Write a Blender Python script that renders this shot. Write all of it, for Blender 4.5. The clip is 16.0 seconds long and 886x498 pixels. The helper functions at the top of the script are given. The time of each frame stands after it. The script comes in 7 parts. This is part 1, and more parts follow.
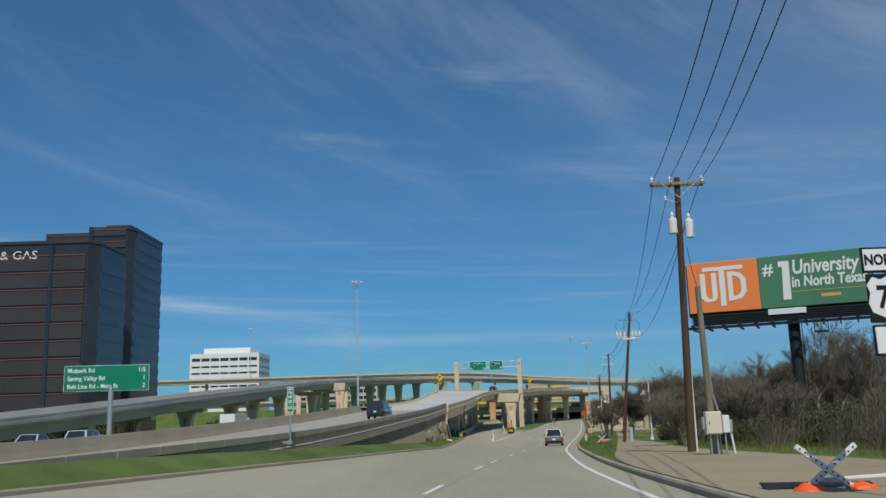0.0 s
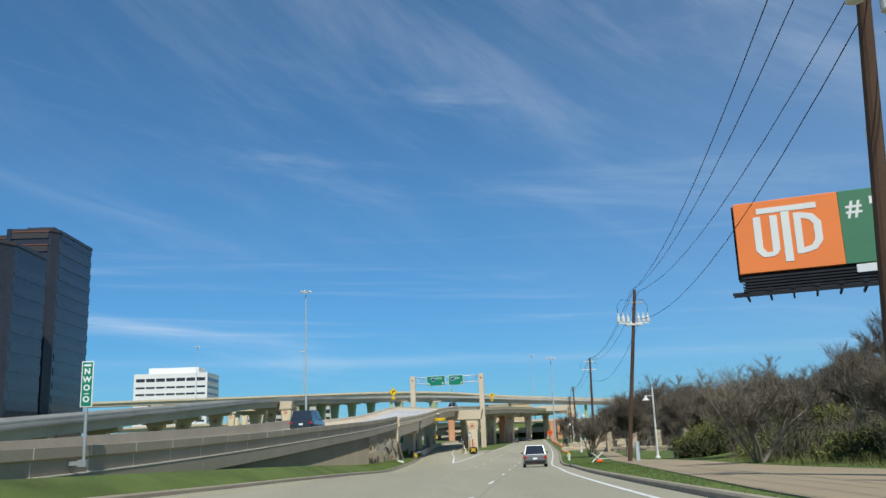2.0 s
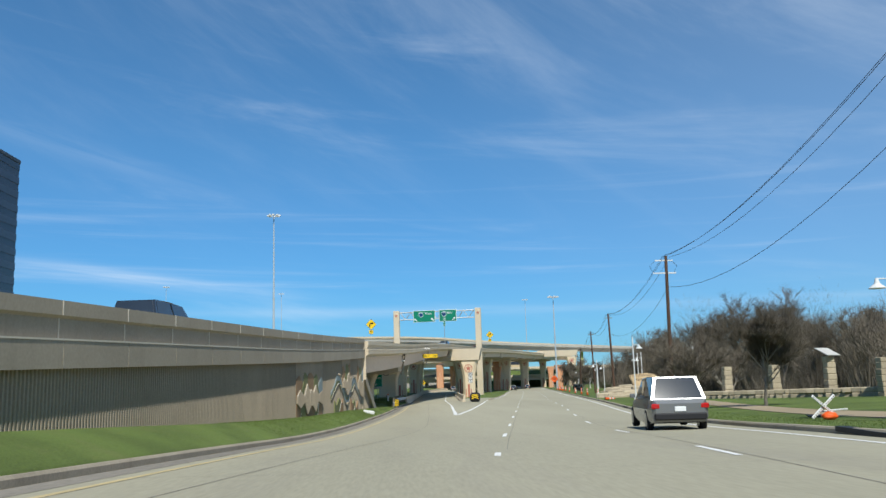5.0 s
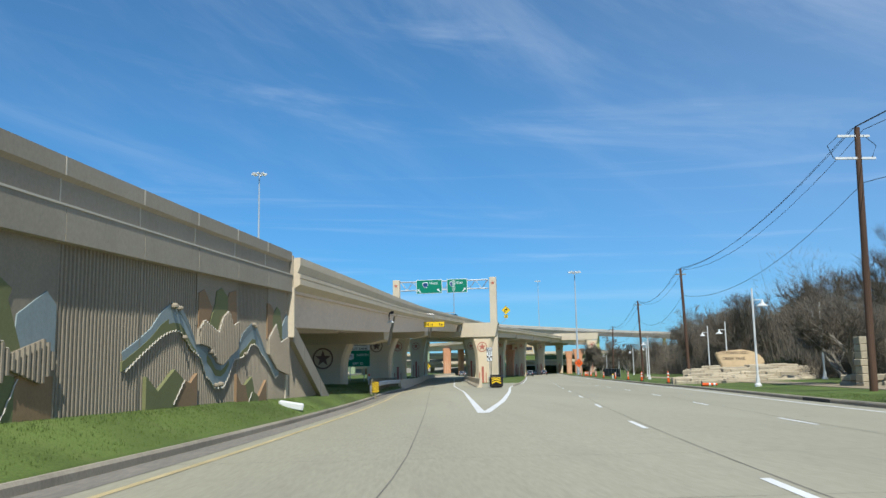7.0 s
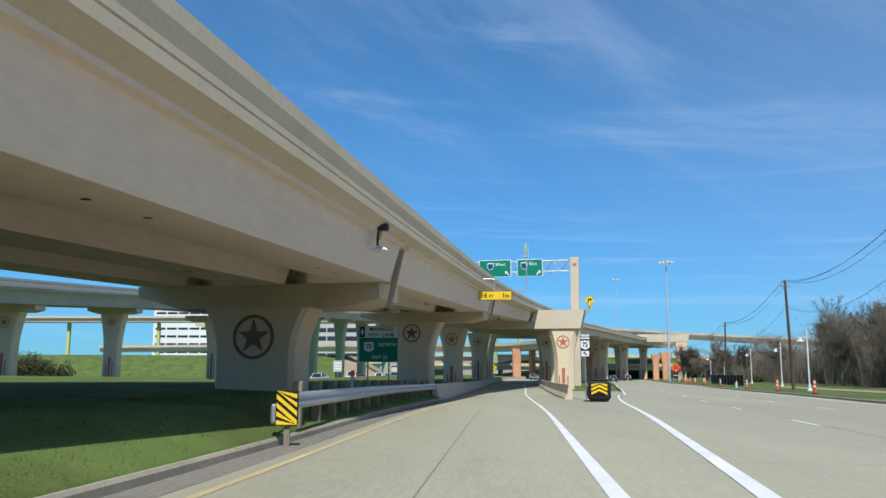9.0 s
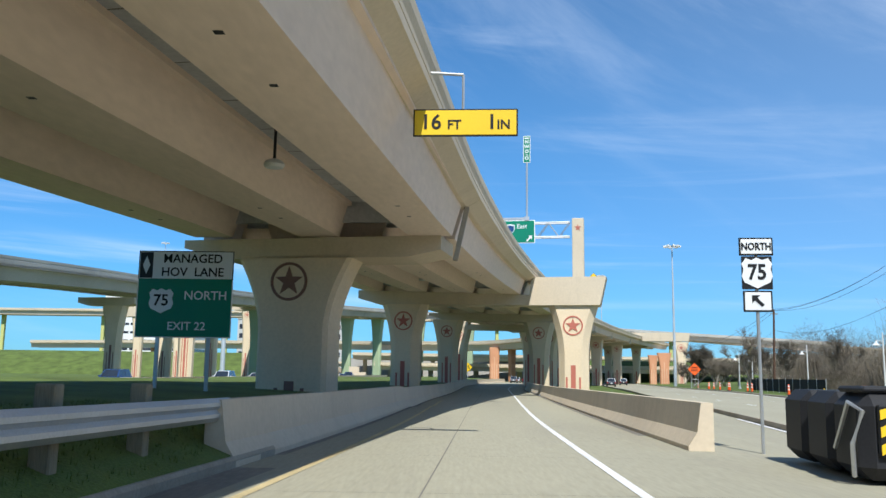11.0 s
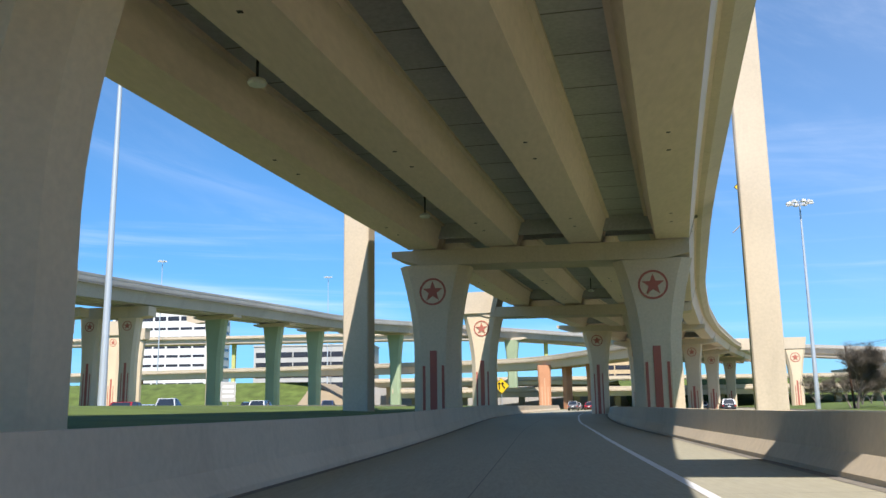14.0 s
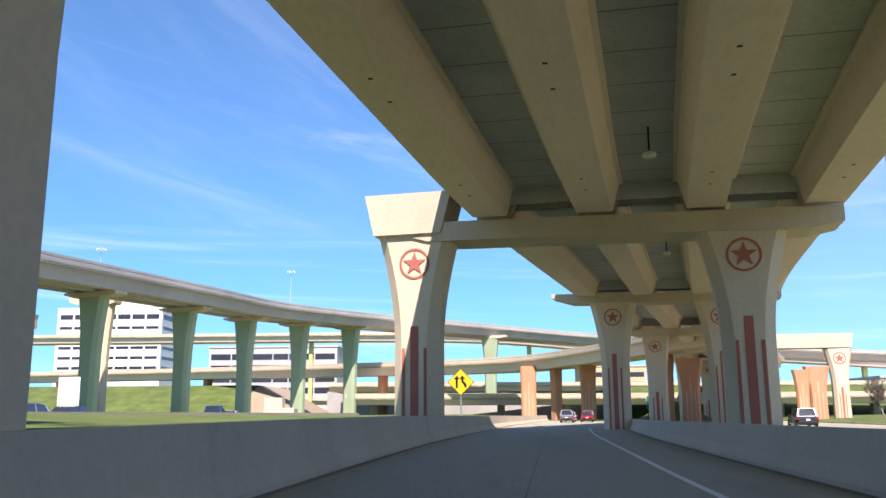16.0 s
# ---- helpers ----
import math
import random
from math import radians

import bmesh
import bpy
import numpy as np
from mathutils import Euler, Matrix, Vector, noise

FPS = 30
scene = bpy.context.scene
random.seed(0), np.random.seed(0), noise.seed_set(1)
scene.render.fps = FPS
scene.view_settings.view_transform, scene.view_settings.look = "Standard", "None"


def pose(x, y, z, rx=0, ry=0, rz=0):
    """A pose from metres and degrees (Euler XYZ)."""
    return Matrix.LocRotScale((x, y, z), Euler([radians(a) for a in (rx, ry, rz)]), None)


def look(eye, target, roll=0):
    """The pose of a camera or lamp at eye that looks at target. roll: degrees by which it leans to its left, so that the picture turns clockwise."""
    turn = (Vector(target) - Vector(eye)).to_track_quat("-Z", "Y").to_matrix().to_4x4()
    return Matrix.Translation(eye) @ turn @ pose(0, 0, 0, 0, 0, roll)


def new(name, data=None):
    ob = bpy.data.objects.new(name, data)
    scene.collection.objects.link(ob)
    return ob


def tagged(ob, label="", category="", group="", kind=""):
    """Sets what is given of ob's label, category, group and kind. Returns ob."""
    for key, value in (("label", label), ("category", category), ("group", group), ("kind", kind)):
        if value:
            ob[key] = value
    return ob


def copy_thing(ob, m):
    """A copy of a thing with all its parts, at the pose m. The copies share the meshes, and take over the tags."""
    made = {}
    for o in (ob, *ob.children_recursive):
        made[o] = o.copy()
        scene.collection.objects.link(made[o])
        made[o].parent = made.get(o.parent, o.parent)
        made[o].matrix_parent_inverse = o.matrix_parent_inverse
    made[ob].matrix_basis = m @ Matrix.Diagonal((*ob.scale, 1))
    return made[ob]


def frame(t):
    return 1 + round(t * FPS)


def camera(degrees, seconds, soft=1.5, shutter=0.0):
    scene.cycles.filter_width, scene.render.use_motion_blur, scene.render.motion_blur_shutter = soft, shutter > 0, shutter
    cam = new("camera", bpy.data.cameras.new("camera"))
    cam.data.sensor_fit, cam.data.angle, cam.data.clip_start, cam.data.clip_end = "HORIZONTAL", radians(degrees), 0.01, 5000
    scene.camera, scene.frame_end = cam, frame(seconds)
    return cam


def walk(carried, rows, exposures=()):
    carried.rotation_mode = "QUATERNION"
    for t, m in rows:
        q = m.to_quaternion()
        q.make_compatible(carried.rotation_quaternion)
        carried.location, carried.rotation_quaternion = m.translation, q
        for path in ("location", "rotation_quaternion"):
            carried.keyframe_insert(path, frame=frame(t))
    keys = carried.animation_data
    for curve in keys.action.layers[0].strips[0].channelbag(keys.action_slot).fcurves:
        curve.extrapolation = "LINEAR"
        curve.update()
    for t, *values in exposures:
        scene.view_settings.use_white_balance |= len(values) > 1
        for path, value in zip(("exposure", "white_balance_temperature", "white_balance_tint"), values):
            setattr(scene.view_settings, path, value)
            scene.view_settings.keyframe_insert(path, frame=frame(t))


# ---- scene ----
cam = camera(55.4, 16.0)
PATH = [
    (0, (1.151, -3.19, 0.41), (1.132, -1.226, 0.789), -1.7),
    (0.5, (1.277, 1.816, 0.213), (1.224, 3.782, 0.578), -3.3),
    (1, (1.577, 6.674, 0.055), (1.596, 8.651, 0.358), -3.2),
    (1.5, (1.792, 12.109, -0.067), (1.927, 14.071, 0.293), -1.6),
    (2, (1.734, 17.844, -0.473), (1.814, 19.796, -0.047), -2.1),
    (2.5, (1.898, 24.189, -0.674), (1.941, 26.155, -0.311), -3.9),
    (3, (1.855, 30.534, -0.856), (1.848, 32.508, -0.53), -3.9),
    (3.5, (1.846, 35.969, -1.0), (1.858, 37.946, -0.694), -2.7),
    (4, (1.898, 42.463, -1.14), (1.957, 44.438, -0.827), -1.8),
    (6.5, (3.265, 81.509, -2.314), (3.397, 83.48, -2.007), -2.0),
    (7, (3.656, 89.101, -2.416), (3.744, 91.079, -2.134), -1.1),
    (7.5, (4.064, 97.264, -2.422), (4.039, 99.246, -2.156), -1.0),
    (8, (4.39, 104.801, -2.492), (4.326, 106.782, -2.227), -2.1),
    (8.5, (4.754, 112.464, -2.537), (4.67, 114.442, -2.255), -0.8),
    (9, (5.243, 120.922, -2.671), (5.163, 122.899, -2.382), 0.2),
    (9.5, (5.342, 129.68, -2.573), (5.31, 131.659, -2.285), 1.4),
    (12, (7.022, 175.449, -3.262), (6.993, 177.424, -2.947), -0.2),
    (12.5, (7.442, 185.402, -3.34), (7.407, 187.375, -3.011), -0.8),
    (13, (7.919, 194.927, -3.38), (7.861, 196.897, -3.04), -1.0),
    (13.5, (8.424, 205.684, -3.493), (8.305, 207.645, -3.121), -0.8),
    (14, (8.841, 215.241, -3.539), (8.711, 217.204, -3.175), -0.8),
    (14.5, (9.204, 224.804, -3.599), (9.08, 226.767, -3.234), -0.7),
    (15, (9.428, 234.32, -3.623), (9.317, 236.28, -3.238), 0.1),
    (15.5, (9.806, 243.191, -3.72), (9.72, 245.149, -3.325), -0.3),
    (16, (10.219, 253.061, -3.538), (10.129, 255.022, -3.155), -0.3),
]
walk(cam, [(t, look(eye, target, roll)) for t, eye, target, roll in PATH],
     exposures=((0, -0.48, 6350, 5), (0.5, -0.03, 6350, 5), (1, 0.0, 6350, 5), (2, -0.06, 6350, 5), (2.6, -0.2, 6350, 5), (3.5, -0.08, 6350, 5), (6.5, 0.14, 6200, 5), (7.5, 0.12, 6050, 5), (8.5, 0.12, 5950, 6), (9.5, 0.12, 6050, 6), (12, 0.48, 6050, 8), (12.6, 0.3, 6100, 8), (13.5, 0.28, 6500, 10), (14, 0.62, 6350, 14), (14.5, 0.7, 6450, 16), (15, 0.74, 6550, 18), (15.5, 1.06, 6750, 24), (16, 0.98, 6600, 25)))

# ---------- world, sun, exposure ----------
SUN_DIR = Vector((0.075, -0.61, 0.79)).normalized()
world = bpy.data.worlds.new("sky")
scene.world = world
world.use_nodes = True
wn, wl = world.node_tree.nodes, world.node_tree.links
wn.clear()
w_out = wn.new("ShaderNodeOutputWorld")
w_bg = wn.new("ShaderNodeBackground")
w_bg.inputs["Strength"].default_value = 0.11
w_sky = wn.new("ShaderNodeTexSky")
w_sky.sky_type = "NISHITA"
w_sky.sun_disc = False
w_sky.sun_elevation = math.asin(SUN_DIR.z)
w_sky.sun_rotation = math.atan2(SUN_DIR.x, SUN_DIR.y)
w_sky.air_density, w_sky.dust_density, w_sky.ozone_density = 1.0, 0.0, 3.0
# thin cirrus: streaks drawn out along the horizon and a few sweeping fans
w_tc = wn.new("ShaderNodeTexCoord")
w_sep = wn.new("ShaderNodeSeparateXYZ")
wl.new(w_tc.outputs["Generated"], w_sep.inputs[0])


def w_math(op, a, b=None, c=None):
    n = wn.new("ShaderNodeMath")
    n.operation = op
    for i, v in enumerate((a, b, c)):
        if v is None:
            continue
        if isinstance(v, (int, float)):
            n.inputs[i].default_value = v
        else:
            wl.new(v, n.inputs[i])
    return n.outputs[0]


w_az = w_math("ARCTAN2", w_sep.outputs["X"], w_sep.outputs["Y"])
w_el = w_math("ARCSINE", w_sep.outputs["Z"])


def cirrus(slope, along, across, lo, hi, seed, rough=0.6):
    """Streaks that keep el + slope * az; along and across: how fast the noise runs each way."""
    comb = wn.new("ShaderNodeCombineXYZ")
    wl.new(w_math("MULTIPLY", w_az, along), comb.inputs[0])
    wl.new(w_math("MULTIPLY", w_math("MULTIPLY_ADD", w_az, slope, w_el), across), comb.inputs[1])
    comb.inputs[2].default_value = seed
    nz = wn.new("ShaderNodeTexNoise")
    nz.inputs["Scale"].default_value = 1.0
    nz.inputs["Detail"].default_value = 8
    nz.inputs["Roughness"].default_value = rough
    nz.inputs["Distortion"].default_value = 0.35
    wl.new(comb.outputs[0], nz.inputs["Vector"])
    mr = wn.new("ShaderNodeMapRange")
    mr.interpolation_type = "SMOOTHERSTEP"
    mr.inputs[1].default_value, mr.inputs[2].default_value = lo, hi
    wl.new(nz.outputs["Fac"], mr.inputs[0])
    return mr.outputs[0]


w_c1 = cirrus(0.12, 2.2, 16.0, 0.50, 0.82, 3.4)
w_c2 = cirrus(0.55, 2.6, 8.0, 0.40, 0.85, 11.0, 0.62)
w_c3 = cirrus(0.02, 1.6, 42.0, 0.52, 0.80, 7.7)
w_hi = wn.new("ShaderNodeMapRange")
w_hi.inputs[1].default_value, w_hi.inputs[2].default_value = 0.10, 0.42
wl.new(w_el, w_hi.inputs[0])
w_lo = wn.new("ShaderNodeMapRange")
w_lo.inputs[1].default_value, w_lo.inputs[2].default_value = 0.30, 0.10
wl.new(w_el, w_lo.inputs[0])
w_rt = wn.new("ShaderNodeMapRange")
w_rt.inputs[1].default_value, w_rt.inputs[2].default_value = -0.5, 0.5
w_rt.inputs[3].default_value = 0.3
wl.new(w_az, w_rt.inputs[0])
w_cl = w_math("ADD", w_math("MULTIPLY", w_c1, 0.16), w_math("ADD", w_math("MULTIPLY", w_math("MULTIPLY", w_math("MULTIPLY", w_c2, w_hi.outputs[0]), w_rt.outputs[0]), 0.27), w_math("MULTIPLY", w_math("MULTIPLY", w_c3, w_lo.outputs[0]), 0.26)))


def streak(az0, el0, az1, el1, width, strength):
    """One drawn-out wisp between two directions, ragged by noise."""
    slope = (el1 - el0) / (az1 - az0)
    line_el = w_math("MULTIPLY_ADD", w_math("SUBTRACT", w_az, az0), slope, el0)
    d = w_math("DIVIDE", w_math("SUBTRACT", w_el, line_el), width)
    across = w_math("EXPONENT", w_math("MULTIPLY", w_math("MULTIPLY", d, d), -1.0))
    e = w_math("DIVIDE", w_math("SUBTRACT", w_az, (az0 + az1) / 2), abs(az1 - az0) * 0.55)
    along = w_math("EXPONENT", w_math("MULTIPLY", w_math("MULTIPLY", e, e), -1.0))
    rag = cirrus(-slope, 3.0, 60.0, 0.15, 0.7, az0 * 10)
    return w_math("MULTIPLY", w_math("MULTIPLY", w_math("MULTIPLY", across, along), rag), strength)


for w_s in ((-0.39, 0.136, -0.16, 0.109, 0.007, 0.42), (-0.55, 0.31, -0.22, 0.225, 0.012, 0.09), (-0.25, 0.086, 0.3, 0.08, 0.006, 0.2)):
    w_cl = w_math("ADD", w_cl, streak(*w_s))
# thin haze veil towards the right
w_veil = wn.new("ShaderNodeMapRange")
w_veil.interpolation_type = "SMOOTHSTEP"
w_veil.inputs[1].default_value, w_veil.inputs[2].default_value, w_veil.inputs[4].default_value = -0.05, 0.65, 0.10
wl.new(w_az, w_veil.inputs[0])
w_cl = w_math("ADD", w_cl, w_veil.outputs[0])
w_mix = wn.new("ShaderNodeMixRGB")
w_mix.inputs[2].default_value = (7.4, 7.9, 8.8, 1)
wl.new(w_cl, w_mix.inputs[0])
w_tint = wn.new("ShaderNodeMixRGB")
w_tint.blend_type = "MULTIPLY"
w_tint.inputs[0].default_value = 1.0
w_grad = wn.new("ShaderNodeValToRGB")
w_grad.color_ramp.elements[0].position, w_grad.color_ramp.elements[0].color = 0.0, (0.20, 0.48, 0.84, 1)
w_grad.color_ramp.elements[1].position, w_grad.color_ramp.elements[1].color = 0.5, (0.57, 0.87, 1.02, 1)
for w_p, w_c in ((0.10, (0.30, 0.61, 0.90, 1)), (0.27, (0.44, 0.77, 0.98, 1))):
    w_grad.color_ramp.elements.new(w_p).color = w_c
wl.new(w_el, w_grad.inputs[0])
wl.new(w_grad.outputs[0], w_tint.inputs[2])
wl.new(w_sky.outputs[0], w_tint.inputs[1])
wl.new(w_tint.outputs[0], w_mix.inputs[1])
wl.new(w_mix.outputs[0], w_bg.inputs["Color"])
wl.new(w_bg.outputs[0], w_out.inputs["Surface"])

sun = new("sun", bpy.data.lights.new("sun", "SUN"))
sun.data.energy = 5.0
sun.data.angle = radians(0.53)
sun.data.color = (1.0, 0.945, 0.86)
sun.matrix_world = look((0, 0, 200), Vector((0, 0, 200)) - SUN_DIR)


# ---------- materials ----------
def mat(name, color, rough=0.8, metal=0.0, var=0.12, scale=2.0, fine=40.0, bump=0.15, spec=0.3, stain=0.0, stain_color=(0.08, 0.07, 0.06),
        stretch=(1, 1, 1), dist=0.01, random_obj=0.0):
    m = bpy.data.materials.new(name)
    m.use_nodes = True
    nt = m.node_tree
    n, l = nt.nodes, nt.links
    b = n["Principled BSDF"]
    b.inputs["Roughness"].default_value = rough
    b.inputs["Metallic"].default_value = metal
    b.inputs["Specular IOR Level"].default_value = spec
    tc = n.new("ShaderNodeTexCoord")
    geo = n.new("ShaderNodeNewGeometry")
    mp = n.new("ShaderNodeMapping")
    mp.inputs["Scale"].default_value = stretch
    l.new(geo.outputs["Position"], mp.inputs[0])
    big = n.new("ShaderNodeTexNoise")
    big.inputs["Scale"].default_value = scale * 0.25
    big.inputs["Detail"].default_value = 5
    l.new(mp.outputs[0], big.inputs["Vector"])
    small = n.new("ShaderNodeTexNoise")
    small.inputs["Scale"].default_value = fine
    small.inputs["Detail"].default_value = 4
    l.new(mp.outputs[0], small.inputs["Vector"])
    mixn = n.new("ShaderNodeMath")
    mixn.operation = "MULTIPLY_ADD"
    mixn.inputs[1].default_value = 0.45
    l.new(small.outputs["Fac"], mixn.inputs[0])
    half = n.new("ShaderNodeMath")
    half.operation = "MULTIPLY"
    half.inputs[1].default_value = 0.55
    l.new(big.outputs["Fac"], half.inputs[0])
    l.new(half.outputs[0], mixn.inputs[2])
    ramp = n.new("ShaderNodeValToRGB")
    lo = tuple(max(0.0, c * (1 - 1.6 * var)) for c in color)
    hi = tuple(min(1.0, c * (1 + 1.6 * var)) for c in color)
    ramp.color_ramp.elements[0].position, ramp.color_ramp.elements[0].color = 0.3, (*lo, 1)
    ramp.color_ramp.elements[1].position, ramp.color_ramp.elements[1].color = 0.7, (*hi, 1)
    l.new(mixn.outputs[0], ramp.inputs[0])
    col = ramp.outputs[0]
    if stain > 0:
        st = n.new("ShaderNodeTexNoise")
        st.inputs["Scale"].default_value = scale * 0.8
        st.inputs["Detail"].default_value = 8
        st.inputs["Roughness"].default_value = 0.7
        mp2 = n.new("ShaderNodeMapping")
        mp2.inputs["Scale"].default_value = (stretch[0], stretch[1], stretch[2] * 0.25)
        mp2.inputs["Location"].default_value = (7.3, 2.1, 4.4)
        l.new(geo.outputs["Position"], mp2.inputs[0])
        l.new(mp2.outputs[0], st.inputs["Vector"])
        mr = n.new("ShaderNodeMapRange")
        mr.inputs[1].default_value, mr.inputs[2].default_value = 0.52, 0.78
        mr.inputs[4].default_value = stain
        l.new(st.outputs["Fac"], mr.inputs[0])
        mx = n.new("ShaderNodeMixRGB")
        mx.inputs[2].default_value = (*stain_color, 1)
        l.new(mr.outputs[0], mx.inputs[0])
        l.new(col, mx.inputs[1])
        col = mx.outputs[0]
    if random_obj > 0:
        oi = n.new("ShaderNodeObjectInfo")
        mr = n.new("ShaderNodeMapRange")
        mr.inputs[3].default_value, mr.inputs[4].default_value = 1 - random_obj, 1 + random_obj
        l.new(oi.outputs["Random"], mr.inputs[0])
        mu = n.new("ShaderNodeVectorMath")
        mu.operation = "SCALE"
        l.new(col, mu.inputs[0])
        l.new(mr.outputs[0], mu.inputs["Scale"])
        col = mu.outputs[0]
    l.new(col, b.inputs["Base Color"])
    if bump > 0:
        bp = n.new("ShaderNodeBump")
        bp.inputs["Strength"].default_value = bump
        bp.inputs["Distance"].default_value = dist
        l.new(mixn.outputs[0], bp.inputs["Height"])
        l.new(bp.outputs[0], b.inputs["Normal"])
    return m


M = {}
M["concrete"] = mat("bridge_concrete", (0.563, 0.471, 0.343), 0.85, bump=0.06, var=0.07, scale=0.9, fine=9, stain=0.32, stain_color=(0.264, 0.22, 0.167))
M["soffit"] = mat("girder_concrete", (0.71, 0.575, 0.467), 0.85, var=0.07, scale=0.6, fine=7, stain=0.15, stain_color=(0.246, 0.211, 0.158), stretch=(1, 0.25, 1))
M["coping"] = mat("coping_concrete", (0.326, 0.282, 0.216), 0.9, var=0.10, scale=1.2, fine=14, stain=0.3, stain_color=(0.176, 0.15, 0.114))
M["wall"] = mat("ribbed_wall_concrete", (0.299, 0.251, 0.185), 0.95, var=0.12, scale=1.0, fine=18, stain=0.3, stain_color=(0.15, 0.123, 0.0968))
M["pier"] = mat("painted_pier_concrete", (0.661, 0.537, 0.371), 0.85, var=0.07, scale=0.8, fine=9, stain=0.2, stain_color=(0.37, 0.317, 0.246))
M["grey_bridge"] = mat("weathered_grey_bridge_concrete", (0.40, 0.385, 0.35), 0.9, bump=0.06, var=0.12, scale=0.5, fine=8, stain=0.35, stain_color=(0.2, 0.19, 0.17))
M["joint"] = mat("light_joint", (0.546, 0.493, 0.405), 0.9, var=0.05)
M["joint_dark"] = mat("dark_form_joint", (0.176, 0.163, 0.141), 0.95, var=0.1)
M["road"] = mat("road_concrete", (0.312, 0.29, 0.211), 0.9, var=0.11, scale=0.8, fine=22, bump=0.05, stain=0.5, stain_color=(0.22, 0.198, 0.163), stretch=(1, 0.10, 1))
M["deck_road"] = mat("ramp_concrete", (0.317, 0.295, 0.255), 0.9, var=0.10, scale=0.4, fine=20, stretch=(1, 0.3, 1))
M["slab"] = mat("deck_underside", (0.44, 0.435, 0.435), 0.95, var=0.14, scale=0.7, fine=8, stain=0.3, stain_color=(0.158, 0.15, 0.132))
M["kerb"] = mat("kerb_concrete", (0.317, 0.273, 0.207), 0.95, var=0.16, scale=1.5, fine=25, stain=0.4, stain_color=(0.106, 0.088, 0.0704))
M["walk"] = mat("sidewalk_concrete", (0.296, 0.236, 0.155), 0.92, var=0.10, scale=0.8, fine=25, stain=0.25, stain_color=(0.246, 0.194, 0.15))
M["white_paint"] = mat("white_road_paint", (0.651, 0.642, 0.616), 0.7, var=0.10, scale=3, fine=30)
M["yellow_paint"] = mat("faded_yellow_paint", (0.45, 0.36, 0.19), 0.75, var=0.20, scale=3, fine=30)
M["gutter"] = mat("stained_gutter_concrete", (0.20, 0.18, 0.15), 0.95, var=0.2, scale=1.2, fine=16, stain=0.5, stain_color=(0.11, 0.10, 0.085), stretch=(1, 0.2, 1))
M["seam"] = mat("dark_joint_filler", (0.176, 0.158, 0.132), 0.9, var=0.2)
M["grass"] = mat("mown_grass", (0.088, 0.123, 0.0264), 0.95, var=0.35, scale=1.4, fine=28, bump=0.8, dist=0.05, stain=0.45, stain_color=(0.15, 0.141, 0.0572))
M["blade"] = mat("grass_blade", (0.0924, 0.132, 0.0282), 0.8, var=0.2, scale=3, fine=20, bump=0)
M["dry"] = mat("dry_brush_ground", (0.101, 0.088, 0.044), 0.95, var=0.35, scale=0.8, fine=12, bump=0.8, dist=0.05)
# copy of the brick red, browned to paint in the shade below decks
M["shaded_red"] = mat("shaded_red_paint", (0.22, 0.125, 0.10), 0.85, var=0.12, scale=2)
M["red"] = mat("brick_red_paint", (0.43, 0.138, 0.098), 0.8, var=0.08, scale=2)
M["flute"] = mat("pale_orange_concrete", (0.62, 0.40, 0.26), 0.85, var=0.10, scale=1, fine=10)
M["salmon"] = mat("salmon_concrete", (0.56, 0.27, 0.145), 0.85, var=0.10, scale=1, fine=10)
M["yellowgreen"] = mat("yellow_green_concrete", (0.484, 0.484, 0.176), 0.85, var=0.08, scale=1, fine=10)
M["green"] = mat("sage_green_concrete", (0.317, 0.387, 0.238), 0.85, var=0.08, scale=1, fine=10)
M["steel"] = mat("galvanised_steel", (0.484, 0.493, 0.493), 0.45, 0.75, var=0.10, scale=3, bump=0.05)
M["mast"] = mat("light_grey_mast", (0.458, 0.51, 0.546), 0.5, 0.3, var=0.06, scale=1, bump=0.03)
M["dark_steel"] = mat("dark_steel", (0.03, 0.03, 0.035), 0.55, 0.4, var=0.2, scale=2, bump=0.05)
M["black"] = mat("black_plastic", (0.018, 0.018, 0.02), 0.6, var=0.2, bump=0.05)
M["wood_pole"] = mat("creosoted_wood", (0.088, 0.051, 0.0334), 0.9, var=0.28, scale=2, fine=18, stretch=(6, 6, 0.4), bump=0.5)
M["grey_wood"] = mat("weathered_wood", (0.22, 0.194, 0.132), 0.9, var=0.25, scale=2, fine=18, stretch=(6, 6, 0.4), bump=0.5)
M["white"] = mat("white_enamel", (0.634, 0.634, 0.616), 0.5, var=0.05, bump=0.03)
M["cream"] = mat("cream_enamel", (0.581, 0.528, 0.414), 0.5, var=0.06, bump=0.03)
M["sign_green"] = mat("green_sign_sheet", (0.00704, 0.176, 0.101), 0.45, var=0.06, scale=2, bump=0.02)
M["sign_yellow"] = mat("yellow_sign_sheet", (0.748, 0.493, 0.0176), 0.45, var=0.05, bump=0.02)
M["sign_orange"] = mat("orange_sign_sheet", (0.748, 0.114, 0.0176), 0.5, var=0.05, bump=0.02)
M["sign_white"] = mat("white_sign_sheet", (0.686, 0.695, 0.686), 0.45, var=0.03, bump=0.02)
M["sign_black"] = mat("black_sign_ink", (0.01, 0.01, 0.01), 0.5, var=0.1, bump=0)
M["bb_orange"] = mat("orange_vinyl", (0.788, 0.217, 0.059), 0.6, var=0.04, bump=0.02)
M["bb_green"] = mat("dark_green_vinyl", (0.067, 0.187, 0.105), 0.6, var=0.06, bump=0.02)
M["bb_white"] = mat("white_vinyl", (0.704, 0.695, 0.669), 0.6, var=0.03, bump=0.0)
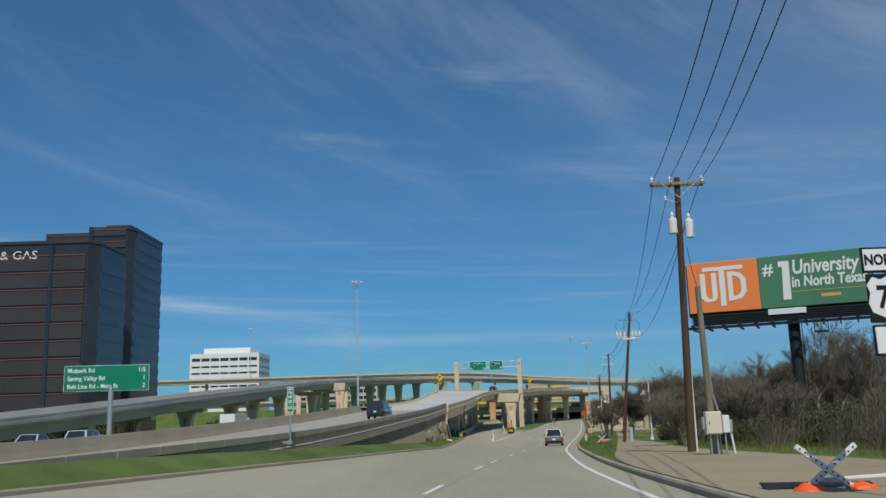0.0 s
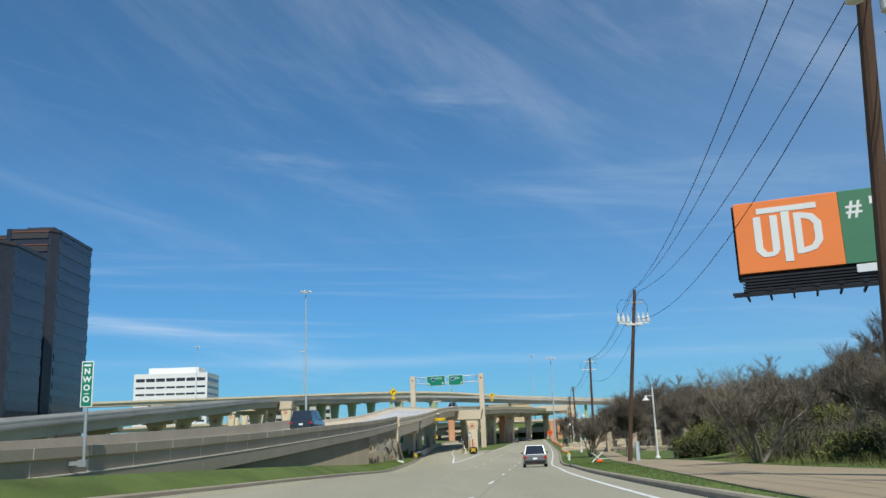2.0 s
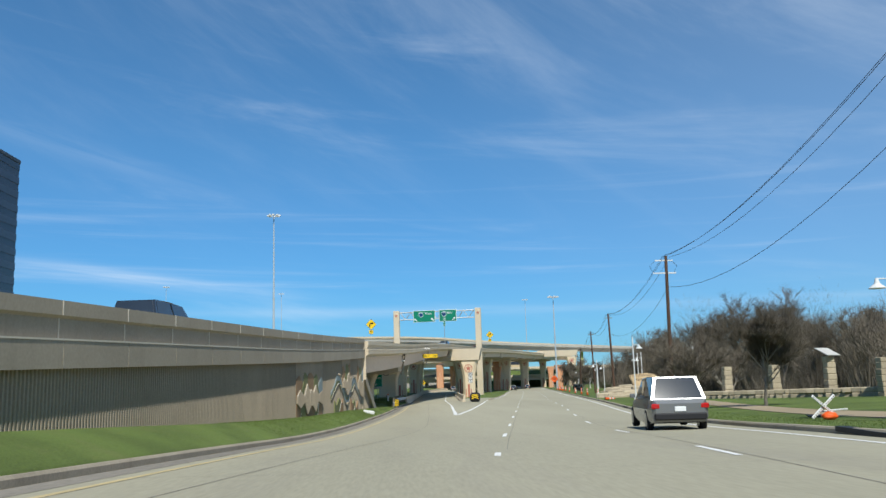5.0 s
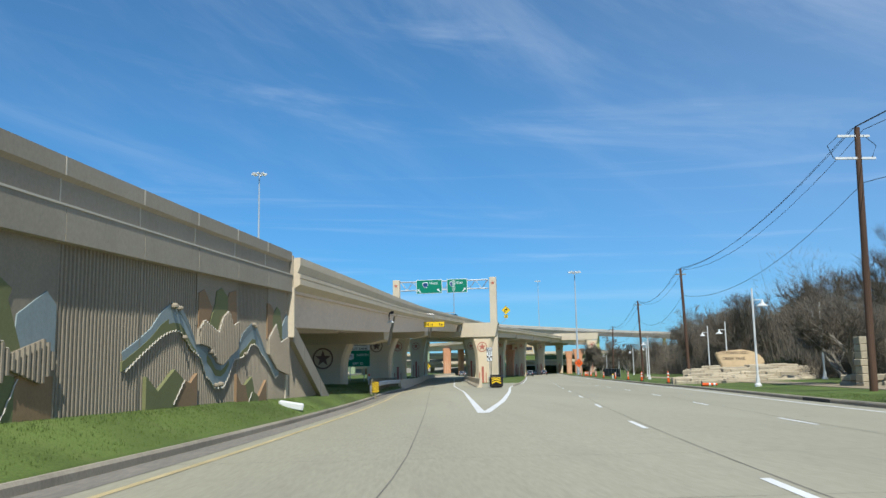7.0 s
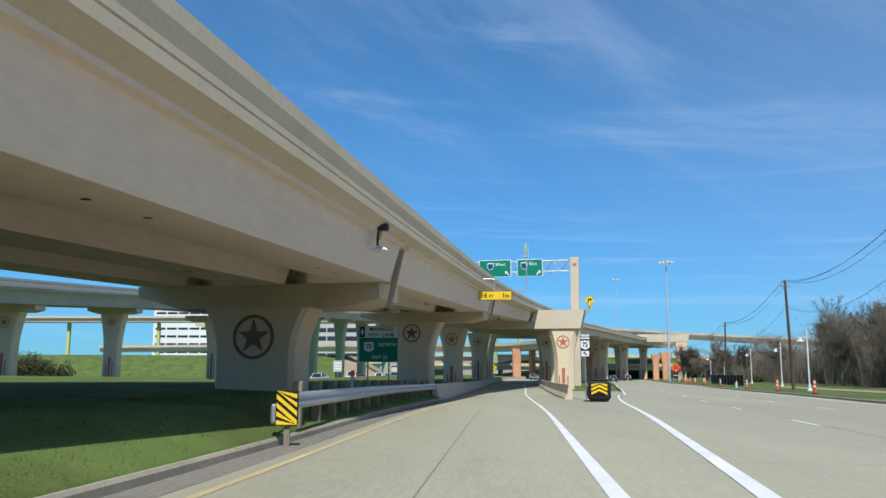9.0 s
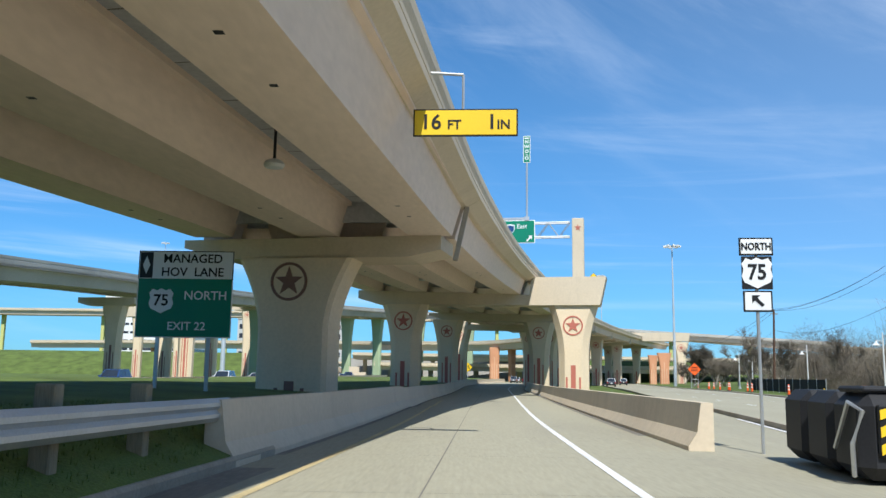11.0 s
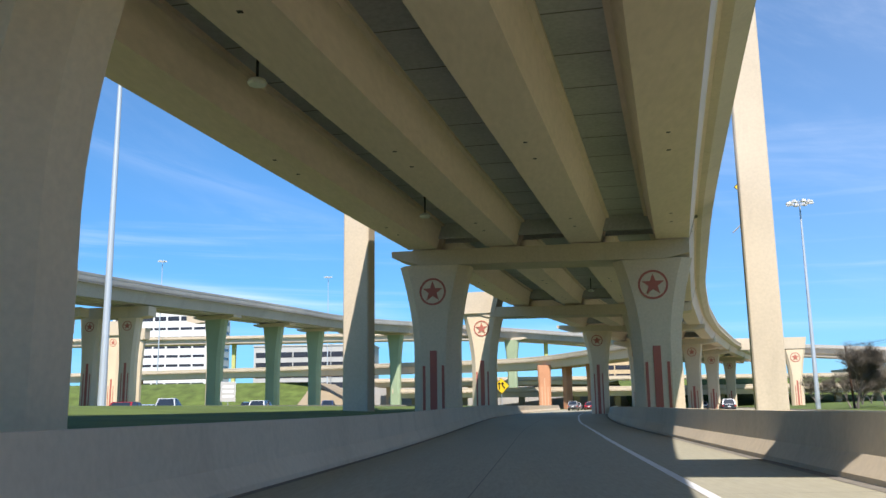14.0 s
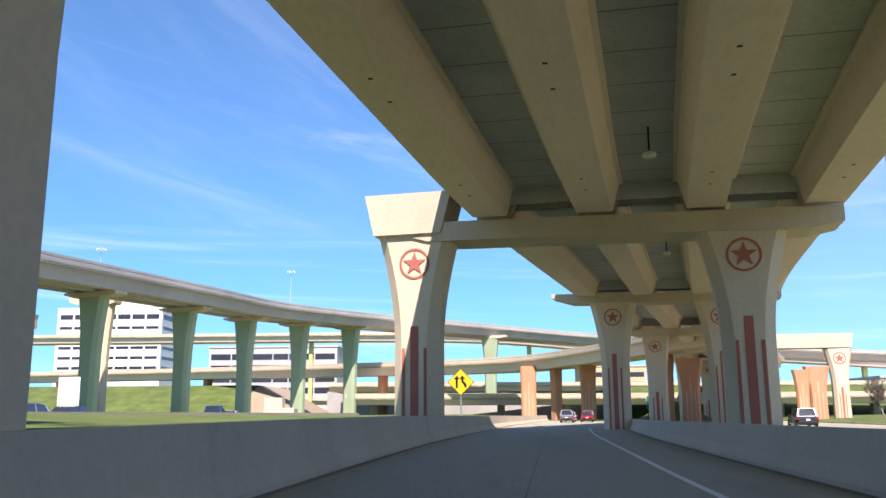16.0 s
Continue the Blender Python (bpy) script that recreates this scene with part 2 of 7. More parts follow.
M["bb_gold"] = mat("gold_vinyl", (0.572, 0.352, 0.088), 0.6, var=0.03, bump=0.0)
M["wire"] = mat("black_cable", (0.012, 0.012, 0.013), 0.6, var=0.1, bump=0)
M["bark"] = mat("grey_brown_bark", (0.205, 0.18, 0.148), 0.95, var=0.3, scale=3, fine=15, bump=0.4, random_obj=0.25)
M["twig"] = mat("brown_twigs", (0.145, 0.122, 0.093), 0.95, var=0.25, scale=1, fine=8, bump=0, random_obj=0.25)
M["leaf"] = mat("evergreen_leaves", (0.0748, 0.0836, 0.0308), 0.7, var=0.35, scale=2, fine=9, bump=0, random_obj=0.2)
M["drygrass"] = mat("yellow_green_brush", (0.141, 0.15, 0.0458), 0.9, var=0.3, scale=1, fine=9, bump=0, random_obj=0.2)
M["stone"] = mat("limestone_blocks", (0.387, 0.326, 0.229), 0.92, var=0.18, scale=2, fine=12, bump=0.6, stain=0.3, stain_color=(0.176, 0.141, 0.0968), random_obj=0.1)
M["rock"] = mat("tan_boulder", (0.546, 0.405, 0.238), 0.9, var=0.15, scale=2, fine=10, bump=0.5, stain=0.25, stain_color=(0.308, 0.194, 0.106))
M["orange_plastic"] = mat("orange_plastic", (0.748, 0.106, 0.0176), 0.5, var=0.06, bump=0.02)
M["mural_olive"] = mat("olive_mural_paint", (0.176, 0.18, 0.0792), 0.9, var=0.10, scale=2, fine=20, stain=0.2)
M["mural_brown"] = mat("brown_mural_paint", (0.273, 0.176, 0.0968), 0.9, var=0.10, scale=2, fine=20, stain=0.2)
M["mural_blue"] = mat("grey_blue_mural_paint", (0.264, 0.312, 0.312), 0.9, var=0.10, scale=2, fine=20, stain=0.2)
M["mural_deep"] = mat("deep_blue_grey_mural_paint", (0.185, 0.22, 0.22), 0.9, var=0.10, scale=2, fine=20, stain=0.2)
M["white_panel"] = mat("white_precast_panel", (0.704, 0.695, 0.669), 0.7, var=0.04, scale=0.2, fine=2, bump=0.02)
M["grey_panel"] = mat("grey_precast_panel", (0.44, 0.431, 0.405), 0.8, var=0.06, scale=0.2, fine=2, bump=0.02)
M["dark_glass"] = mat("dark_window_glass", (0.02, 0.026, 0.035), 0.05, 0.0, var=0.2, scale=0.3, fine=1, bump=0.0, spec=0.7)
M["dk_glass2"] = mat("bronze_window_glass", (0.035, 0.036, 0.045), 0.15, 0.0, var=0.2, scale=0.3, fine=1, bump=0.0, spec=0.4)
M["dk_panel"] = mat("grey_brown_tower_panel", (0.050, 0.044, 0.043), 0.35, var=0.15, scale=0.2, fine=1.5, bump=0.0)
M["dk_bluegrey"] = mat("blue_grey_tower_glass", (0.048, 0.060, 0.088), 0.25, var=0.15, scale=0.2, fine=1, bump=0.0)
M["dk_granite"] = mat("dark_red_granite", (0.17, 0.068, 0.05), 0.5, var=0.1, scale=0.3, fine=2, bump=0.02)
M["fence"] = mat("black_fence_fabric", (0.02, 0.02, 0.022), 0.9, var=0.3, scale=1)
M["tyre"] = mat("tyre_rubber", (0.015, 0.015, 0.016), 0.85, var=0.2, bump=0.1)
M["rim"] = mat("alloy_rim", (0.396, 0.405, 0.414), 0.3, 0.9, var=0.05, bump=0)
M["tail"] = mat("red_lens", (0.396, 0.0088, 0.0088), 0.2, var=0.05, bump=0, spec=0.6)
M["headlamp"] = mat("clear_lens", (0.66, 0.678, 0.686), 0.15, var=0.05, bump=0, spec=0.7)


def car_paint(name, c):
    m = mat(name, c, 0.25, 0.3, var=0.03, scale=1, bump=0, spec=0.6)
    m.node_tree.nodes["Principled BSDF"].inputs["Coat Weight"].default_value = 0.7
    return m


M["car_silver"] = car_paint("silver_grey_car_paint", (0.17, 0.175, 0.18))
M["car_dark"] = car_paint("dark_slate_car_paint", (0.025, 0.032, 0.042))
M["car_white"] = car_paint("white_car_paint", (0.634, 0.634, 0.625))
M["car_red"] = car_paint("red_car_paint", (0.396, 0.0132, 0.0176))
M["car_blue"] = car_paint("blue_car_paint", (0.0264, 0.0616, 0.176))


# ---------- mesh helpers ----------
def mesh_of(name, verts, faces, material, smooth=False):
    me = bpy.data.meshes.new(name)
    me.from_pydata([tuple(v) for v in verts], [], faces)
    mats = material if isinstance(material, (list, tuple)) else [material]
    for m in mats:
        me.materials.append(m)
    if smooth:
        me.polygons.foreach_set("use_smooth", [True] * len(me.polygons))
    me.update()
    return me


def put(name, vf, material, parent=None, label="", smooth=False, at=None):
    """Links one mesh, given as (verts, faces), under a thing or at top level."""
    ob = new(name, mesh_of(name, vf[0], vf[1], material, smooth))
    if parent is not None:
        ob.parent = parent
    if at is not None:
        ob.matrix_basis = at
    if label:
        tagged(ob, label)
    return ob


def thing(name, at=None, label="", category="", group="", kind=""):
    ob = new(name)
    ob.empty_display_size = 0.3
    if at is not None:
        ob.matrix_basis = at
    return tagged(ob, label, category, group, kind)


def join(*vfs):
    V, F = [], []
    for v, f in vfs:
        k = len(V)
        V += list(v)
        F += [tuple(i + k for i in q) for q in f]
    return V, F


def moved(vf, m):
    return [m @ Vector(p) for p in vf[0]], vf[1]


def box(x0, x1, y0, y1, z0, z1):
    v = [(x0, y0, z0), (x1, y0, z0), (x1, y1, z0), (x0, y1, z0), (x0, y0, z1), (x1, y0, z1), (x1, y1, z1), (x0, y1, z1)]
    return v, [(3, 2, 1, 0), (4, 5, 6, 7), (0, 1, 5, 4), (1, 2, 6, 5), (2, 3, 7, 6), (3, 0, 4, 7)]


def bbox(x0, x1, y0, y1, z0, z1, b=0.03):
    """A box with chamfered edges."""
    bm = bmesh.new()
    bmesh.ops.create_cube(bm, size=1.0)
    for v in bm.verts:
        v.co = ((x0 + x1) / 2 + v.co.x * (x1 - x0), (y0 + y1) / 2 + v.co.y * (y1 - y0), (z0 + z1) / 2 + v.co.z * (z1 - z0))
    bmesh.ops.bevel(bm, geom=bm.edges[:], offset=b, segments=1, affect="EDGES")
    bm.verts.ensure_lookup_table()
    out = [tuple(v.co) for v in bm.verts], [tuple(v.index for v in f.verts) for f in bm.faces]
    bm.free()
    return out


def prism(poly, y0, y1):
    """A flat outline in x, z pushed out along y."""
    n = len(poly)
    v = [(x, y0, z) for x, z in poly] + [(x, y1, z) for x, z in poly]
    f = [tuple(range(n)), tuple(range(2 * n - 1, n - 1, -1))]
    f += [(i, i + n, (i + 1) % n + n, (i + 1) % n) for i in range(n)]
    return v, f


def tube(pts, r0, r1=None, n=8, cap=True):
    """A tapered tube along points."""
    r1 = r0 if r1 is None else r1
    pts = [Vector(p) for p in pts]
    V, F = [], []
    for i, p in enumerate(pts):
        d = (pts[min(i + 1, len(pts) - 1)] - pts[max(i - 1, 0)]).normalized()
        a = d.cross(Vector((0, 0, 1)) if abs(d.z) < 0.95 else Vector((1, 0, 0))).normalized()
        b = d.cross(a)
        r = r0 + (r1 - r0) * i / max(1, len(pts) - 1)
        for k in range(n):
            q = 2 * math.pi * k / n
            V.append(p + r * (math.cos(q) * a + math.sin(q) * b))
    for i in range(len(pts) - 1):
        for k in range(n):
            F.append((i * n + k, i * n + (k + 1) % n, (i + 1) * n + (k + 1) % n, (i + 1) * n + k))
    if cap:
        F += [tuple(range(n - 1, -1, -1)), tuple(range(len(V) - n, len(V)))]
    return V, F


def lathe(prof, n=16, cx=0.0, cy=0.0):
    """Rings of (radius, z) round the z axis."""
    V, F = [], []
    for r, z in prof:
        for k in range(n):
            q = 2 * math.pi * k / n
            V.append((cx + r * math.cos(q), cy + r * math.sin(q), z))
    for i in range(len(prof) - 1):
        for k in range(n):
            F.append((i * n + k, i * n + (k + 1) % n, (i + 1) * n + (k + 1) % n, (i + 1) * n + k))
    F += [tuple(range(n - 1, -1, -1)), tuple(range(len(V) - n, len(V)))]
    return V, F


def sweep(rows, prof, side=None, ends=True):
    """A closed profile of (across, up) carried along rows of (x, y, z). across points to the right of the way."""
    n = len(prof)
    V, F = [], []
    for i, (x, y, z) in enumerate(rows):
        a, b = rows[max(0, i - 1)], rows[min(len(rows) - 1, i + 1)]
        if side is None:
            d = Vector((b[0] - a[0], b[1] - a[1], 0)).normalized()
            rx, ry = d.y, -d.x
        else:
            rx, ry = side
        for u, v in prof:
            V.append((x + rx * u, y + ry * u, z + v))
    for i in range(len(rows) - 1):
        for k in range(n):
            F.append((i * n + k, i * n + (k + 1) % n, (i + 1) * n + (k + 1) % n, (i + 1) * n + k))
    if ends:
        F += [tuple(range(n - 1, -1, -1)), tuple(range(len(V) - n, len(V)))]
    return V, F


def text(words, size, material, at, parent=None, name="lettering", depth=0.006, align="CENTER", squeeze=1.0, shear=0.0, bold=0.0):
    """Words as a mesh, upright in x, z, facing -y."""
    cu = bpy.data.curves.new("words", "FONT")
    cu.body, cu.size, cu.extrude = words, size, depth
    cu.align_x, cu.align_y, cu.shear = align, "CENTER", shear
    cu.resolution_u, cu.offset = 3, bold
    ob = bpy.data.objects.new("words", cu)
    scene.collection.objects.link(ob)
    deps = bpy.context.evaluated_depsgraph_get()
    me = bpy.data.meshes.new_from_object(ob.evaluated_get(deps))
    bpy.data.objects.remove(ob)
    for v in me.vertices:
        v.co = (v.co.x * squeeze, -v.co.z, v.co.y)
    me.materials.clear()
    me.materials.append(material)
    o = new(name, me)
    if parent is not None:
        o.parent = parent
    o.matrix_basis = at
    return o


# ---------- lines of the plan ----------
def line(*pts):
    ys, xs = [p[0] for p in pts], [p[1] for p in pts]

    def f(y):
        return float(sum(np.interp(y + d, ys, xs) for d in (-6, -3, 0, 3, 6)) / 5)
    return f


road_z = line((-60, 0.9), (-20, -0.35), (0, -0.88), (12, -1.2), (30, -1.68), (48, -2.2), (58, -2.47), (75, -2.95), (90, -3.47), (100, -3.67),
              (117, -3.86), (150, -4.05), (167, -4.22), (185, -4.30), (200, -4.4), (215, -4.5), (230, -4.58), (240, -4.60), (252, -4.58), (266, -4.64), (282, -4.72), (300, -4.82), (340, -4.95), (700, -5.2))
left_kerb = line((-60, -19), (0, -11.2), (21, -8.2), (35, -6.2), (47.7, -4.3), (52, -3.6), (68.5, -2.2), (92, -0.75), (107, 0.15), (118, 0.8), (127, 1.35), (133, 1.65), (140, 1.85), (147, 2.05), (160, 2.75), (172, 3.5), (185, 4.1),
                 (208, 4.55), (222, 5.25), (238, 6.12), (252, 6.9), (266, 7.5), (282, 8.4), (300, 9.75), (330, 12.6), (400, 21.5))
right_kerb = line((-60, 2.6), (0, 5.0), (13, 5.55), (27, 6.35), (43, 8.0), (60, 9.9), (74, 11.9), (94, 14.6), (106, 16.5), (133, 21), (166, 26.2), (200, 31.3),
                  (250, 38.6), (330, 50), (700, 103))
lane_1 = line((-60, -4), (0, -1.2), (27.5, 1.72), (39, 3.2), (47, 4.2), (58.6, 5.8), (74, 7.9), (93.5, 10.3), (105.7, 12.2), (133, 16.6), (166, 21.0),
              (200, 26.4), (250, 33.6), (330, 45), (700, 98))
lane_2 = line((-60, -10), (0, -5.6), (29, -2.1), (42, -0.2), (49, 1), (59, 2.3), (75.5, 4.25), (96, 7.1), (107.5, 8.75), (133, 12.6), (158, 16.2), (200, 22.6),
              (250, 30), (330, 41.4), (700, 94))
front_left = line((150, 10.4), (168, 13.2), (200, 18.6), (250, 26), (330, 37.4), (700, 90))
ramp_right = line((150, 9.2), (168, 10.3), (184, 10.9), (206, 12.1), (228, 13.4), (239, 13.9), (256, 14.55), (275, 16.3), (300, 19.1), (330, 22.8), (400, 33))
ramp_line = line((100, 5.15), (117, 6.05), (124.6, 6.45), (135.9, 7.0), (143.6, 7.42), (154.6, 7.95), (166, 8.3), (184, 8.85), (205, 10.05), (227, 11.3), (244, 12.15), (263, 13.15), (278, 14.4), (303, 16.6), (330, 19.6), (400, 29.5))


def span(a, b, step):
    n = max(1, int(round((b - a) / step)))
    return [a + (b - a) * i / n for i in range(n + 1)]


def strip(f0, f1, ys, dz=0.0, zf=None, across=1):
    zf = zf or road_z
    V, F = [], []
    for y in ys:
        for k in range(across + 1):
            x = f0(y) + (f1(y) - f0(y)) * k / across
            V.append((x, y, zf(y) + dz + (tilt(x, y) if zf is road_z else 0)))
    w = across + 1
    for i in range(len(ys) - 1):
        for k in range(across):
            a = i * w + k
            F.append((a, a + 1, a + w + 1, a + w))
    return V, F


def off(f, d):
    return lambda y: f(y) + d


# wall and ramp beside the frontage road
wall_x = line((-60, -21.5), (0, -13.7), (15, -11.8), (30, -9.9), (45, -7.95), (60, -6.15), (75, -4.4), (95, -2.4), (117.7, -0.2), (140, 1.9))


cope_top = line((-60, -0.7), (0, -0.72), (15, -0.64), (30, -0.56), (45, -0.47), (60, -0.16), (75, 0.26), (95, 0.78), (106.8, 1.18), (117.7, 1.62), (130, 2.1))

# right edge, width and girder underside of the elevated highway
deck_x = line((100, -1.75), (117.7, 0.05), (132, 1.68), (148, 3.25), (166, 5.0), (186, 7.0), (205, 9.6), (222.3, 12.55), (238, 15.6), (255.5, 19.14), (286.7, 26.08), (320, 34.4),
              (350, 43.0), (390, 56), (440, 74), (500, 98))
deck_s = line((100, -1.6), (117.7, -0.87), (132, -0.40), (148, 0.2), (166, 0.98), (186, 1.95), (200, 2.56), (222.3, 3.35), (255.5, 4.18), (286.7, 4.73), (320, 5.72), (360, 6.3), (500, 7.5))
# first girder in from the edge, distance from the first girder to the last, crossfall, skew of the bents
tub_1 = line((100, 1.57), (166, 1.57), (200, 1.9), (222, 1.95), (500, 1.95))
tub_span = line((100, 8.1), (148, 7.2), (186, 8.3), (222, 11.45), (255, 12.56), (286, 13.93), (500, 14.2))
deck_fall = line((100, 0.0), (150, 0.0), (186, 0.015), (222, 0.035), (255, 0.02), (286, 0.022), (500, 0.02))
deck_skew = line((100, 11), (186, 11), (222, 12), (286, 12), (318, 14), (500, 26))


def deck_w(y):
    return tub_span(y) + tub_1(y) + 1.95


def deck_at(y, w, dz=0.0):
    """A point of the elevated highway: y on its right edge, w metres in from that edge, dz over the girder underside."""
    q = radians(deck_skew(y))
    return (deck_x(y) - w * math.cos(q), y + w * math.sin(q), deck_s(y) + deck_fall(y) * w + dz)


bank = line((195, -0.08), (238, -0.06), (252, 0.0), (266, 0.13), (282, 0.23), (330, 0.28), (400, 0.2))


def tilt(x, y):
    """Crossfall of the road towards its left kerb."""
    k = min(1.0, max(0.0, (84.0 - y) / 30.0))
    if y > 195 and x < ramp_right(y):
        # the lane under the elevated highway banks into its curve
        return bank(y) * min(1.0, (ramp_right(y) - x) / (ramp_right(y) - left_kerb(y)))
    return 0.03 * k * max(0.0, lane_2(y) - x)


def ground_z(x, y):
    lk, rk = left_kerb(y), right_kerb(y)
    z = road_z(y) + tilt(max(x, lk), y) * (1 - 0.75 * min(1.0, max(0.0, (lk - x) / 14.0)))
    if x < lk:
        d = lk - x
        k = min(1.0, max(0.0, (y - 100) / 40.0))
        far = min(1.0, d / 16.0)
        z += 0.13 + (0.50 if y < 125 else 0.45) * min(1.0, d / 1.3) + 0.65 * far * k
        if y < 118 and x < wall_x(y) - 0.15:
            return min(z, cope_top(y) - 1.5)
        if y > 165 and x < -11:
            z += (-4.6 - z) * min(1.0, (y - 165) / 30.0) * min(1.0, (-11 - x) / 1.0)
        return z
    if x > rk:
        d = x - rk
        z += 0.13 + 0.25 * min(1.0, max(0.0, (d - 3) / 10.0)) + 0.6 * min(1.0, max(0.0, (d - 12) / 25.0))
        # low grassy rise beside the walk
        b = max(0.0, 1 - ((x - 30) / 8.0) ** 2 - ((y - 72) / 16.0) ** 2)
        return z + 0.8 * b
    return z - 0.06


# ---------- ground, roads, kerbs, walks ----------
def ground_sheet():
    # columns follow the two kerbs
    out = (0.08, 0.16, 0.5, 0.9, 1.4, 2.0, 3.0, 4.5, 6.5, 9, 12, 13, 16, 20, 25, 30, 36, 44, 54, 66, 80, 100, 130, 180, 260, 420, 800, 1600, 3000)
    ys = sorted({-1500, -600, -250, -120, *range(-60, 400, 4), 410, 440, 480, 540, 620, 720, 900, 1300, 2000, 3500})
    V = []
    for y in ys:
        lk, rk = left_kerb(y), right_kerb(y)
        xs = [lk - d for d in out[::-1]] + [lk + 0.02] + [lk + (rk - lk) * k / 6 for k in range(1, 6)] + [rk - 0.02] + [rk + d for d in out]
        xs += [wall_x(y) - 0.1, wall_x(y) - 0.3] if y < 118 else [lk - 7.2, lk - 7.6]
        xs.sort()
        V += [(x, y, ground_z(x, y)) for x in xs]
    w = len(xs)
    F = [(j * w + i, j * w + i + 1, (j + 1) * w + i + 1, (j + 1) * w + i) for j in range(len(ys) - 1) for i in range(w - 1)]
    g = put("ground", (V, F), M["grass"], smooth=True)
    tagged(g, "green mown grass ground between the roads", "ground", kind="structure")


ground_sheet()

ROAD = thing("road", label="pale concrete frontage road with lane lines", category="road", kind="structure")
put("pavement", strip(left_kerb, right_kerb, span(-60, 168, 4), 0.0, across=6), M["road"], ROAD)
put("pavement", strip(left_kerb, ramp_right, span(168, 400, 4), 0.0, across=3), M["road"], ROAD)
put("pavement", strip(front_left, right_kerb, span(168, 640, 5), 0.0, across=3), M["road"], ROAD)


def dashes(f, y0, y1, first):
    y = first
    while y < y1:
        if y > y0:
            put("lane_dash", strip(off(f, -0.06), off(f, 0.06), span(y, y + 3.05, 1.0), 0.006), M["white_paint"], ROAD)
        y += 12.19


for f in (lane_1, lane_2):
    dashes(f, -40, 31, 27.5 - 5 * 12.19)
    dashes(f, 33, 330, 46.3 - 12.19)


def band(f, d0, d1, y0, y1, m, name="edge_line", dz=0.006):
    put(name, strip(off(f, d0), off(f, d1), span(y0, y1, 3), dz), M[m], ROAD)


band(right_kerb, -0.95, -0.80, -60, 420, "white_paint")
band(left_kerb, 0.85, 0.97, 30, 210, "yellow_paint")
band(left_kerb, 0.02, 0.55, 60, 168, "gutter", "gutter", 0.004)
band(ramp_line, -0.12, 0.01, 152, 330, "white_paint")
band(front_left, 0.05, 0.20, 186, 420, "white_paint")
gore_r = line((105, 4.6), (117, 6.05), (124, 7.42), (133, 8.65), (143.4, 10.1), (151, 11.1), (170, 13.4), (184, 15.6), (196, 17.9))
put("gore_paving", strip(ramp_right, front_left, span(164, 204, 4), -0.004, across=2), M["road"], ROAD)


def tapered(f, y0, y1, w0, w1, dz):
    """A painted line whose width goes from w0 to w1."""
    put("edge_line", strip(lambda y: f(y) - 0.12, lambda y: f(y) - 0.12 + w0 + (w1 - w0) * min(1.0, (y - y0) / (y1 - y0)), span(y0, y1, 2), dz), M["white_paint"], ROAD)


tapered(ramp_line, 117, 152, 0.27, 0.13, 0.006)
tapered(gore_r, 117, 186, 0.27, 0.13, 0.009)
for f, d in ((lane_1, 0.16), (lane_2, 0.16)):
    band(f, d, d + 0.018, -60, 330, "seam", "slab_joint", 0.004)
lane_3 = line((-60, -16), (0, -9.5), (29, -5.8), (59, -1.2), (96, 3.4), (117, 4.2), (150, 5.2), (200, 7.2), (250, 9.6), (330, 16))
band(lane_3, 0, 0.018, 60, 330, "seam", "slab_joint", 0.004)
for y in span(-50, 340, 4.6)[1:]:
    put("slab_joint", strip(off(left_kerb, 0.05), off(right_kerb if y < 166 else ramp_right, -0.05), [y, y + 0.012], 0.0035, zf=road_z, across=6), M["seam"], ROAD)


def kerb(f, y0, y1, sgn, name="kerb"):
    rows = [(f(y), y, road_z(y) + tilt(f(y), y)) for y in span(y0, y1, 4)]
    prof = [(0, -0.2), (0, 0.10), (sgn * 0.03, 0.145), (sgn * 0.16, 0.15), (sgn * 0.16, -0.2)]
    if sgn < 0:
        prof = prof[::-1]
    k = put(name, sweep(rows, prof), M["kerb"])
    tagged(k, "worn grey concrete kerb along the road", "kerb", kind="structure")
    return k


kerb(left_kerb, -60, 170, -1)
kerb(right_kerb, -60, 420, 1)
kerb(front_left, 176, 420, -1)

walk_l = line((-60, 2.85), (0, 5.2), (15, 5.85), (27, 6.6), (35, 8.0), (45, 10.0), (56, 12.0), (75, 15.6), (91, 18.6), (120, 24), (160, 31), (260, 47))
walk_r = line((-60, 12), (0, 12.2), (15, 12.4), (28, 12.5), (45, 13.6), (66, 17.3), (80, 19.2), (103, 22.6), (120, 26), (160, 33), (260, 49.5))
W = thing("pavement", label="buff concrete sidewalk beside the road", category="sidewalk", kind="structure")


def walk_strip():
    ys = span(-60, 230, 1.6)
    for a, b in zip(ys[:-1], ys[1:]):
        V, F = [], []
        for y in (a + 0.012, b - 0.012):
            for x in (walk_l(y), walk_r(y)):
                for dz in (-0.1, 0.0):
                    V.append((x, y, max(ground_z(x, y), ground_z(walk_l(y), y)) + 0.03 + dz))
        F = [(1, 3, 7, 5), (0, 1, 5, 4), (3, 2, 6, 7), (2, 3, 1, 0), (4, 5, 7, 6)]
        put("slab", (V, F), M["walk"], W)


walk_strip()


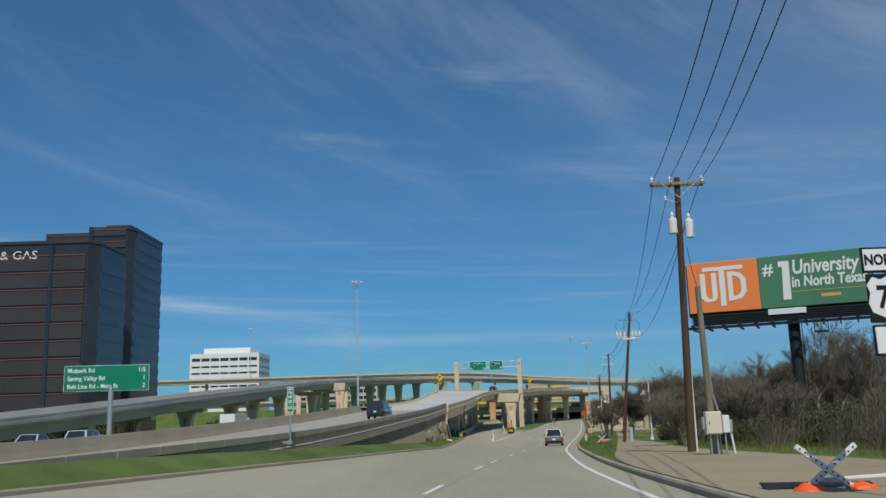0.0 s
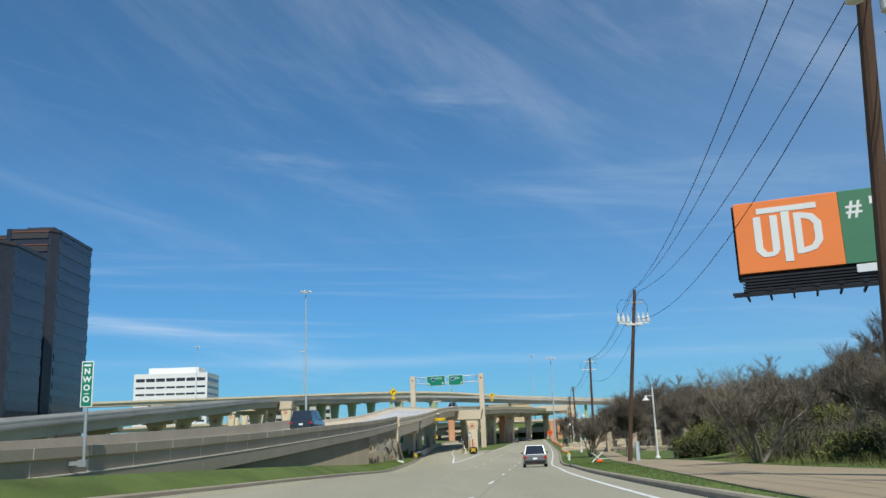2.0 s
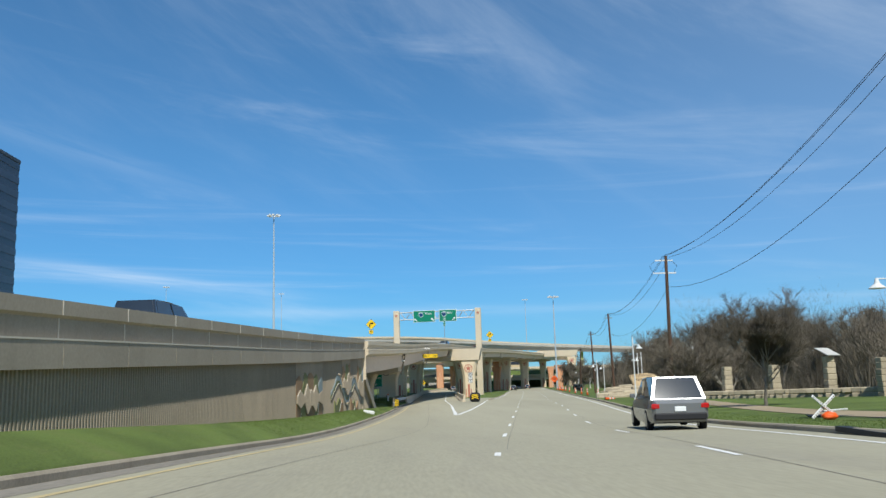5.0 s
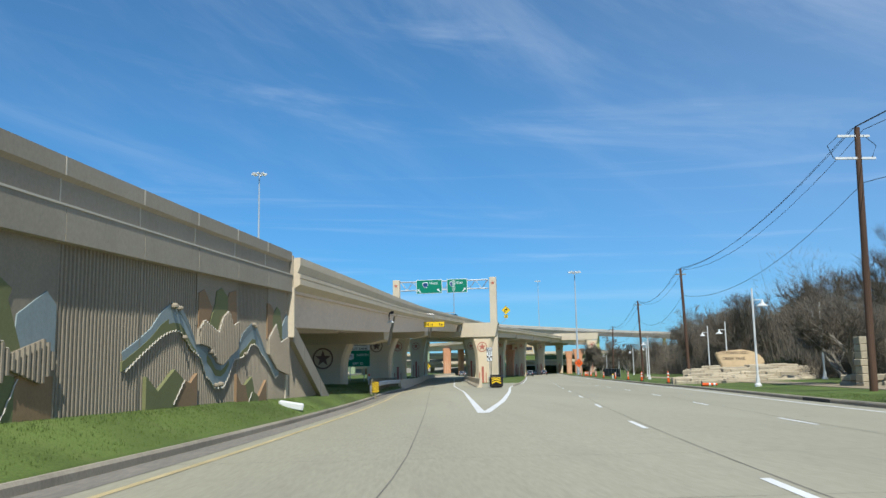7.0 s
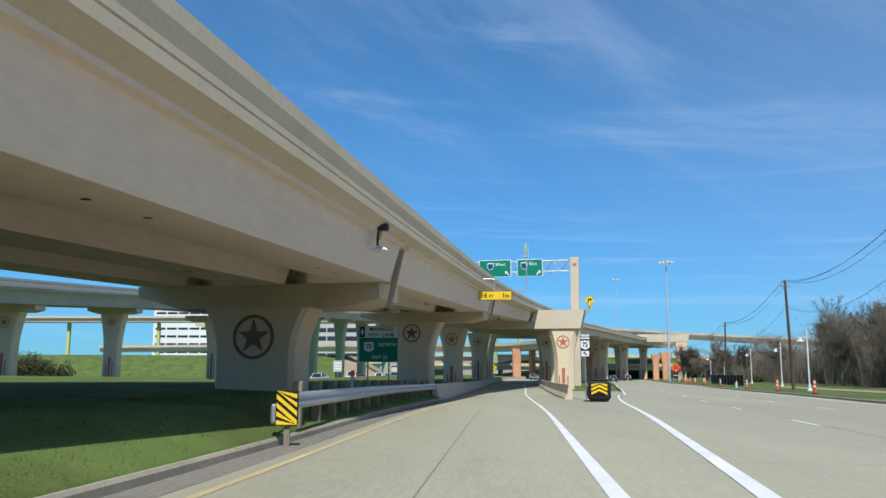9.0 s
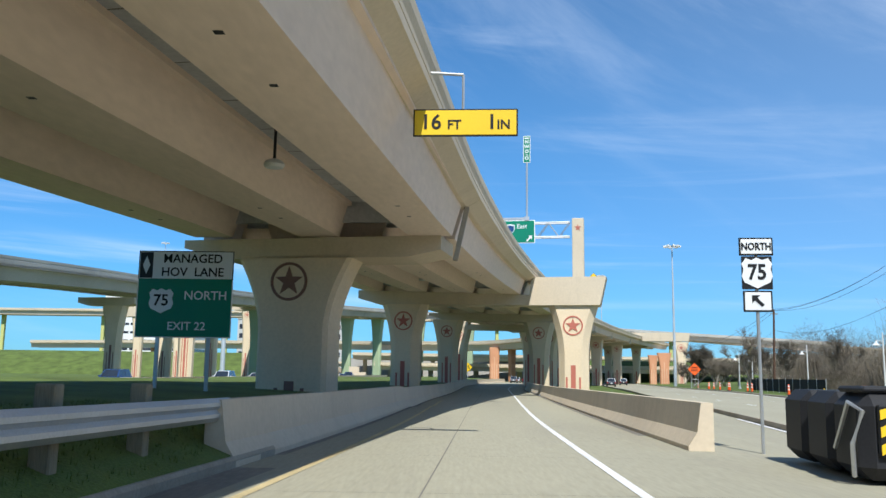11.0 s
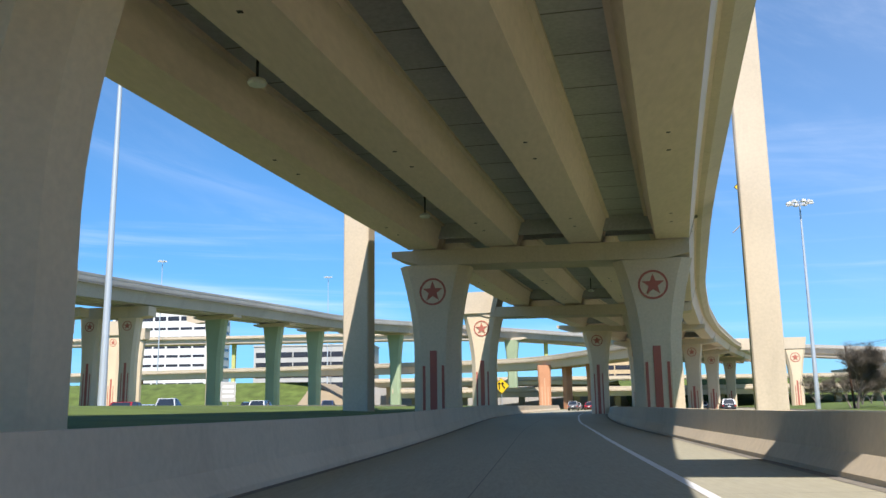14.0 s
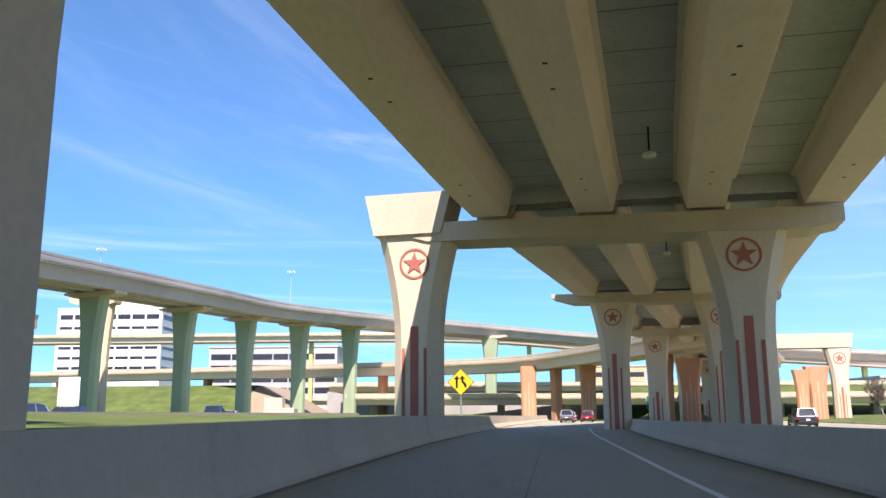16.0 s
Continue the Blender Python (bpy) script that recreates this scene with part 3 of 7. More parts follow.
# ---------- ramp beside the road, with its walls ----------
def ramp():
    R = thing("ramp", label="rising concrete highway ramp between two parapets", category="ramp", kind="structure")
    ys = span(-60, 117.7, 4)
    rows = [(wall_x(y), y, cope_top(y)) for y in ys]
    ca, sa = math.cos(radians(6.5)), math.sin(radians(6.5))
    side = (ca, -sa)
    put("roadway", sweep(rows, [(-0.4, -0.85), (-12.6, -0.85), (-12.6, -5.5), (-0.4, -5.5)], side), M["deck_road"], R)
    for x0, x1, m in ((-1.3, -1.15, "white_paint"), (-11.8, -11.65, "yellow_paint")):
        V, F = [], []
        for x, y, z in rows:
            V += [(x + x0 * ca, y - x0 * sa, z - 0.842), (x + x1 * ca, y - x1 * sa, z - 0.842)]
        F = [(2 * i, 2 * i + 1, 2 * i + 3, 2 * i + 2) for i in range(len(rows) - 1)]
        put("edge_line", (V, F), M[m], R)
    for k in range(14):
        y = -50 + 12.2 * k
        for w in (-4.7, -8.2):
            V = []
            for yy in (y, y + 3):
                for d in (-0.06, 0.06):
                    V.append((wall_x(yy) + (w + d) * ca, yy - (w + d) * sa, cope_top(yy) - 0.842))
            put("lane_dash", (V, [(0, 1, 3, 2)]), M["white_paint"], R)
    # inner parapet, parapet over the wall, cast panel coping below it
    put("parapet", sweep(rows, [(-12.2, -0.86), (-12.28, -0.5), (-12.36, 0.05), (-12.6, 0.05), (-12.6, -0.86)], side), M["coping"], R)
    put("parapet", sweep(rows, [(0.0, -0.30), (0.0, 0.0), (-0.26, 0.0), (-0.34, -0.4), (-0.42, -0.86), (-0.09, -0.86), (-0.09, -0.36)], side), M["coping"], R)
    panel = [(0.03, -1.36), (0.03, -0.78), (-0.34, -0.78), (-0.34, -1.36)]
    step = 3.05
    y = 117.6
    while y > -40:
        a, b = y - step + 0.03, y
        rr = [(wall_x(q), q, cope_top(q)) for q in (a, (a + b) / 2, b)]
        put("coping_panel", sweep(rr, panel, side), M["coping"], R)
        jr = [(wall_x(q), q, cope_top(q)) for q in (a - 0.035, a + 0.005)]
        put("panel_joint", sweep(jr, [(0.02, -1.36), (0.02, -0.78), (-0.08, -0.78), (-0.08, -0.3), (0.006, -0.3), (0.006, 0.003), (-0.2, 0.003), (-0.2, -1.36)], side), M["joint"], R)
        y -= step
    put("joint_strip", sweep(rows, [(0.045, -0.80), (0.045, -0.765), (-0.1, -0.765), (-0.1, -0.80)], side), M["joint"], R)
    return R


ramp()


def ribbed_wall():
    """The retaining wall: upright ribs, cut by flat panels with a raised mural."""
    Wl = thing("retaining_wall", label="ribbed concrete retaining wall with raised painted mural", category="wall", kind="structure")
    ys, V, F = [], [], []
    y = 44.0
    pr = ((0.0, 0.0), (0.02, 0.045), (0.075, 0.045), (0.095, 0.0))
    while y < 117.3:
        for dy, dx in pr:
            ys.append((y + dy, dx))
        y += 0.135
    for q, dx in ys:
        x = wall_x(q) - 0.18 + dx
        V += [(x, q, ground_z(x, q) - 0.3), (x, q, cope_top(q) - 1.2)]
    F = [(2 * i, 2 * i + 1, 2 * i + 3, 2 * i + 2) for i in range(len(ys) - 1)]
    put("ribbing", (V, F), M["wall"], Wl)
    return Wl


WALL = ribbed_wall()


# ---------- elevated highway and its piers ----------
def elevated_highway():
    H = thing("elevated_highway", label="pale tan concrete elevated highway on tub girders", category="bridge", kind="structure")
    ys = span(117.7, 470, 4)
    rows = [(deck_x(y), y, deck_s(y)) for y in ys]

    def carried(y0, y1, quad, name, m, label="", step=4):
        """quad(y): outline of (in from the edge, up) at y."""
        V, F = [], []
        yy = span(y0, y1, step)
        for y in yy:
            q = quad(y)
            V += [deck_at(y, w, dz) for w, dz in q]
        n = len(q)
        for i in range(len(yy) - 1):
            for k in range(n):
                F.append((i * n + k, (i + 1) * n + k, (i + 1) * n + (k + 1) % n, i * n + (k + 1) % n))
        F += [tuple(range(n)), tuple(range(len(V) - 1, len(V) - n - 1, -1))]
        return put(name, (V, F), M[m], H, label)

    bents = [117.7, 148.2, 186.3, 222.6, 255.8, 287.0, 320.4, 354, 390, 427, 470]
    for a, b in zip(bents[:-1], bents[1:]):
        carried(a + 0.02, b - 0.02, lambda y: [(0.5, 1.25), (0.5, 1.50), (deck_w(y) - 0.5, 1.50), (deck_w(y) - 0.5, 1.25)], "deck_slab", "slab")
        # parapets: lower block, shadow reveal, upper rail
        for s in (0, 1):
            def rail(y, s=s):
                p = [(0.0, 1.40), (0.0, 1.585), (0.03, 1.60), (0.03, 1.615), (0.0, 1.63), (0.0, 1.75), (0.10, 1.79), (0.0, 2.07), (0.0, 2.32), (0.22, 2.32), (0.30, 1.95), (0.74, 1.52), (0.74, 1.10), (0.50, 1.10), (0.04, 1.38)]
                return p if s == 0 else [(deck_w(y) - u, v) for u, v in p][::-1]
            carried(a + 0.02, b - 0.02, rail, "parapet", "concrete")
        n = 3 if b < 190 else 4
        for k in range(n):
            def tub(y, k=k, n=n):
                c = tub_1(y) + tub_span(y) * k / (n - 1)
                return [(c - 0.77, 0.0), (c - 1.10, 1.10), (c - 1.26, 1.12), (c - 1.26, 1.251), (c + 1.26, 1.251), (c + 1.26, 1.12), (c + 1.10, 1.10), (c + 0.77, 0.0)]
            carried(a + 0.45, b - 0.45, tub, "girder", "soffit")
            for q in (0.10, 0.155, 0.45, 0.505, 0.80, 0.855):
                y = a + (b - a) * q
                c = tub_1(y) + tub_span(y) * k / (n - 1)
                p = deck_at(y, c, -0.003)
                if y < 300:
                    put("drain_hole", moved(box(-0.06, 0.06, -0.06, 0.06, -0.002, 0.006), pose(*p)), M["black"], H)
        y = a + 2.0
        while y < min(b - 1.5, 320):
            # joints of the precast panels between the girders
            V = [deck_at(y + d, w, z) for d in (-0.02, 0.02) for w in (1.3, deck_w(y) - 1.3) for z in (1.244, 1.252)]
            put("panel_joint", (V, [(0, 2, 6, 4), (1, 5, 7, 3), (0, 1, 3, 2), (4, 6, 7, 5), (0, 4, 5, 1), (2, 3, 7, 6)]), M["joint_dark"], H)
            y += 2.44
        for y in (a + 0.7, b - 0.7):
            # end diaphragms between the tubs
            V = [deck_at(y, 1.0, 0.5), deck_at(y, deck_w(y) - 1.0, 0.5), deck_at(y, deck_w(y) - 1.0, 1.25), deck_at(y, 1.0, 1.25)]
            V += [deck_at(y + 0.25, 1.0, 0.5), deck_at(y + 0.25, deck_w(y) - 1.0, 0.5), deck_at(y + 0.25, deck_w(y) - 1.0, 1.25), deck_at(y + 0.25, 1.0, 1.25)]
            put("diaphragm", (V, [(0, 1, 2, 3), (7, 6, 5, 4), (0, 4, 5, 1), (1, 5, 6, 2), (2, 6, 7, 3), (3, 7, 4, 0)]), M["slab"], H)
    return H


elevated_highway()


def star_poly(r, cx, cz, k=0.40):
    return [(cx + (r if i % 2 == 0 else r * k) * math.sin(math.pi * i / 5), cz + (r if i % 2 == 0 else r * k) * math.cos(math.pi * i / 5)) for i in range(10)]


def ring(r0, r1, cx, cz, y0, y1, n=28):
    V, F = [], []
    for i in range(n):
        q = 2 * math.pi * i / n
        for r, y in ((r0, y0), (r1, y0), (r1, y1), (r0, y1)):
            V.append((cx + r * math.sin(q), y, cz + r * math.cos(q)))
    for i in range(n):
        j = (i + 1) % n
        for a in range(4):
            b = (a + 1) % 4
            F.append((i * 4 + a, i * 4 + b, j * 4 + b, j * 4 + a))
    return V, F


def column_vf(wb, wt, h, d=1.5, flare=0.5, ch=0.16):
    """A pier shaft that flares towards its top; x across, from z 0 to h."""
    V, F = [], []
    zs = [0, h * 0.25, h * (1 - flare)] + [h * (1 - flare) + h * flare * k / 7 for k in range(1, 8)]
    for z in zs:
        t = max(0.0, (z - h * (1 - flare)) / (h * flare))
        w = wb / 2 + (wt - wb) / 2 * t ** 1.7
        e = d / 2
        V += [(-w + ch, -e, z), (w - ch, -e, z), (w, -e + ch, z), (w, e - ch, z), (w - ch, e, z), (-w + ch, e, z), (-w, e - ch, z), (-w, -e + ch, z)]
    for i in range(len(zs) - 1):
        for k in range(8):
            F.append((i * 8 + k, i * 8 + (k + 1) % 8, (i + 1) * 8 + (k + 1) % 8, (i + 1) * 8 + k))
    F += [tuple(range(7, -1, -1)), tuple(range(len(V) - 8, len(V)))]
    return V, F


def bent(name_label, at, cols, cap, group, cmat="concrete", blocks=(), star=True, stripe=2.4, d=1.5, cy=0.0, star_at=(0.0, 1.32), fall=(0.0, 0.0), big=1.0, ch=0.16, paint="red"):
    """A bent: at its pose, x runs along the cap. cols: (x, z0, z1, wb, wt). cap: (x0, x1, z0, z1), its underside and top falling by fall a metre."""
    B = thing("bridge_pier", at @ pose(0, 0.9, 0), name_label, "bridge pier", group)
    x0, x1, z0, z1 = cap
    f0, f1 = fall
    low = [(x0, z1 - f1 * x0), (x0, z0 - f0 * x0 + 0.45), (x0 + 1.6, z0 - f0 * (x0 + 1.6)), (x1 - 1.2, z0 - f0 * (x1 - 1.2)), (x1, z0 - f0 * x1 + 0.25), (x1, z1 - f1 * x1)]
    put("cap", prism(low, -1.0, 1.2), M["concrete"], B)
    for bx0, bx1, bz0, bz1, lean0, lean1 in blocks:
        put("cap_end", prism([(bx0 + lean0, bz0), (bx1 - lean1, bz0), (bx1, bz1), (bx0, bz1)], -1.12, 1.26), M["concrete"], B)
    for col in cols:
        x, cz0, cz1, wb, wt = col[:5]
        h = cz1 - cz0
        put("column", moved(column_vf(wb, wt, h, d, ch=ch), pose(x, cy, cz0)), M["pier" if cmat == "concrete" else cmat], B)
        if star:
            zc = col[5] if len(col) > 5 else cz1 - star_at[1]
            sx = x + star_at[0]
            put("star_ring", ring(0.61 * big, 0.71 * big, sx, zc, cy - d / 2 - 0.035, cy - d / 2 + 0.02), M[paint], B)
            put("star", prism(star_poly(0.55 * big, sx, zc), cy - d / 2 - 0.045, cy - d / 2 + 0.02), M[paint], B)
        if stripe:
            for sx, w, f in ((-0.5, 0.13, 0.68 if stripe < 4 else 0.82), (0, 0.36, 1.0), (0.5, 0.13, 0.68 if stripe < 4 else 0.82)):
                put("stripe", box(x + sx - w / 2, x + sx + w / 2, cy - d / 2 - 0.04, cy - d / 2 + 0.02, cz0 + 0.02, cz0 + stripe * f), M[paint], B)
    return B


PG = "piers of the elevated highway"


def main_bents():
    yaw = -11
    # pier under the narrow first spans
    bent("broad tan concrete pier with star emblem on grass", pose(-2.0, 149.1, 0, 0, 0, yaw), [(-0.25, -3.6, -0.5, 2.85, 3.85)], (-4.65, 4.15, -0.55, 0.24), PG, stripe=0, d=1.6, cy=-0.15, star_at=(0.0, 1.02), big=1.05, paint="shaded_red")
    bent("tan concrete pier with star emblem and red stripe", pose(0.9, 186.9, 0, 0, 0, yaw), [(-0.6, -4.0, 1.3, 2.7, 4.5)], (-5.0, 4.9, 1.2, 1.95), PG, stripe=0.75, d=1.6, cy=-0.2, star_at=(-0.15, 0.95), paint="shaded_red")
    bent("twin tan piers with red stars and long cap", pose(2.146, 224.525, 0, 0, 0, -12),
         [(0.0, -4.75, 2.72, 2.3, 3.85, 1.31), (13.56, -4.95, 2.55, 2.3, 3.9, 0.93)], (-3.84, 15.0, 2.66, 3.68), PG, blocks=[(10.4, 16.15, 2.5, 4.7, -0.3, 0.5)], stripe=2.84, d=1.7, cy=-0.05, fall=(0.012, 0.035), big=1.08, ch=0.5)
    bent("twin tan piers with red stars and stripes", pose(5.42, 258.39, 0, 0, 0, -12), [(0.0, -5.0, 3.66, 2.35, 3.85, 2.23), (11.06, -5.1, 3.3, 2.3, 3.8, 2.03)], (-2.2, 12.85, 3.62, 4.4), PG,
         stripe=4.2, d=1.7, cy=-0.05, fall=(0.03, 0.02), ch=0.5)
    bent("twin tan piers, one standing clear of the deck", pose(7.19, 290.71, 0, 0, 0, -12), [(0, -5.1, 4.55, 2.1, 3.7, 3.15), (14.15, -5.1, 3.95, 2.1, 3.7, 2.84)], (-1.0, 18.1, 4.15, 5.03), PG,
         blocks=[(-2.35, 1.77, 4.5, 6.42, 0.45, 0.5)], stripe=5.4, d=1.7, cy=-0.05, fall=(0.02, 0.02), ch=0.45)
    bent("twin tan piers with red stars and stripes", pose(20.98, 323, 0, 0, 0, -14), [(0, -5.1, 5.45, 2.2, 3.8, 4.2), (8.4, -5.1, 5.3, 2.2, 3.8, 4.0)], (-5.0, 13.1, 5.4, 6.15), PG, stripe=6.3, d=1.7, cy=-0.05, fall=(0.025, 0.03), ch=0.45)
    for y in (352, 388, 425):
        x, yy, z = deck_at(y, deck_w(y) / 2)
        bent("tan piers far along the elevated highway", pose(x, yy, 0, 0, 0, yaw - 8), [(-4.4, -5.1, z - 0.8, 2.2, 3.2), (4.4, -5.1, z - 0.8, 2.2, 3.2)],
             (-8.0, 8.0, z - 0.9, z), PG, stripe=4.0)
    # inclined wing at the abutment
    A = thing("abutment", pose(0, 117.7, 0), "tan concrete abutment with slanted wing wall", "abutment", kind="structure")
    def wing_x(y):
        return -0.2 + 0.075 * y
    # slanted coping band running down to the grass, ribbed wall below it
    edge = [(0.25, -1.38), (0.25, -0.74), (9.2, -4.05), (9.2, -4.7)]
    V = [(wing_x(y) - d, y, z) for d in (0.0, 0.9) for y, z in edge]
    F = [(3, 2, 1, 0), (4, 5, 6, 7)] + [(k, (k + 1) % 4, (k + 1) % 4 + 4, k + 4) for k in range(4)]
    put("wing_coping", (V, F), M["coping"], A)
    for y in (2.2, 5.4):
        z = -0.74 - 0.37 * (y - 0.25)
        put("coping_joint", box(wing_x(y) - 0.1, wing_x(y) + 0.008, y, y + 0.025, z - 0.6, z - 0.02), M["joint_dark"], A)
    V, F, y = [], [], 0.25
    while y < 8.2:
        for dy, dx in ((0.0, 0.0), (0.02, 0.045), (0.075, 0.045), (0.095, 0.0)):
            V += [(wing_x(y) - 0.2 + dx, y + dy, -4.6), (wing_x(y) - 0.2 + dx, y + dy, -1.1 - 0.37 * (y - 0.25))]
        y += 0.135
    F = [(2 * k, 2 * k + 1, 2 * k + 3, 2 * k + 2) for k in range(len(V) // 2 - 1)]
    put("ribbing", (V, F), M["wall"], A)
    put("end_wall", box(-13, -0.35, -0.3, 0.9, -5.5, -0.4), M["concrete"], A)
    put("corner_post", box(-0.42, -0.12, -0.04, 0.24, -1.26, 0.42), M["concrete"], A)
    put("end_post", box(-0.40, -0.16, -0.02, 0.10, 0.42, 1.5), M["coping"], A)


main_bents()


# ---------- side barriers of the underpass lane ----------
def barrier(f, y0, y1, sgn, h, label):
    rows = [(f(y), y, road_z(y) + tilt(f(y) - sgn * 0.01, y)) for y in span(y0, y1, 3)]
    prof = [(0.0, -0.1), (0.0, 0.08), (sgn * 0.16, 0.33), (sgn * 0.24, h), (sgn * 0.46, h), (sgn * 0.46, -0.1)]
    if sgn < 0:
        prof = prof[::-1]
    return tagged(put("road_barrier", sweep(rows, prof), M["concrete"]), label, "road barrier", kind="structure")


barrier(left_kerb, 168, 400, -1, 0.90, "smooth pale concrete traffic barrier beside the lane")
barrier(ramp_right, 172, 400, 1, 0.86, "pale concrete traffic barrier between the two roads")
# narrow darker strips along the barriers' feet
band(ramp_right, -0.20, -0.005, 176, 330, "gutter", "gutter_dirt", 0.005)
band(left_kerb, 0.005, 0.16, 170, 330, "gutter", "gutter_dirt", 0.005)


# ---------- viaducts further off ----------
def viaduct(label, pts, width, depth, piers, pier_mat, cap=True, star=False, top=0.95, stripes=False, tubs=3, face="concrete"):
    """pts: (x, y, z of the parapet top) on the side that faces the road. piers: fractions of the length."""
    Vd = thing("viaduct", label=label, category="bridge", kind="structure")
    P = [Vector(p) for p in pts]
    # even resampling with rounding
    fine = []
    for i in range(len(P) - 1):
        p0, p1, p2, p3 = P[max(0, i - 1)], P[i], P[i + 1], P[min(len(P) - 1, i + 2)]
        for k in range(8):
            t = k / 8
            fine.append(0.5 * ((2 * p1) + (p2 - p0) * t + (2 * p0 - 5 * p1 + 4 * p2 - p3) * t * t + (3 * p1 - p0 - 3 * p2 + p3) * t ** 3))
    fine.append(P[-1])
    rows = [tuple(p) for p in fine]
    put("deck_slab", sweep(rows, [(0, -top), (0, -top - 0.3), (-width, -top - 0.3), (-width, -top)]), M[face], Vd)
    put("parapet", sweep(rows, [(0.0, -top - 0.32), (0.0, -0.5), (-0.05, -0.46), (-0.05, -0.36), (0.0, -0.32), (0.0, 0.0), (-0.3, 0.0), (-0.45, -top), (-0.45, -top - 0.32)][::-1]), M[face], Vd)
    put("parapet", sweep(rows, [(-width, -top - 0.32), (-width, 0), (-width + 0.3, 0), (-width + 0.45, -top), (-width + 0.45, -top - 0.32)]), M[face], Vd)
    for k in range(tubs):
        c = -2.0 - (width - 4.0) * k / max(1, tubs - 1)
        put("girder", sweep(rows, [(c - 1.3, -top - 0.3), (c - 0.75, -top - 0.3 - depth), (c + 0.75, -top - 0.3 - depth), (c + 1.3, -top - 0.3)]), M["soffit" if face == "concrete" else face], Vd)
    run = [0.0]
    for a, b in zip(fine[:-1], fine[1:]):
        run.append(run[-1] + (b - a).length)
    for s in piers:
        # a pier by its y where s is over 1, else by its share of the length
        i = min(range(len(run)), key=lambda q: abs(fine[q].y - s) if s > 1 else abs(run[q] - s * run[-1]))
        p = fine[i]
        d = (fine[min(i + 1, len(fine) - 1)] - fine[max(i - 1, 0)])
        ang = math.degrees(math.atan2(d.y, d.x)) - 90
        mid = pose(p.x, p.y, 0, 0, 0, ang) @ pose(-width / 2, 0, 0)
        zc = p.z - top - 0.3 - depth
        g0 = ground_z(p.x, p.y) - 0.4
        if cap:
            bent("flared bridge pier under the far viaduct", mid, [(0, g0, zc - 0.85, 2.3, 3.9)], (-width * 0.36, width * 0.36, zc - 0.9, zc), "piers of the viaducts",
                 pier_mat, star=star, stripe=4.5 if stripes else 0, d=1.7)
        else:
            B = thing("bridge_pier", mid, "plain coloured bridge pier far off", "bridge pier", "piers of the viaducts")
            put("column", moved(column_vf(1.9, 2.3, zc - g0, 1.6), pose(0, 0, g0)), M[pier_mat], B)
    return Vd


VIA = [(-62, -40, -3.2), (-58, 30, -1.5), (-55, 97, 1.0), (-51, 157, 4.5), (-46.8, 230, 8.7), (-44.7, 275, 11.4), (-42.4, 305, 12.7), (-39.8, 335, 14.2), (-36.6, 363, 15.7), (-32.2, 384, 16.4),
       (-28, 407, 17.2), (-21, 424, 17.8), (-12.5, 441, 18.5), (0, 458, 19.0), (18, 478, 19.2), (42, 495, 18.6), (90, 512, 16.4), (170, 520, 13)]
viaduct("grey weathered concrete viaduct rising on starred piers", VIA, 11.0, 1.6, (75, 100, 125, 150, 175, 200, 225, 250), "concrete", star=True, stripes=True, face="grey_bridge")
VG = "piers of the viaducts"
# starred bents with a raised end block outside the deck, then shaded inner bents
bent("tan starred bent with raised end block by viaduct", pose(-40.9, 304.2, 0, 0, 0, -7), [(0.2, -5.0, 9.3, 2.5, 3.9, 8.1)], (-11.0, 2.2, 9.0, 9.75), VG,
     blocks=[(-2.0, 2.5, 9.3, 11.75, 0.3, 0.4)], stripe=9.8, d=1.6, ch=0.4)
bent("tan bent in the shade of the viaduct", pose(-46.4, 333, 0, 0, 0, -6), [(1.9, -5.0, 9.6, 2.4, 3.6), (-4.0, -5.0, 9.6, 2.4, 3.6)], (-5.6, 5.2, 9.4, 11.0), VG, stripe=8.0, d=1.6, ch=0.4)
bent("tan pier in the shade of the viaduct", pose(-48.4, 291, 0, 0, 0, -6), [(0, -5.0, 7.4, 2.6, 4.2)], (-6.0, 3.6, 7.3, 8.6), VG, star=False, stripe=6.0, d=1.7, ch=0.5, paint="shaded_red")
bent("tan pier in the shade of the viaduct", pose(-53, 329, 0, 0, 0, -6), [(0, -5.0, 9.2, 2.6, 4.0)], (-4.0, 3.6, 9.1, 10.6), VG, star=False, stripe=6.0, d=1.7, ch=0.5, paint="shaded_red")
for x, y, zc in ((-71, 362.3, 12.7), (-62.7, 367.4, 12.6), (-48.6, 380.3, 16), (-73.6, 402, 14.6), (-77.6, 404, 14.6)):
    bent("tan starred bent of the ramp below the viaduct", pose(x, y, 0, 0, 0, -6), [(0, -5.0, zc - 2.6, 2.2, 3.4)], (-5.4, 2.2, zc - 2.7, zc - 0.9), VG,
         blocks=[(-2.6, 2.3, zc - 2.6, zc, 0.1, 0.4)], stripe=7.0, d=1.6, ch=0.4)
# sage green piers of its curve
for x, y, zt in ((-42.4, 363.2, 12.8), (-38.2, 386.4, 13.5), (-34.5, 409, 14.4), (-27.8, 425, 15.0), (-19.5, 440, 15.8), (-6, 455, 16.3), (12, 474, 16.4)):
    bent("sage green flared pier under the curving viaduct", pose(x, y, 0, 0, 0, -20), [(0, -5.2, zt - 0.6, 2.9, 4.6)], (-4.5, 4.5, zt - 0.7, zt), VG, "green", star=False, stripe=0, d=1.9, ch=0.5)
viaduct("long pale flyover high over the interchange", [(-290, 560, 26), (-125, 572, 27), (0, 578, 27), (66, 582, 22.3), (135, 580, 17.8), (225, 575, 12.2), (340, 565, 8)], 12, 1.9,
        (0.12, 0.2, 0.28, 0.36, 0.43, 0.5, 0.57, 0.64, 0.71), "yellowgreen", cap=False)
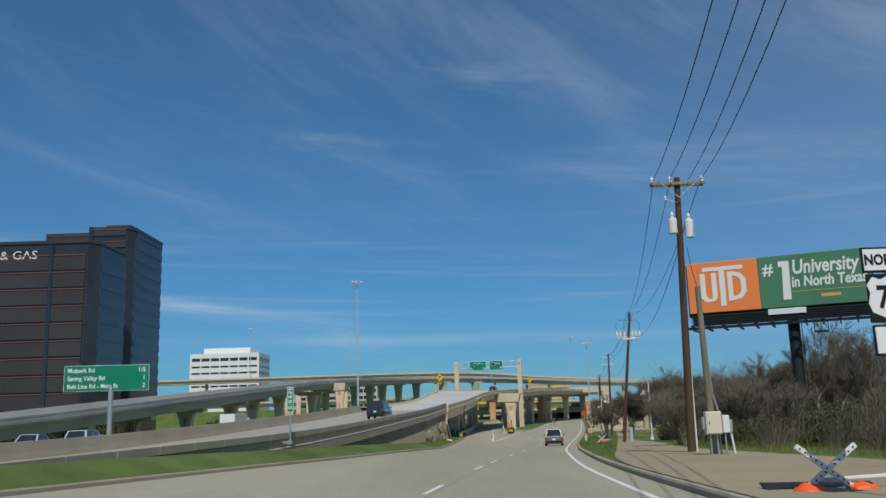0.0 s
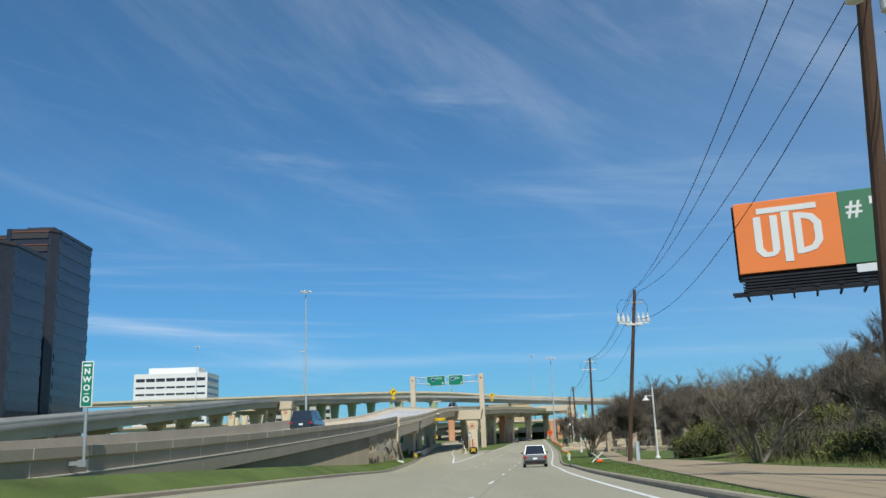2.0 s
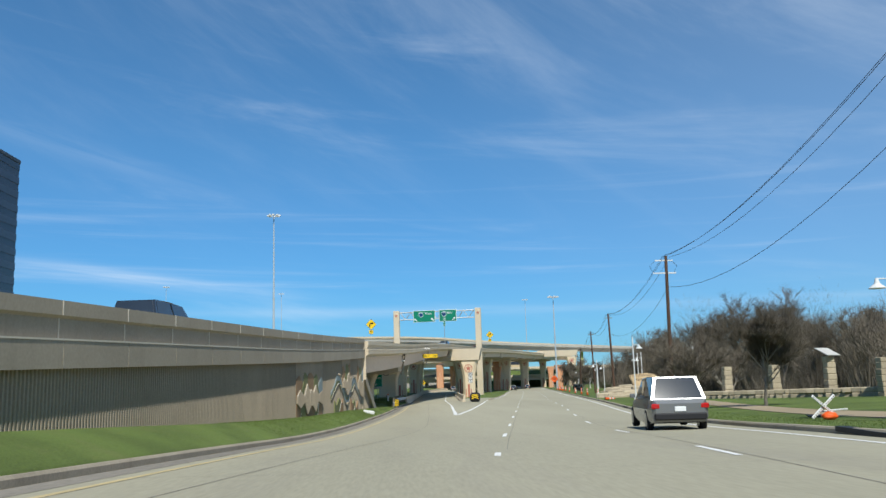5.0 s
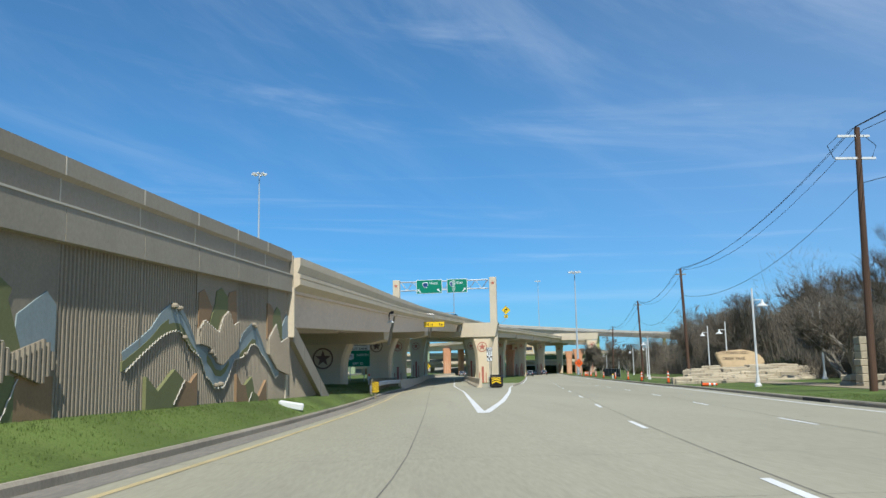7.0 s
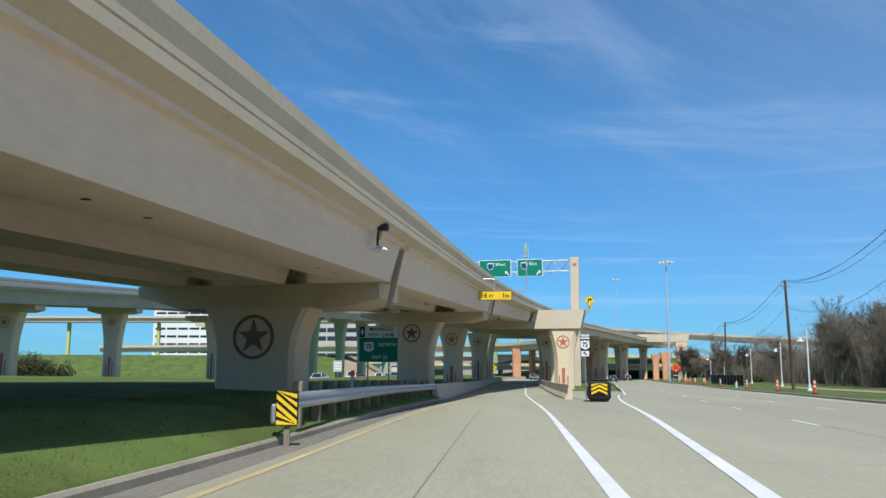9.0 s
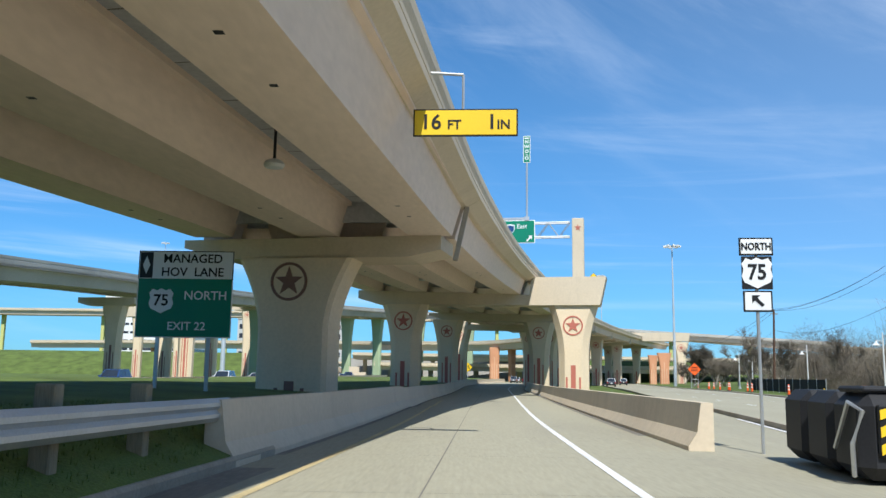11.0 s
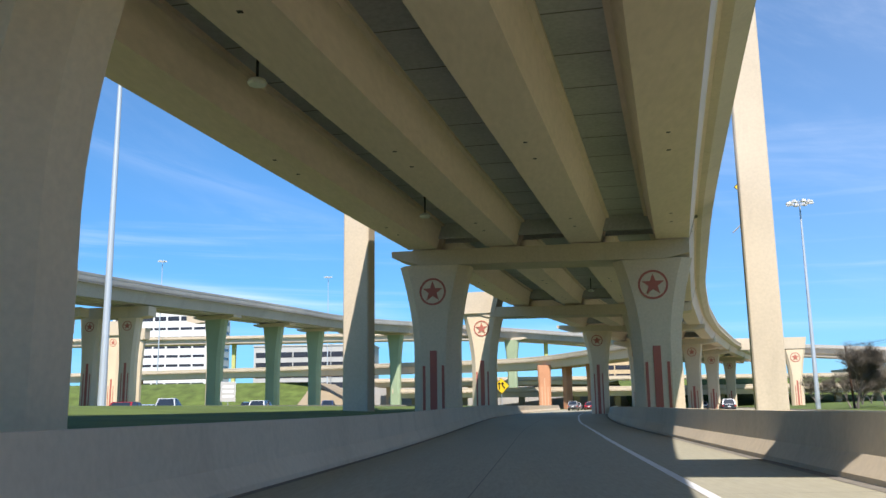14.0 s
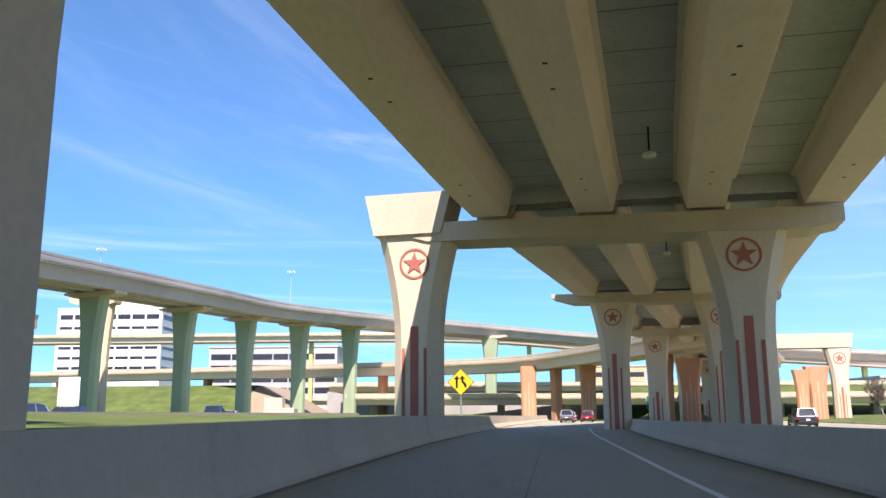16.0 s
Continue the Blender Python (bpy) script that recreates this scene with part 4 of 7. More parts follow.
viaduct("curving pale connector ramp below the flyover", [(-170, 508, 9), (-118, 500, 9.3), (-51, 472, 8.8), (0, 440, 8.0), (17, 428, 8.0), (27, 414, 8.4), (35, 396, 8.8), (42, 372, 9)], 9, 1.7,
        (0.2, 0.4, 0.62, 0.79, 0.92), "salmon", cap=False, tubs=2)
# deck made extra wide so that its shadow darkens the space below
viaduct("low pale cross road bridge on many columns", [(-34, 497, 5.4), (20, 499, 5.3), (60, 500, 5.2), (200, 494, 4.7)], 26, 1.3,
        tuple(0.03 + 0.062 * k for k in range(16)), "concrete", cap=False, tubs=5)
viaduct("low pale bridge over the sunken crossing", [(-20, 440, 0.9), (15, 444, 0.8), (60, 446, 0.8), (130, 440, 0.8)], 16, 1.2,
        tuple(0.05 + 0.09 * k for k in range(11)), "concrete", cap=False, tubs=4)
viaduct("far low bridge across the road", [(-120, 610, 3.4), (0, 618, 3.2), (140, 610, 3.0), (260, 600, 3)], 14, 1.3, tuple(0.04 + 0.058 * k for k in range(16)), "concrete", cap=False)
bent("tan straddle bent with starred pier over the road", pose(73.1, 406, 0, 0, 0, -6), [(0, -5.3, 7.4, 2.7, 4.7, 5.7), (-30, -5.3, 7.4, 2.6, 4.4, 5.7)], (-32, 1.6, 7.5, 9.8), "piers of the viaducts",
     blocks=[(-14, 2.6, 7.6, 10.1, 0.0, 0.4)], stripe=6.0, big=1.5, d=2.0, ch=0.5)
def orange_pier(x, y, yaw, wb, wt, h):
    """A flared pier with pale upright flutes cut in its face."""
    B = thing("bridge_pier", pose(x, y, 0, 0, 0, yaw), "orange brown bridge pier with carved face", "bridge pier", "piers of the viaducts")
    c = put("column", moved(column_vf(wb, wt, h, 1.7, ch=0.3), pose(0, 0, -5.4)), M["salmon"], B)
    for k, f in ((-1, 0.52), (0, 0.72), (1, 0.52)):
        put("flute", box(k * wb * 0.24 - 0.09, k * wb * 0.24 + 0.09, -0.875, -0.80, -5.3, -5.4 + h * f), M["flute"], c)


for p in ((62.2, 395, -14, 1.9, 2.9, 8.6), (66.6, 400, -14, 2.6, 4.2, 9.4), (37.3, 366, -14, 2.3, 3.6, 8.8), (19.4, 426, 0, 3.0, 3.4, 11.2), (30.6, 420, 0, 2.8, 3.2, 11)):
    orange_pier(*p)


# ---------- grass mound between the lane and the frontage road ----------
def grass_mound(x, y, rx, ry, h):
    V, F = [(x, y, -5.1 + h)], []
    for i in range(1, 9):
        r = i / 8
        for k in range(24):
            a = 2 * math.pi * k / 24
            V.append((x + rx * r * math.cos(a), y + ry * r * math.sin(a), -5.1 + h * (0.5 + 0.5 * math.cos(math.pi * r)) - 0.1 * (i == 8)))
    F += [(0, 1 + k, 1 + (k + 1) % 24) for k in range(24)]
    F += [(1 + 24 * i + k, 25 + 24 * i + k, 25 + 24 * i + (k + 1) % 24, 1 + 24 * i + (k + 1) % 24) for i in range(7) for k in range(24)]
    tagged(put("mound", (V, F), M["grass"], smooth=True), "green grass mound between two roads", "mound", kind="structure")


grass_mound(45.8, 415, 8.5, 8, 3.6)


# ---------- embankments of the cross road ----------
def embankment(label, x0, x1, y0, y1, z1, end):
    """A mown bank: toe at y0, crest from y1, with a cone of slope paving at its right end."""
    V, F = [], []
    xs = [x0 + (x1 - x0) * k / 24 for k in range(25)]
    rng = random.Random(3)
    for x in xs:
        w = rng.uniform(-0.5, 0.5)
        V += [(x, y0 + w, -5.2), (x, (y0 + y1) / 2, z1 * 0.42 - 2.4 + 0.3 * w), (x, y1, z1), (x, y1 + 34, z1), (x, y1 + 60, -5.2)]
    F = [(5 * i + k, 5 * i + 5 + k, 5 * i + 6 + k, 5 * i + 1 + k) for i in range(24) for k in range(4)]
    k = len(V)
    V += [(x1 + end, y0 + 8, -5.2), (x1 + end, y1 + 30, -5.2)]
    B = thing("embankment", label=label, category="embankment", kind="structure")
    put("bank", (V, F), M["grass"], B, smooth=True)
    e = 5 * 24
    put("slope_paving", ([V[e], V[e + 1], V[e + 2], V[e + 3], V[e + 4], V[k], V[k + 1]], [(0, 5, 1), (1, 5, 2), (2, 5, 6, 3), (3, 6, 4)]), M["walk"], B)
    return B


embankment("green mown approach bank of the cross road", -230, -50, 452, 480, 4.2, 18)
embankment("green mown bank beside the far lanes", 44, 120, 452, 476, 3.0, 14)
# added walls that block the sky and keep the gaps under bridges dark
def sky_block_wall(x0, x1, y, z1, label):
    W_ = thing("abutment_wall", label=label, category="retaining wall", kind="structure")
    n = int((x1 - x0) / 8)
    for k in range(n):
        a = x0 + (x1 - x0) * k / n
        put("panel", box(a + 0.03, a + (x1 - x0) / n - 0.03, y, y + 0.5, -6, z1), M["grey_bridge"], W_)


sky_block_wall(-40, 190, 527, 3.6, "added grey wall blocking sky behind the cross road bridge")
sky_block_wall(-24, 130, 463, -0.9, "added grey wall blocking sky under the low bridge")


# ---------- buildings ----------
def white_tower():
    B = thing("office_tower", pose(-188, 713, -6), "white office tower with ribbon windows and rooftop plant", "building")
    w, d, h = 57, 40, 59
    put("wall", box(-w / 2, w / 2, -d / 2, d / 2, 0, h), M["white_panel"], B)
    put("roof", box(-w / 2 + 9, w / 2 - 9, -d / 2 + 8, d / 2 - 8, h, h + 5), M["white_panel"], B)
    n = 10
    for k in range(n):
        z = 5 + k * (h - 6) / n
        hh = 2.6 if k == n - 1 else 1.5
        for j in range(7):
            x0 = -w / 2 + 1.2 + j * (w - 2.4) / 7
            put("window", box(x0 + 0.5, x0 + (w - 2.4) / 7 - 0.5, -d / 2 - 0.05, -d / 2 + 0.3, z, z + hh), M["dk_glass2"], B)
        put("window", box(w / 2 - 0.3, w / 2 + 0.05, -d / 2 + 2, d / 2 - 2, z, z + hh), M["dk_glass2"], B)
        put("window", box(-w / 2 - 0.05, -w / 2 + 0.3, -d / 2 + 2, d / 2 - 2, z, z + hh), M["dk_glass2"], B)


white_tower()


def dark_tower():
    """Two dark glass blocks with red granite bands, the right one taller."""
    B = thing("office_building", pose(-1.6, 0, 0), "dark glass office building with red granite bands", "building")

    def block(x0, x1, y0, y1, z1, n, cut, panel):
        """A block with its near right corner cut off; panel: height of the pale storey panels as a share of a storey."""
        plan = [(x0, y0), (x1 - cut, y0), (x1, y0 + cut * 1.5), (x1, y1), (x0, y1)]

        def ring_of(g, z0, z2):
            P = [(x + g * (1 if k in (2, 3) else 0), y - g * (1 if k < 2 else 0)) for k, (x, y) in enumerate(plan)]
            V = [(x, y, z) for z in (z0, z2) for x, y in P]
            return V, [(k, (k + 1) % 5, (k + 1) % 5 + 5, k + 5) for k in range(5)] + [(4, 3, 2, 1, 0), (5, 6, 7, 8, 9)]

        put("wall", ring_of(0, -8, z1), M["dk_glass2"], B)
        step = (z1 - 2) / n
        for k in range(n):
            z = 4 + k * step
            if z + step * panel > z1:
                break
            put("storey_panel", box(x0, x1 - cut - 0.5, y0 - 0.3, y0 + 0.2, z, z + step * panel), M["dk_panel"], B)
            put("granite_line", box(x0, x1 - cut - 0.4, y0 - 0.45, y0 + 0.2, z + step * panel, z + step * panel + 0.3), M["dk_granite"], B)
            put("glass_band", box(x1 - 0.2, x1 + 0.15, y0 + cut * 1.5 + 1.0, y1, z, z + step * 0.5), M["dk_bluegrey"], B)
        put("parapet", ring_of(0.35, z1, z1 + 0.9), M["dk_panel"], B)

    block(-113.2, -99.9, 262.2, 289.7, 61.4, 15, 1.6, 0.46)
    block(-129.0, -113.3, 264.5, 288.5, 60.2, 15, 0.3, 0.46)
    block(-142.0, -95.6, 225.0, 247, 49.4, 10, 2.2, 0.84)
    put("fin", box(-113.9, -112.6, 261.6, 264, -4, 62.4), M["dark_glass"], B)
    put("fin", box(-108.2, -107.2, 224.4, 225.2, -4, 49), M["dark_glass"], B)
    put("fin", box(-125.2, -124.2, 224.4, 225.2, -4, 49), M["dark_glass"], B)
    put("roof_plant", box(-111, -103, 268, 280, 61.4, 64.2), M["dk_panel"], B)
    text("OIL & GAS", 3.3, M["bb_white"], pose(-111.6, 224.6, 46.2), B, squeeze=1.15, align="RIGHT")


dark_tower()


# ---------- sign gantry ----------
def gantry():
    G = thing("sign_gantry", pose(1.7, 257.7, 0, 0, 0, -11.5), "tan concrete sign gantry with green signs over highway", "sign gantry")
    for x in (0.0, 19.35):
        put("column", moved(bbox(-0.68, 0.68, -0.5, 0.5, -5.3, 15.35, 0.06), pose(x, 0, 0)), M["concrete"], G)
        put("star", prism(star_poly(0.42, x, 14.2), -0.54, -0.48), M["red"], G)
    V = []
    for dy in (-0.45, 0.45):
        for z in (13.2, 14.9):
            V.append(tube([(0.9, dy, z), (18.4, dy, z)], 0.09, n=6))
        n = 14
        for k in range(n):
            a, b = 0.9 + 17.5 * k / n, 0.9 + 17.5 * (k + 1) / n
            z0, z1 = (13.2, 14.9) if k % 2 else (14.9, 13.2)
            V.append(tube([(a, dy, z0), (b, dy, z1)], 0.045, n=5))
    put("truss", join(*V), M["steel"], G)
    for x, w, h, word in ((6.75, 5.0, 2.75, "West"), (12.35, 3.9, 2.75, "East")):
        put("sign_panel", bbox(x - w / 2 - 0.09, x + w / 2 + 0.09, -0.72, -0.62, 12.45, 12.45 + h, 0.03), M["sign_white"], G)
        P = put("sign_panel", bbox(x - w / 2, x + w / 2, -0.76, -0.68, 12.54, 12.36 + h, 0.03), M["sign_green"], G)
        text(word, 0.75, M["sign_white"], pose(x + (0.5 if w < 4.5 else 0.9), -0.765, 14.45), P)
        shield = [(-0.5, 0.42), (0, 0.52), (0.5, 0.42), (0.52, -0.1), (0.3, -0.45), (0, -0.62), (-0.3, -0.45), (-0.52, -0.1)]
        sx = x - (0.9 if w < 4.5 else 0.75)
        put("shield", prism([(sx + 1.06 * a, 14.2 + 1.06 * c) for a, c in shield], -0.775, -0.76), M["sign_white"], P)
        put("shield", prism([(sx + a * 0.92, 14.15 + c * 0.85) for a, c in shield], -0.785, -0.77), M["car_blue"], P)
        for ax in ((x - w / 2 + 0.5, x + w / 2 - 0.5) if w > 4.5 else (x + w / 2 - 0.6,)):
            s = 1 if w < 4.5 else -1
            arrow = [(0, 0.35), (0.35, 0.0), (0.12, 0.06), (-0.22, -0.35), (-0.35, -0.22), (0.0, 0.12)]
            arrow = [(0.35, 0.35), (0.33, -0.12), (0.18, 0.03), (-0.22, -0.36), (-0.34, -0.24), (0.05, 0.16), (-0.1, 0.32)]
            put("arrow", prism([(ax + s * a, 13.0 + c) for a, c in arrow][::s], -0.775, -0.76), M["sign_white"], P)


gantry()


# ---------- billboard ----------
def billboard():
    m = pose(19.3, 61.5, 0, 0, 0, -25)
    B = thing("billboard", m, "orange and green billboard on a dark steel mast", "billboard")
    w, z0, z1 = 12.7, 7.2, 11.05
    put("panel", bbox(0, 5.15, 0.0, 0.35, z0, z1, 0.03), M["bb_orange"], B)
    put("panel", bbox(5.15, w, 0.0, 0.35, z0, z1, 0.03), M["bb_green"], B)
    put("backing", box(-0.12, w + 0.1, 0.36, 1.6, z0 - 0.2, z1 - 0.05), M["dark_steel"], B)
    V = [box(0.2, w, 0.1, 0.5, z0 - 0.95, z0 - 0.15)]
    for k in range(5):
        V.append(box(0.1, w, -0.05, 0.12, z0 - 0.92 + 0.16 * k, z0 - 0.84 + 0.16 * k))
    put("apron", V[0], M["dark_steel"], B)
    for louvre in V[1:]:
        put("louvre", louvre, M["dark_steel"], B)
    V = [box(-0.4, w + 0.2, -1.1, -0.95, z0 - 1.25, z0 - 1.12), box(-0.4, w + 0.2, -0.3, -0.15, z0 - 1.25, z0 - 1.12)]
    for k in range(12):
        x = 0.3 + k * (w - 0.4) / 11
        V.append(box(x - 0.05, x + 0.05, -1.1, 1.2, z0 - 1.36, z0 - 1.22))
        V.append(box(x - 0.12, x + 0.12, -1.15, -0.85, z0 - 1.12, z0 - 0.98))
    put("catwalk", join(*V), M["dark_steel"], B)
    put("mast", tube([(7.2, 0.9, -4.5), (7.2, 0.9, z0)], 0.42, n=20), M["dark_steel"], B)
    put("cage", join(*[box(8.6 + a, 8.64 + a, -0.6, 0.5, z0 - 1.9, z0 - 1.1) for a in (0, 0.45, 0.9)], box(8.6, 9.55, -0.6, 0.5, z0 - 1.95, z0 - 1.88)), M["dark_steel"], B)
    put("ladder", join(*[tube([(7.75, 0.3 + a, -2.5), (7.75, 0.3 + a, z0)], 0.02, n=4) for a in (0, 0.4)]), M["dark_steel"], B)
    # lettering shapes
    fm = "bb_white"
    put("lettering", join(prism([(0.95, 10.2), (1.32, 10.2), (1.32, 8.5), (1.5, 8.25), (1.78, 8.25), (1.78, 8.0), (1.3, 8.0), (0.95, 8.35)], -0.02, 0.01),
        prism([(1.78, 8.0), (2.0, 8.1), (2.15, 8.35), (2.15, 10.2), (1.78, 10.2)], -0.02, 0.01),
        prism([(1.15, 10.35), (4.1, 10.35), (4.1, 10.65), (1.15, 10.65)], -0.02, 0.01), prism([(2.35, 7.65), (2.75, 7.65), (2.75, 10.4), (2.35, 10.4)], -0.02, 0.01),
        prism([(2.95, 8.0), (3.3, 8.0), (3.3, 10.2), (2.95, 10.2)], -0.02, 0.01), prism([(3.3, 8.0), (3.9, 8.15), (4.25, 8.6), (4.25, 9.6), (3.9, 10.05), (3.3, 10.2), (3.3, 9.9), (3.7, 9.75), (3.88, 9.5), (3.88, 8.7), (3.7, 8.4), (3.3, 8.3)], -0.02, 0.01)), M[fm], B)
    put("lettering", join(prism([(6.75, 7.75), (7.3, 7.75), (7.35, 10.6), (6.6, 10.6), (6.6, 10.2), (6.85, 10.2)], -0.02, 0.01)), M[fm], B)
    text("#", 1.25, M[fm], pose(5.85, -0.01, 10.05), B, bold=0.02)
    text("University", 1.45, M[fm], pose(7.5, -0.01, 10.05), B, align="LEFT", squeeze=0.74, shear=0.1, bold=0.035)
    text("in North Texas", 1.08, M[fm], pose(7.4, -0.01, 8.98), B, align="LEFT", squeeze=0.74, shear=0.1, bold=0.03)
    put("rule", box(7.4, 12.2, -0.015, 0.01, 8.28, 8.32), M["bb_gold"], B)
    put("bar", box(9.3, 10.6, -0.015, 0.01, 7.78, 8.02), M["bb_gold"], B)
    put("nameplate", bbox(5.6, 8.2, -0.12, 0.0, z0 - 0.5, z0 - 0.08, 0.02), M["sign_white"], B)


billboard()


# ---------- utility poles and cables ----------
def insulator(x, y, z, s=1.0):
    return moved(lathe([(0.03 * s, 0), (0.07 * s, 0.04 * s), (0.05 * s, 0.09 * s), (0.07 * s, 0.13 * s), (0.04 * s, 0.2 * s), (0.02 * s, 0.25 * s)], 8), pose(x, y, z))


def utility_pole(base, top, r, label, arm=None, material="wood_pole", yaw=0.0):
    """arm: height below the top and half width of a crossarm."""
    b, t = Vector(base), Vector(top)
    P = thing("utility_pole", pose(*b), label, "utility pole", "utility poles")
    put("pole", tube([(0, 0, -0.6), *[tuple((t - b) * k / 4) for k in range(1, 5)]], r, r * 0.68, 12), M[material], P)
    return P, (t - b)


POLES = {}


def poles():
    # tall pole with crossarm and two transformers
    P, t = utility_pole((11.35, 34.7, -1.66), (11.3, 33.3, 10.35), 0.19, "dark creosoted pole with crossarm and two transformers")
    for dy in (-0.14, 0.14):
        put("crossarm", bbox(t.x - 1.18, t.x + 1.18, t.y + dy - 0.05, t.y + dy + 0.05, t.z - 0.36, t.z - 0.23, 0.01), M["grey_wood"], P)
    for s in (-1, 1):
        put("brace", tube([(t.x, t.y - 0.2, t.z - 0.95), (t.x + s * 0.75, t.y - 0.2, t.z - 0.3)], 0.022, n=5), M["steel"], P)
    for x in (-1.1, -0.3, 1.1):
        put("insulator", insulator(t.x + x, t.y, t.z - 0.23, 1.2), M["white"], P)
    for x, z, h in ((-0.36, -2.55, 0.62), (0.36, -2.75, 0.75)):
        T = put("transformer", lathe([(0.16, 0), (0.19, 0.02), (0.19, h), (0.16, h + 0.06), (0.05, h + 0.09)], 18, t.x + x, t.y - 0.05), M["white"], P)
        T.matrix_basis = pose(0, 0, t.z + z)
        put("bushing", insulator(t.x + x, t.y - 0.05, h + 0.05, 1.3), M["white"], T)
    put("conduit", tube([(0.2, -0.16, 0), (0.2, -0.16, 7.2)], 0.045, n=8), M["white"], P)
    put("cutout", join(tube([(-0.1, t.y, t.z - 1.15), (-0.65, t.y, t.z - 0.95)], 0.02, n=5), insulator(-0.62, t.y, t.z - 1.05)), M["white"], P)
    POLES["A"] = Vector((11.35, 34.7, -1.66)) + t
    # short grey service pole with meter boxes
    P, t = utility_pole((11.0, 30.2, -1.56), (10.55, 29.0, 4.85), 0.15, "short weathered grey service pole with meter cabinets", material="grey_wood")
    put("conduit", tube([(0.24, -0.1, 0), (0.24, -0.12, 1.7), (0.1, -0.12, 2.3), (-0.05, -0.3, 3.4)], 0.04, n=8), M["steel"], P)
    POLES["A2"] = Vector((11.0, 30.2, -1.56)) + t
    C = thing("meter_cabinet", pose(10.92, 29.6, -1.72), "cream electrical cabinet with grey boxes on posts", "electrical box")
    put("body", bbox(-0.38, 0.22, -0.22, 0.08, 1.0, 1.85, 0.02), M["cream"], C)
    D = put("door", bbox(-0.34, 0.18, -0.245, -0.215, 1.04, 1.81, 0.01), M["cream"], C)
    put("handle", bbox(-0.28, -0.25, -0.27, -0.24, 1.38, 1.48, 0.005), M["dark_steel"], D)
    put("side_box", bbox(0.26, 0.52, -0.18, 0.06, 1.05, 1.70, 0.02), M["white"], C, "grey side box")
    put("side_box", bbox(-0.5, -0.4, -0.15, 0.0, 1.2, 1.65, 0.01), M["steel"], C)
    for x in (-0.2, 0.05, 0.36):
        put("post", tube([(x, -0.05, 0), (x, -0.05, 1.1)], 0.035, n=8), M["steel"], C)
    S = thing("service_post", pose(11.62, 29.6, -1.6), "white service post with a small grey box", "service post")
    put("post", tube([(0, 0, 0), (-0.12, 0, 1.05)], 0.045, n=8), M["white"], S)
    put("meter_box", bbox(-0.25, -0.05, -0.1, 0.1, 0.95, 1.4, 0.02), M["steel"], S)
    # pole with switch gear
    P, t = utility_pole((17.15, 80.0, -2.9), (18.45, 79.5, 9.45), 0.17, "dark wooden pole with white switch gear frame")
    fr = t * (9.9 / 12.35)
    V = [box(-1.15, 1.15, -0.06, 0.06, -0.06, 0.06)]
    for x in (-1.1, -0.75, -0.4, 0.4, 0.75, 1.1):
        V.append(lathe([(0.11, 0.05), (0.13, 0.1), (0.13, 0.42), (0.06, 0.5), (0.05, 0.75)], 8, x, 0))
    V += [box(-0.6, 0.6, -0.2, 0.2, -0.2, -0.05)]
    G = put("switch_gear", join(*V), M["white"], P, at=pose(*fr))
    put("cable_loop", join(*[tube([(s * 1.1, 0, 0.75), (s * 1.15, 0.05, 1.3), (s * 0.8, 0.05, 1.75), (s * 0.2, 0, 1.7)], 0.018, n=5) for s in (-1, 1)]), M["wire"], G)
    put("upper_arm", box(t.x - 0.55, t.x + 0.55, t.y - 0.05, t.y + 0.05, t.z - 1.0, t.z - 0.9), M["steel"], P)
    POLES["B"] = Vector((17.15, 80.0, -2.9)) + t
    P, t = utility_pole((24.3, 126.2, -3.9), (24.5, 126.0, 8.25), 0.18, "dark wooden pole with looped jumper cables")
    put("upper_arm", join(box(-0.75, 0.75, t.y - 0.05, t.y + 0.05, t.z - 0.45, t.z - 0.35), box(-0.95, 0.95, t.y - 0.05, t.y + 0.05, t.z - 1.5, t.z - 1.4)), M["white"], P)
    put("cable_loop", join(*[tube([(s * 0.7, 0, t.z - 0.4), (s * 1.15, 0, t.z - 0.8), (s * 0.9, 0, t.z - 1.4)], 0.018, n=5) for s in (-1, 1)]), M["wire"], P)
    POLES["C"] = Vector((24.3, 126.2, -3.9)) + t
    for k, (x, y, zt) in {"D": (30.2, 169.3, 6.8), "E": (36.3, 207, 6.6), "F": (45.95, 261.5, 5.6), "G": (56.4, 336, 3.8)}.items():
        P, t = utility_pole((x + (0.3 if k in "DE" else -0.35 if k == "F" else 0.5), y, road_z(y)), (x, y, zt), 0.17, "plain dark wooden utility pole")
        put("upper_arm", box(t.x - 0.5, t.x + 0.5, t.y - 0.05, t.y + 0.05, t.z - 0.6, t.z - 0.5), M["grey_wood"], P)
        POLES[k] = Vector((x, y, zt))
    POLES["Z"] = Vector((4.0, -8, 10.7))


poles()


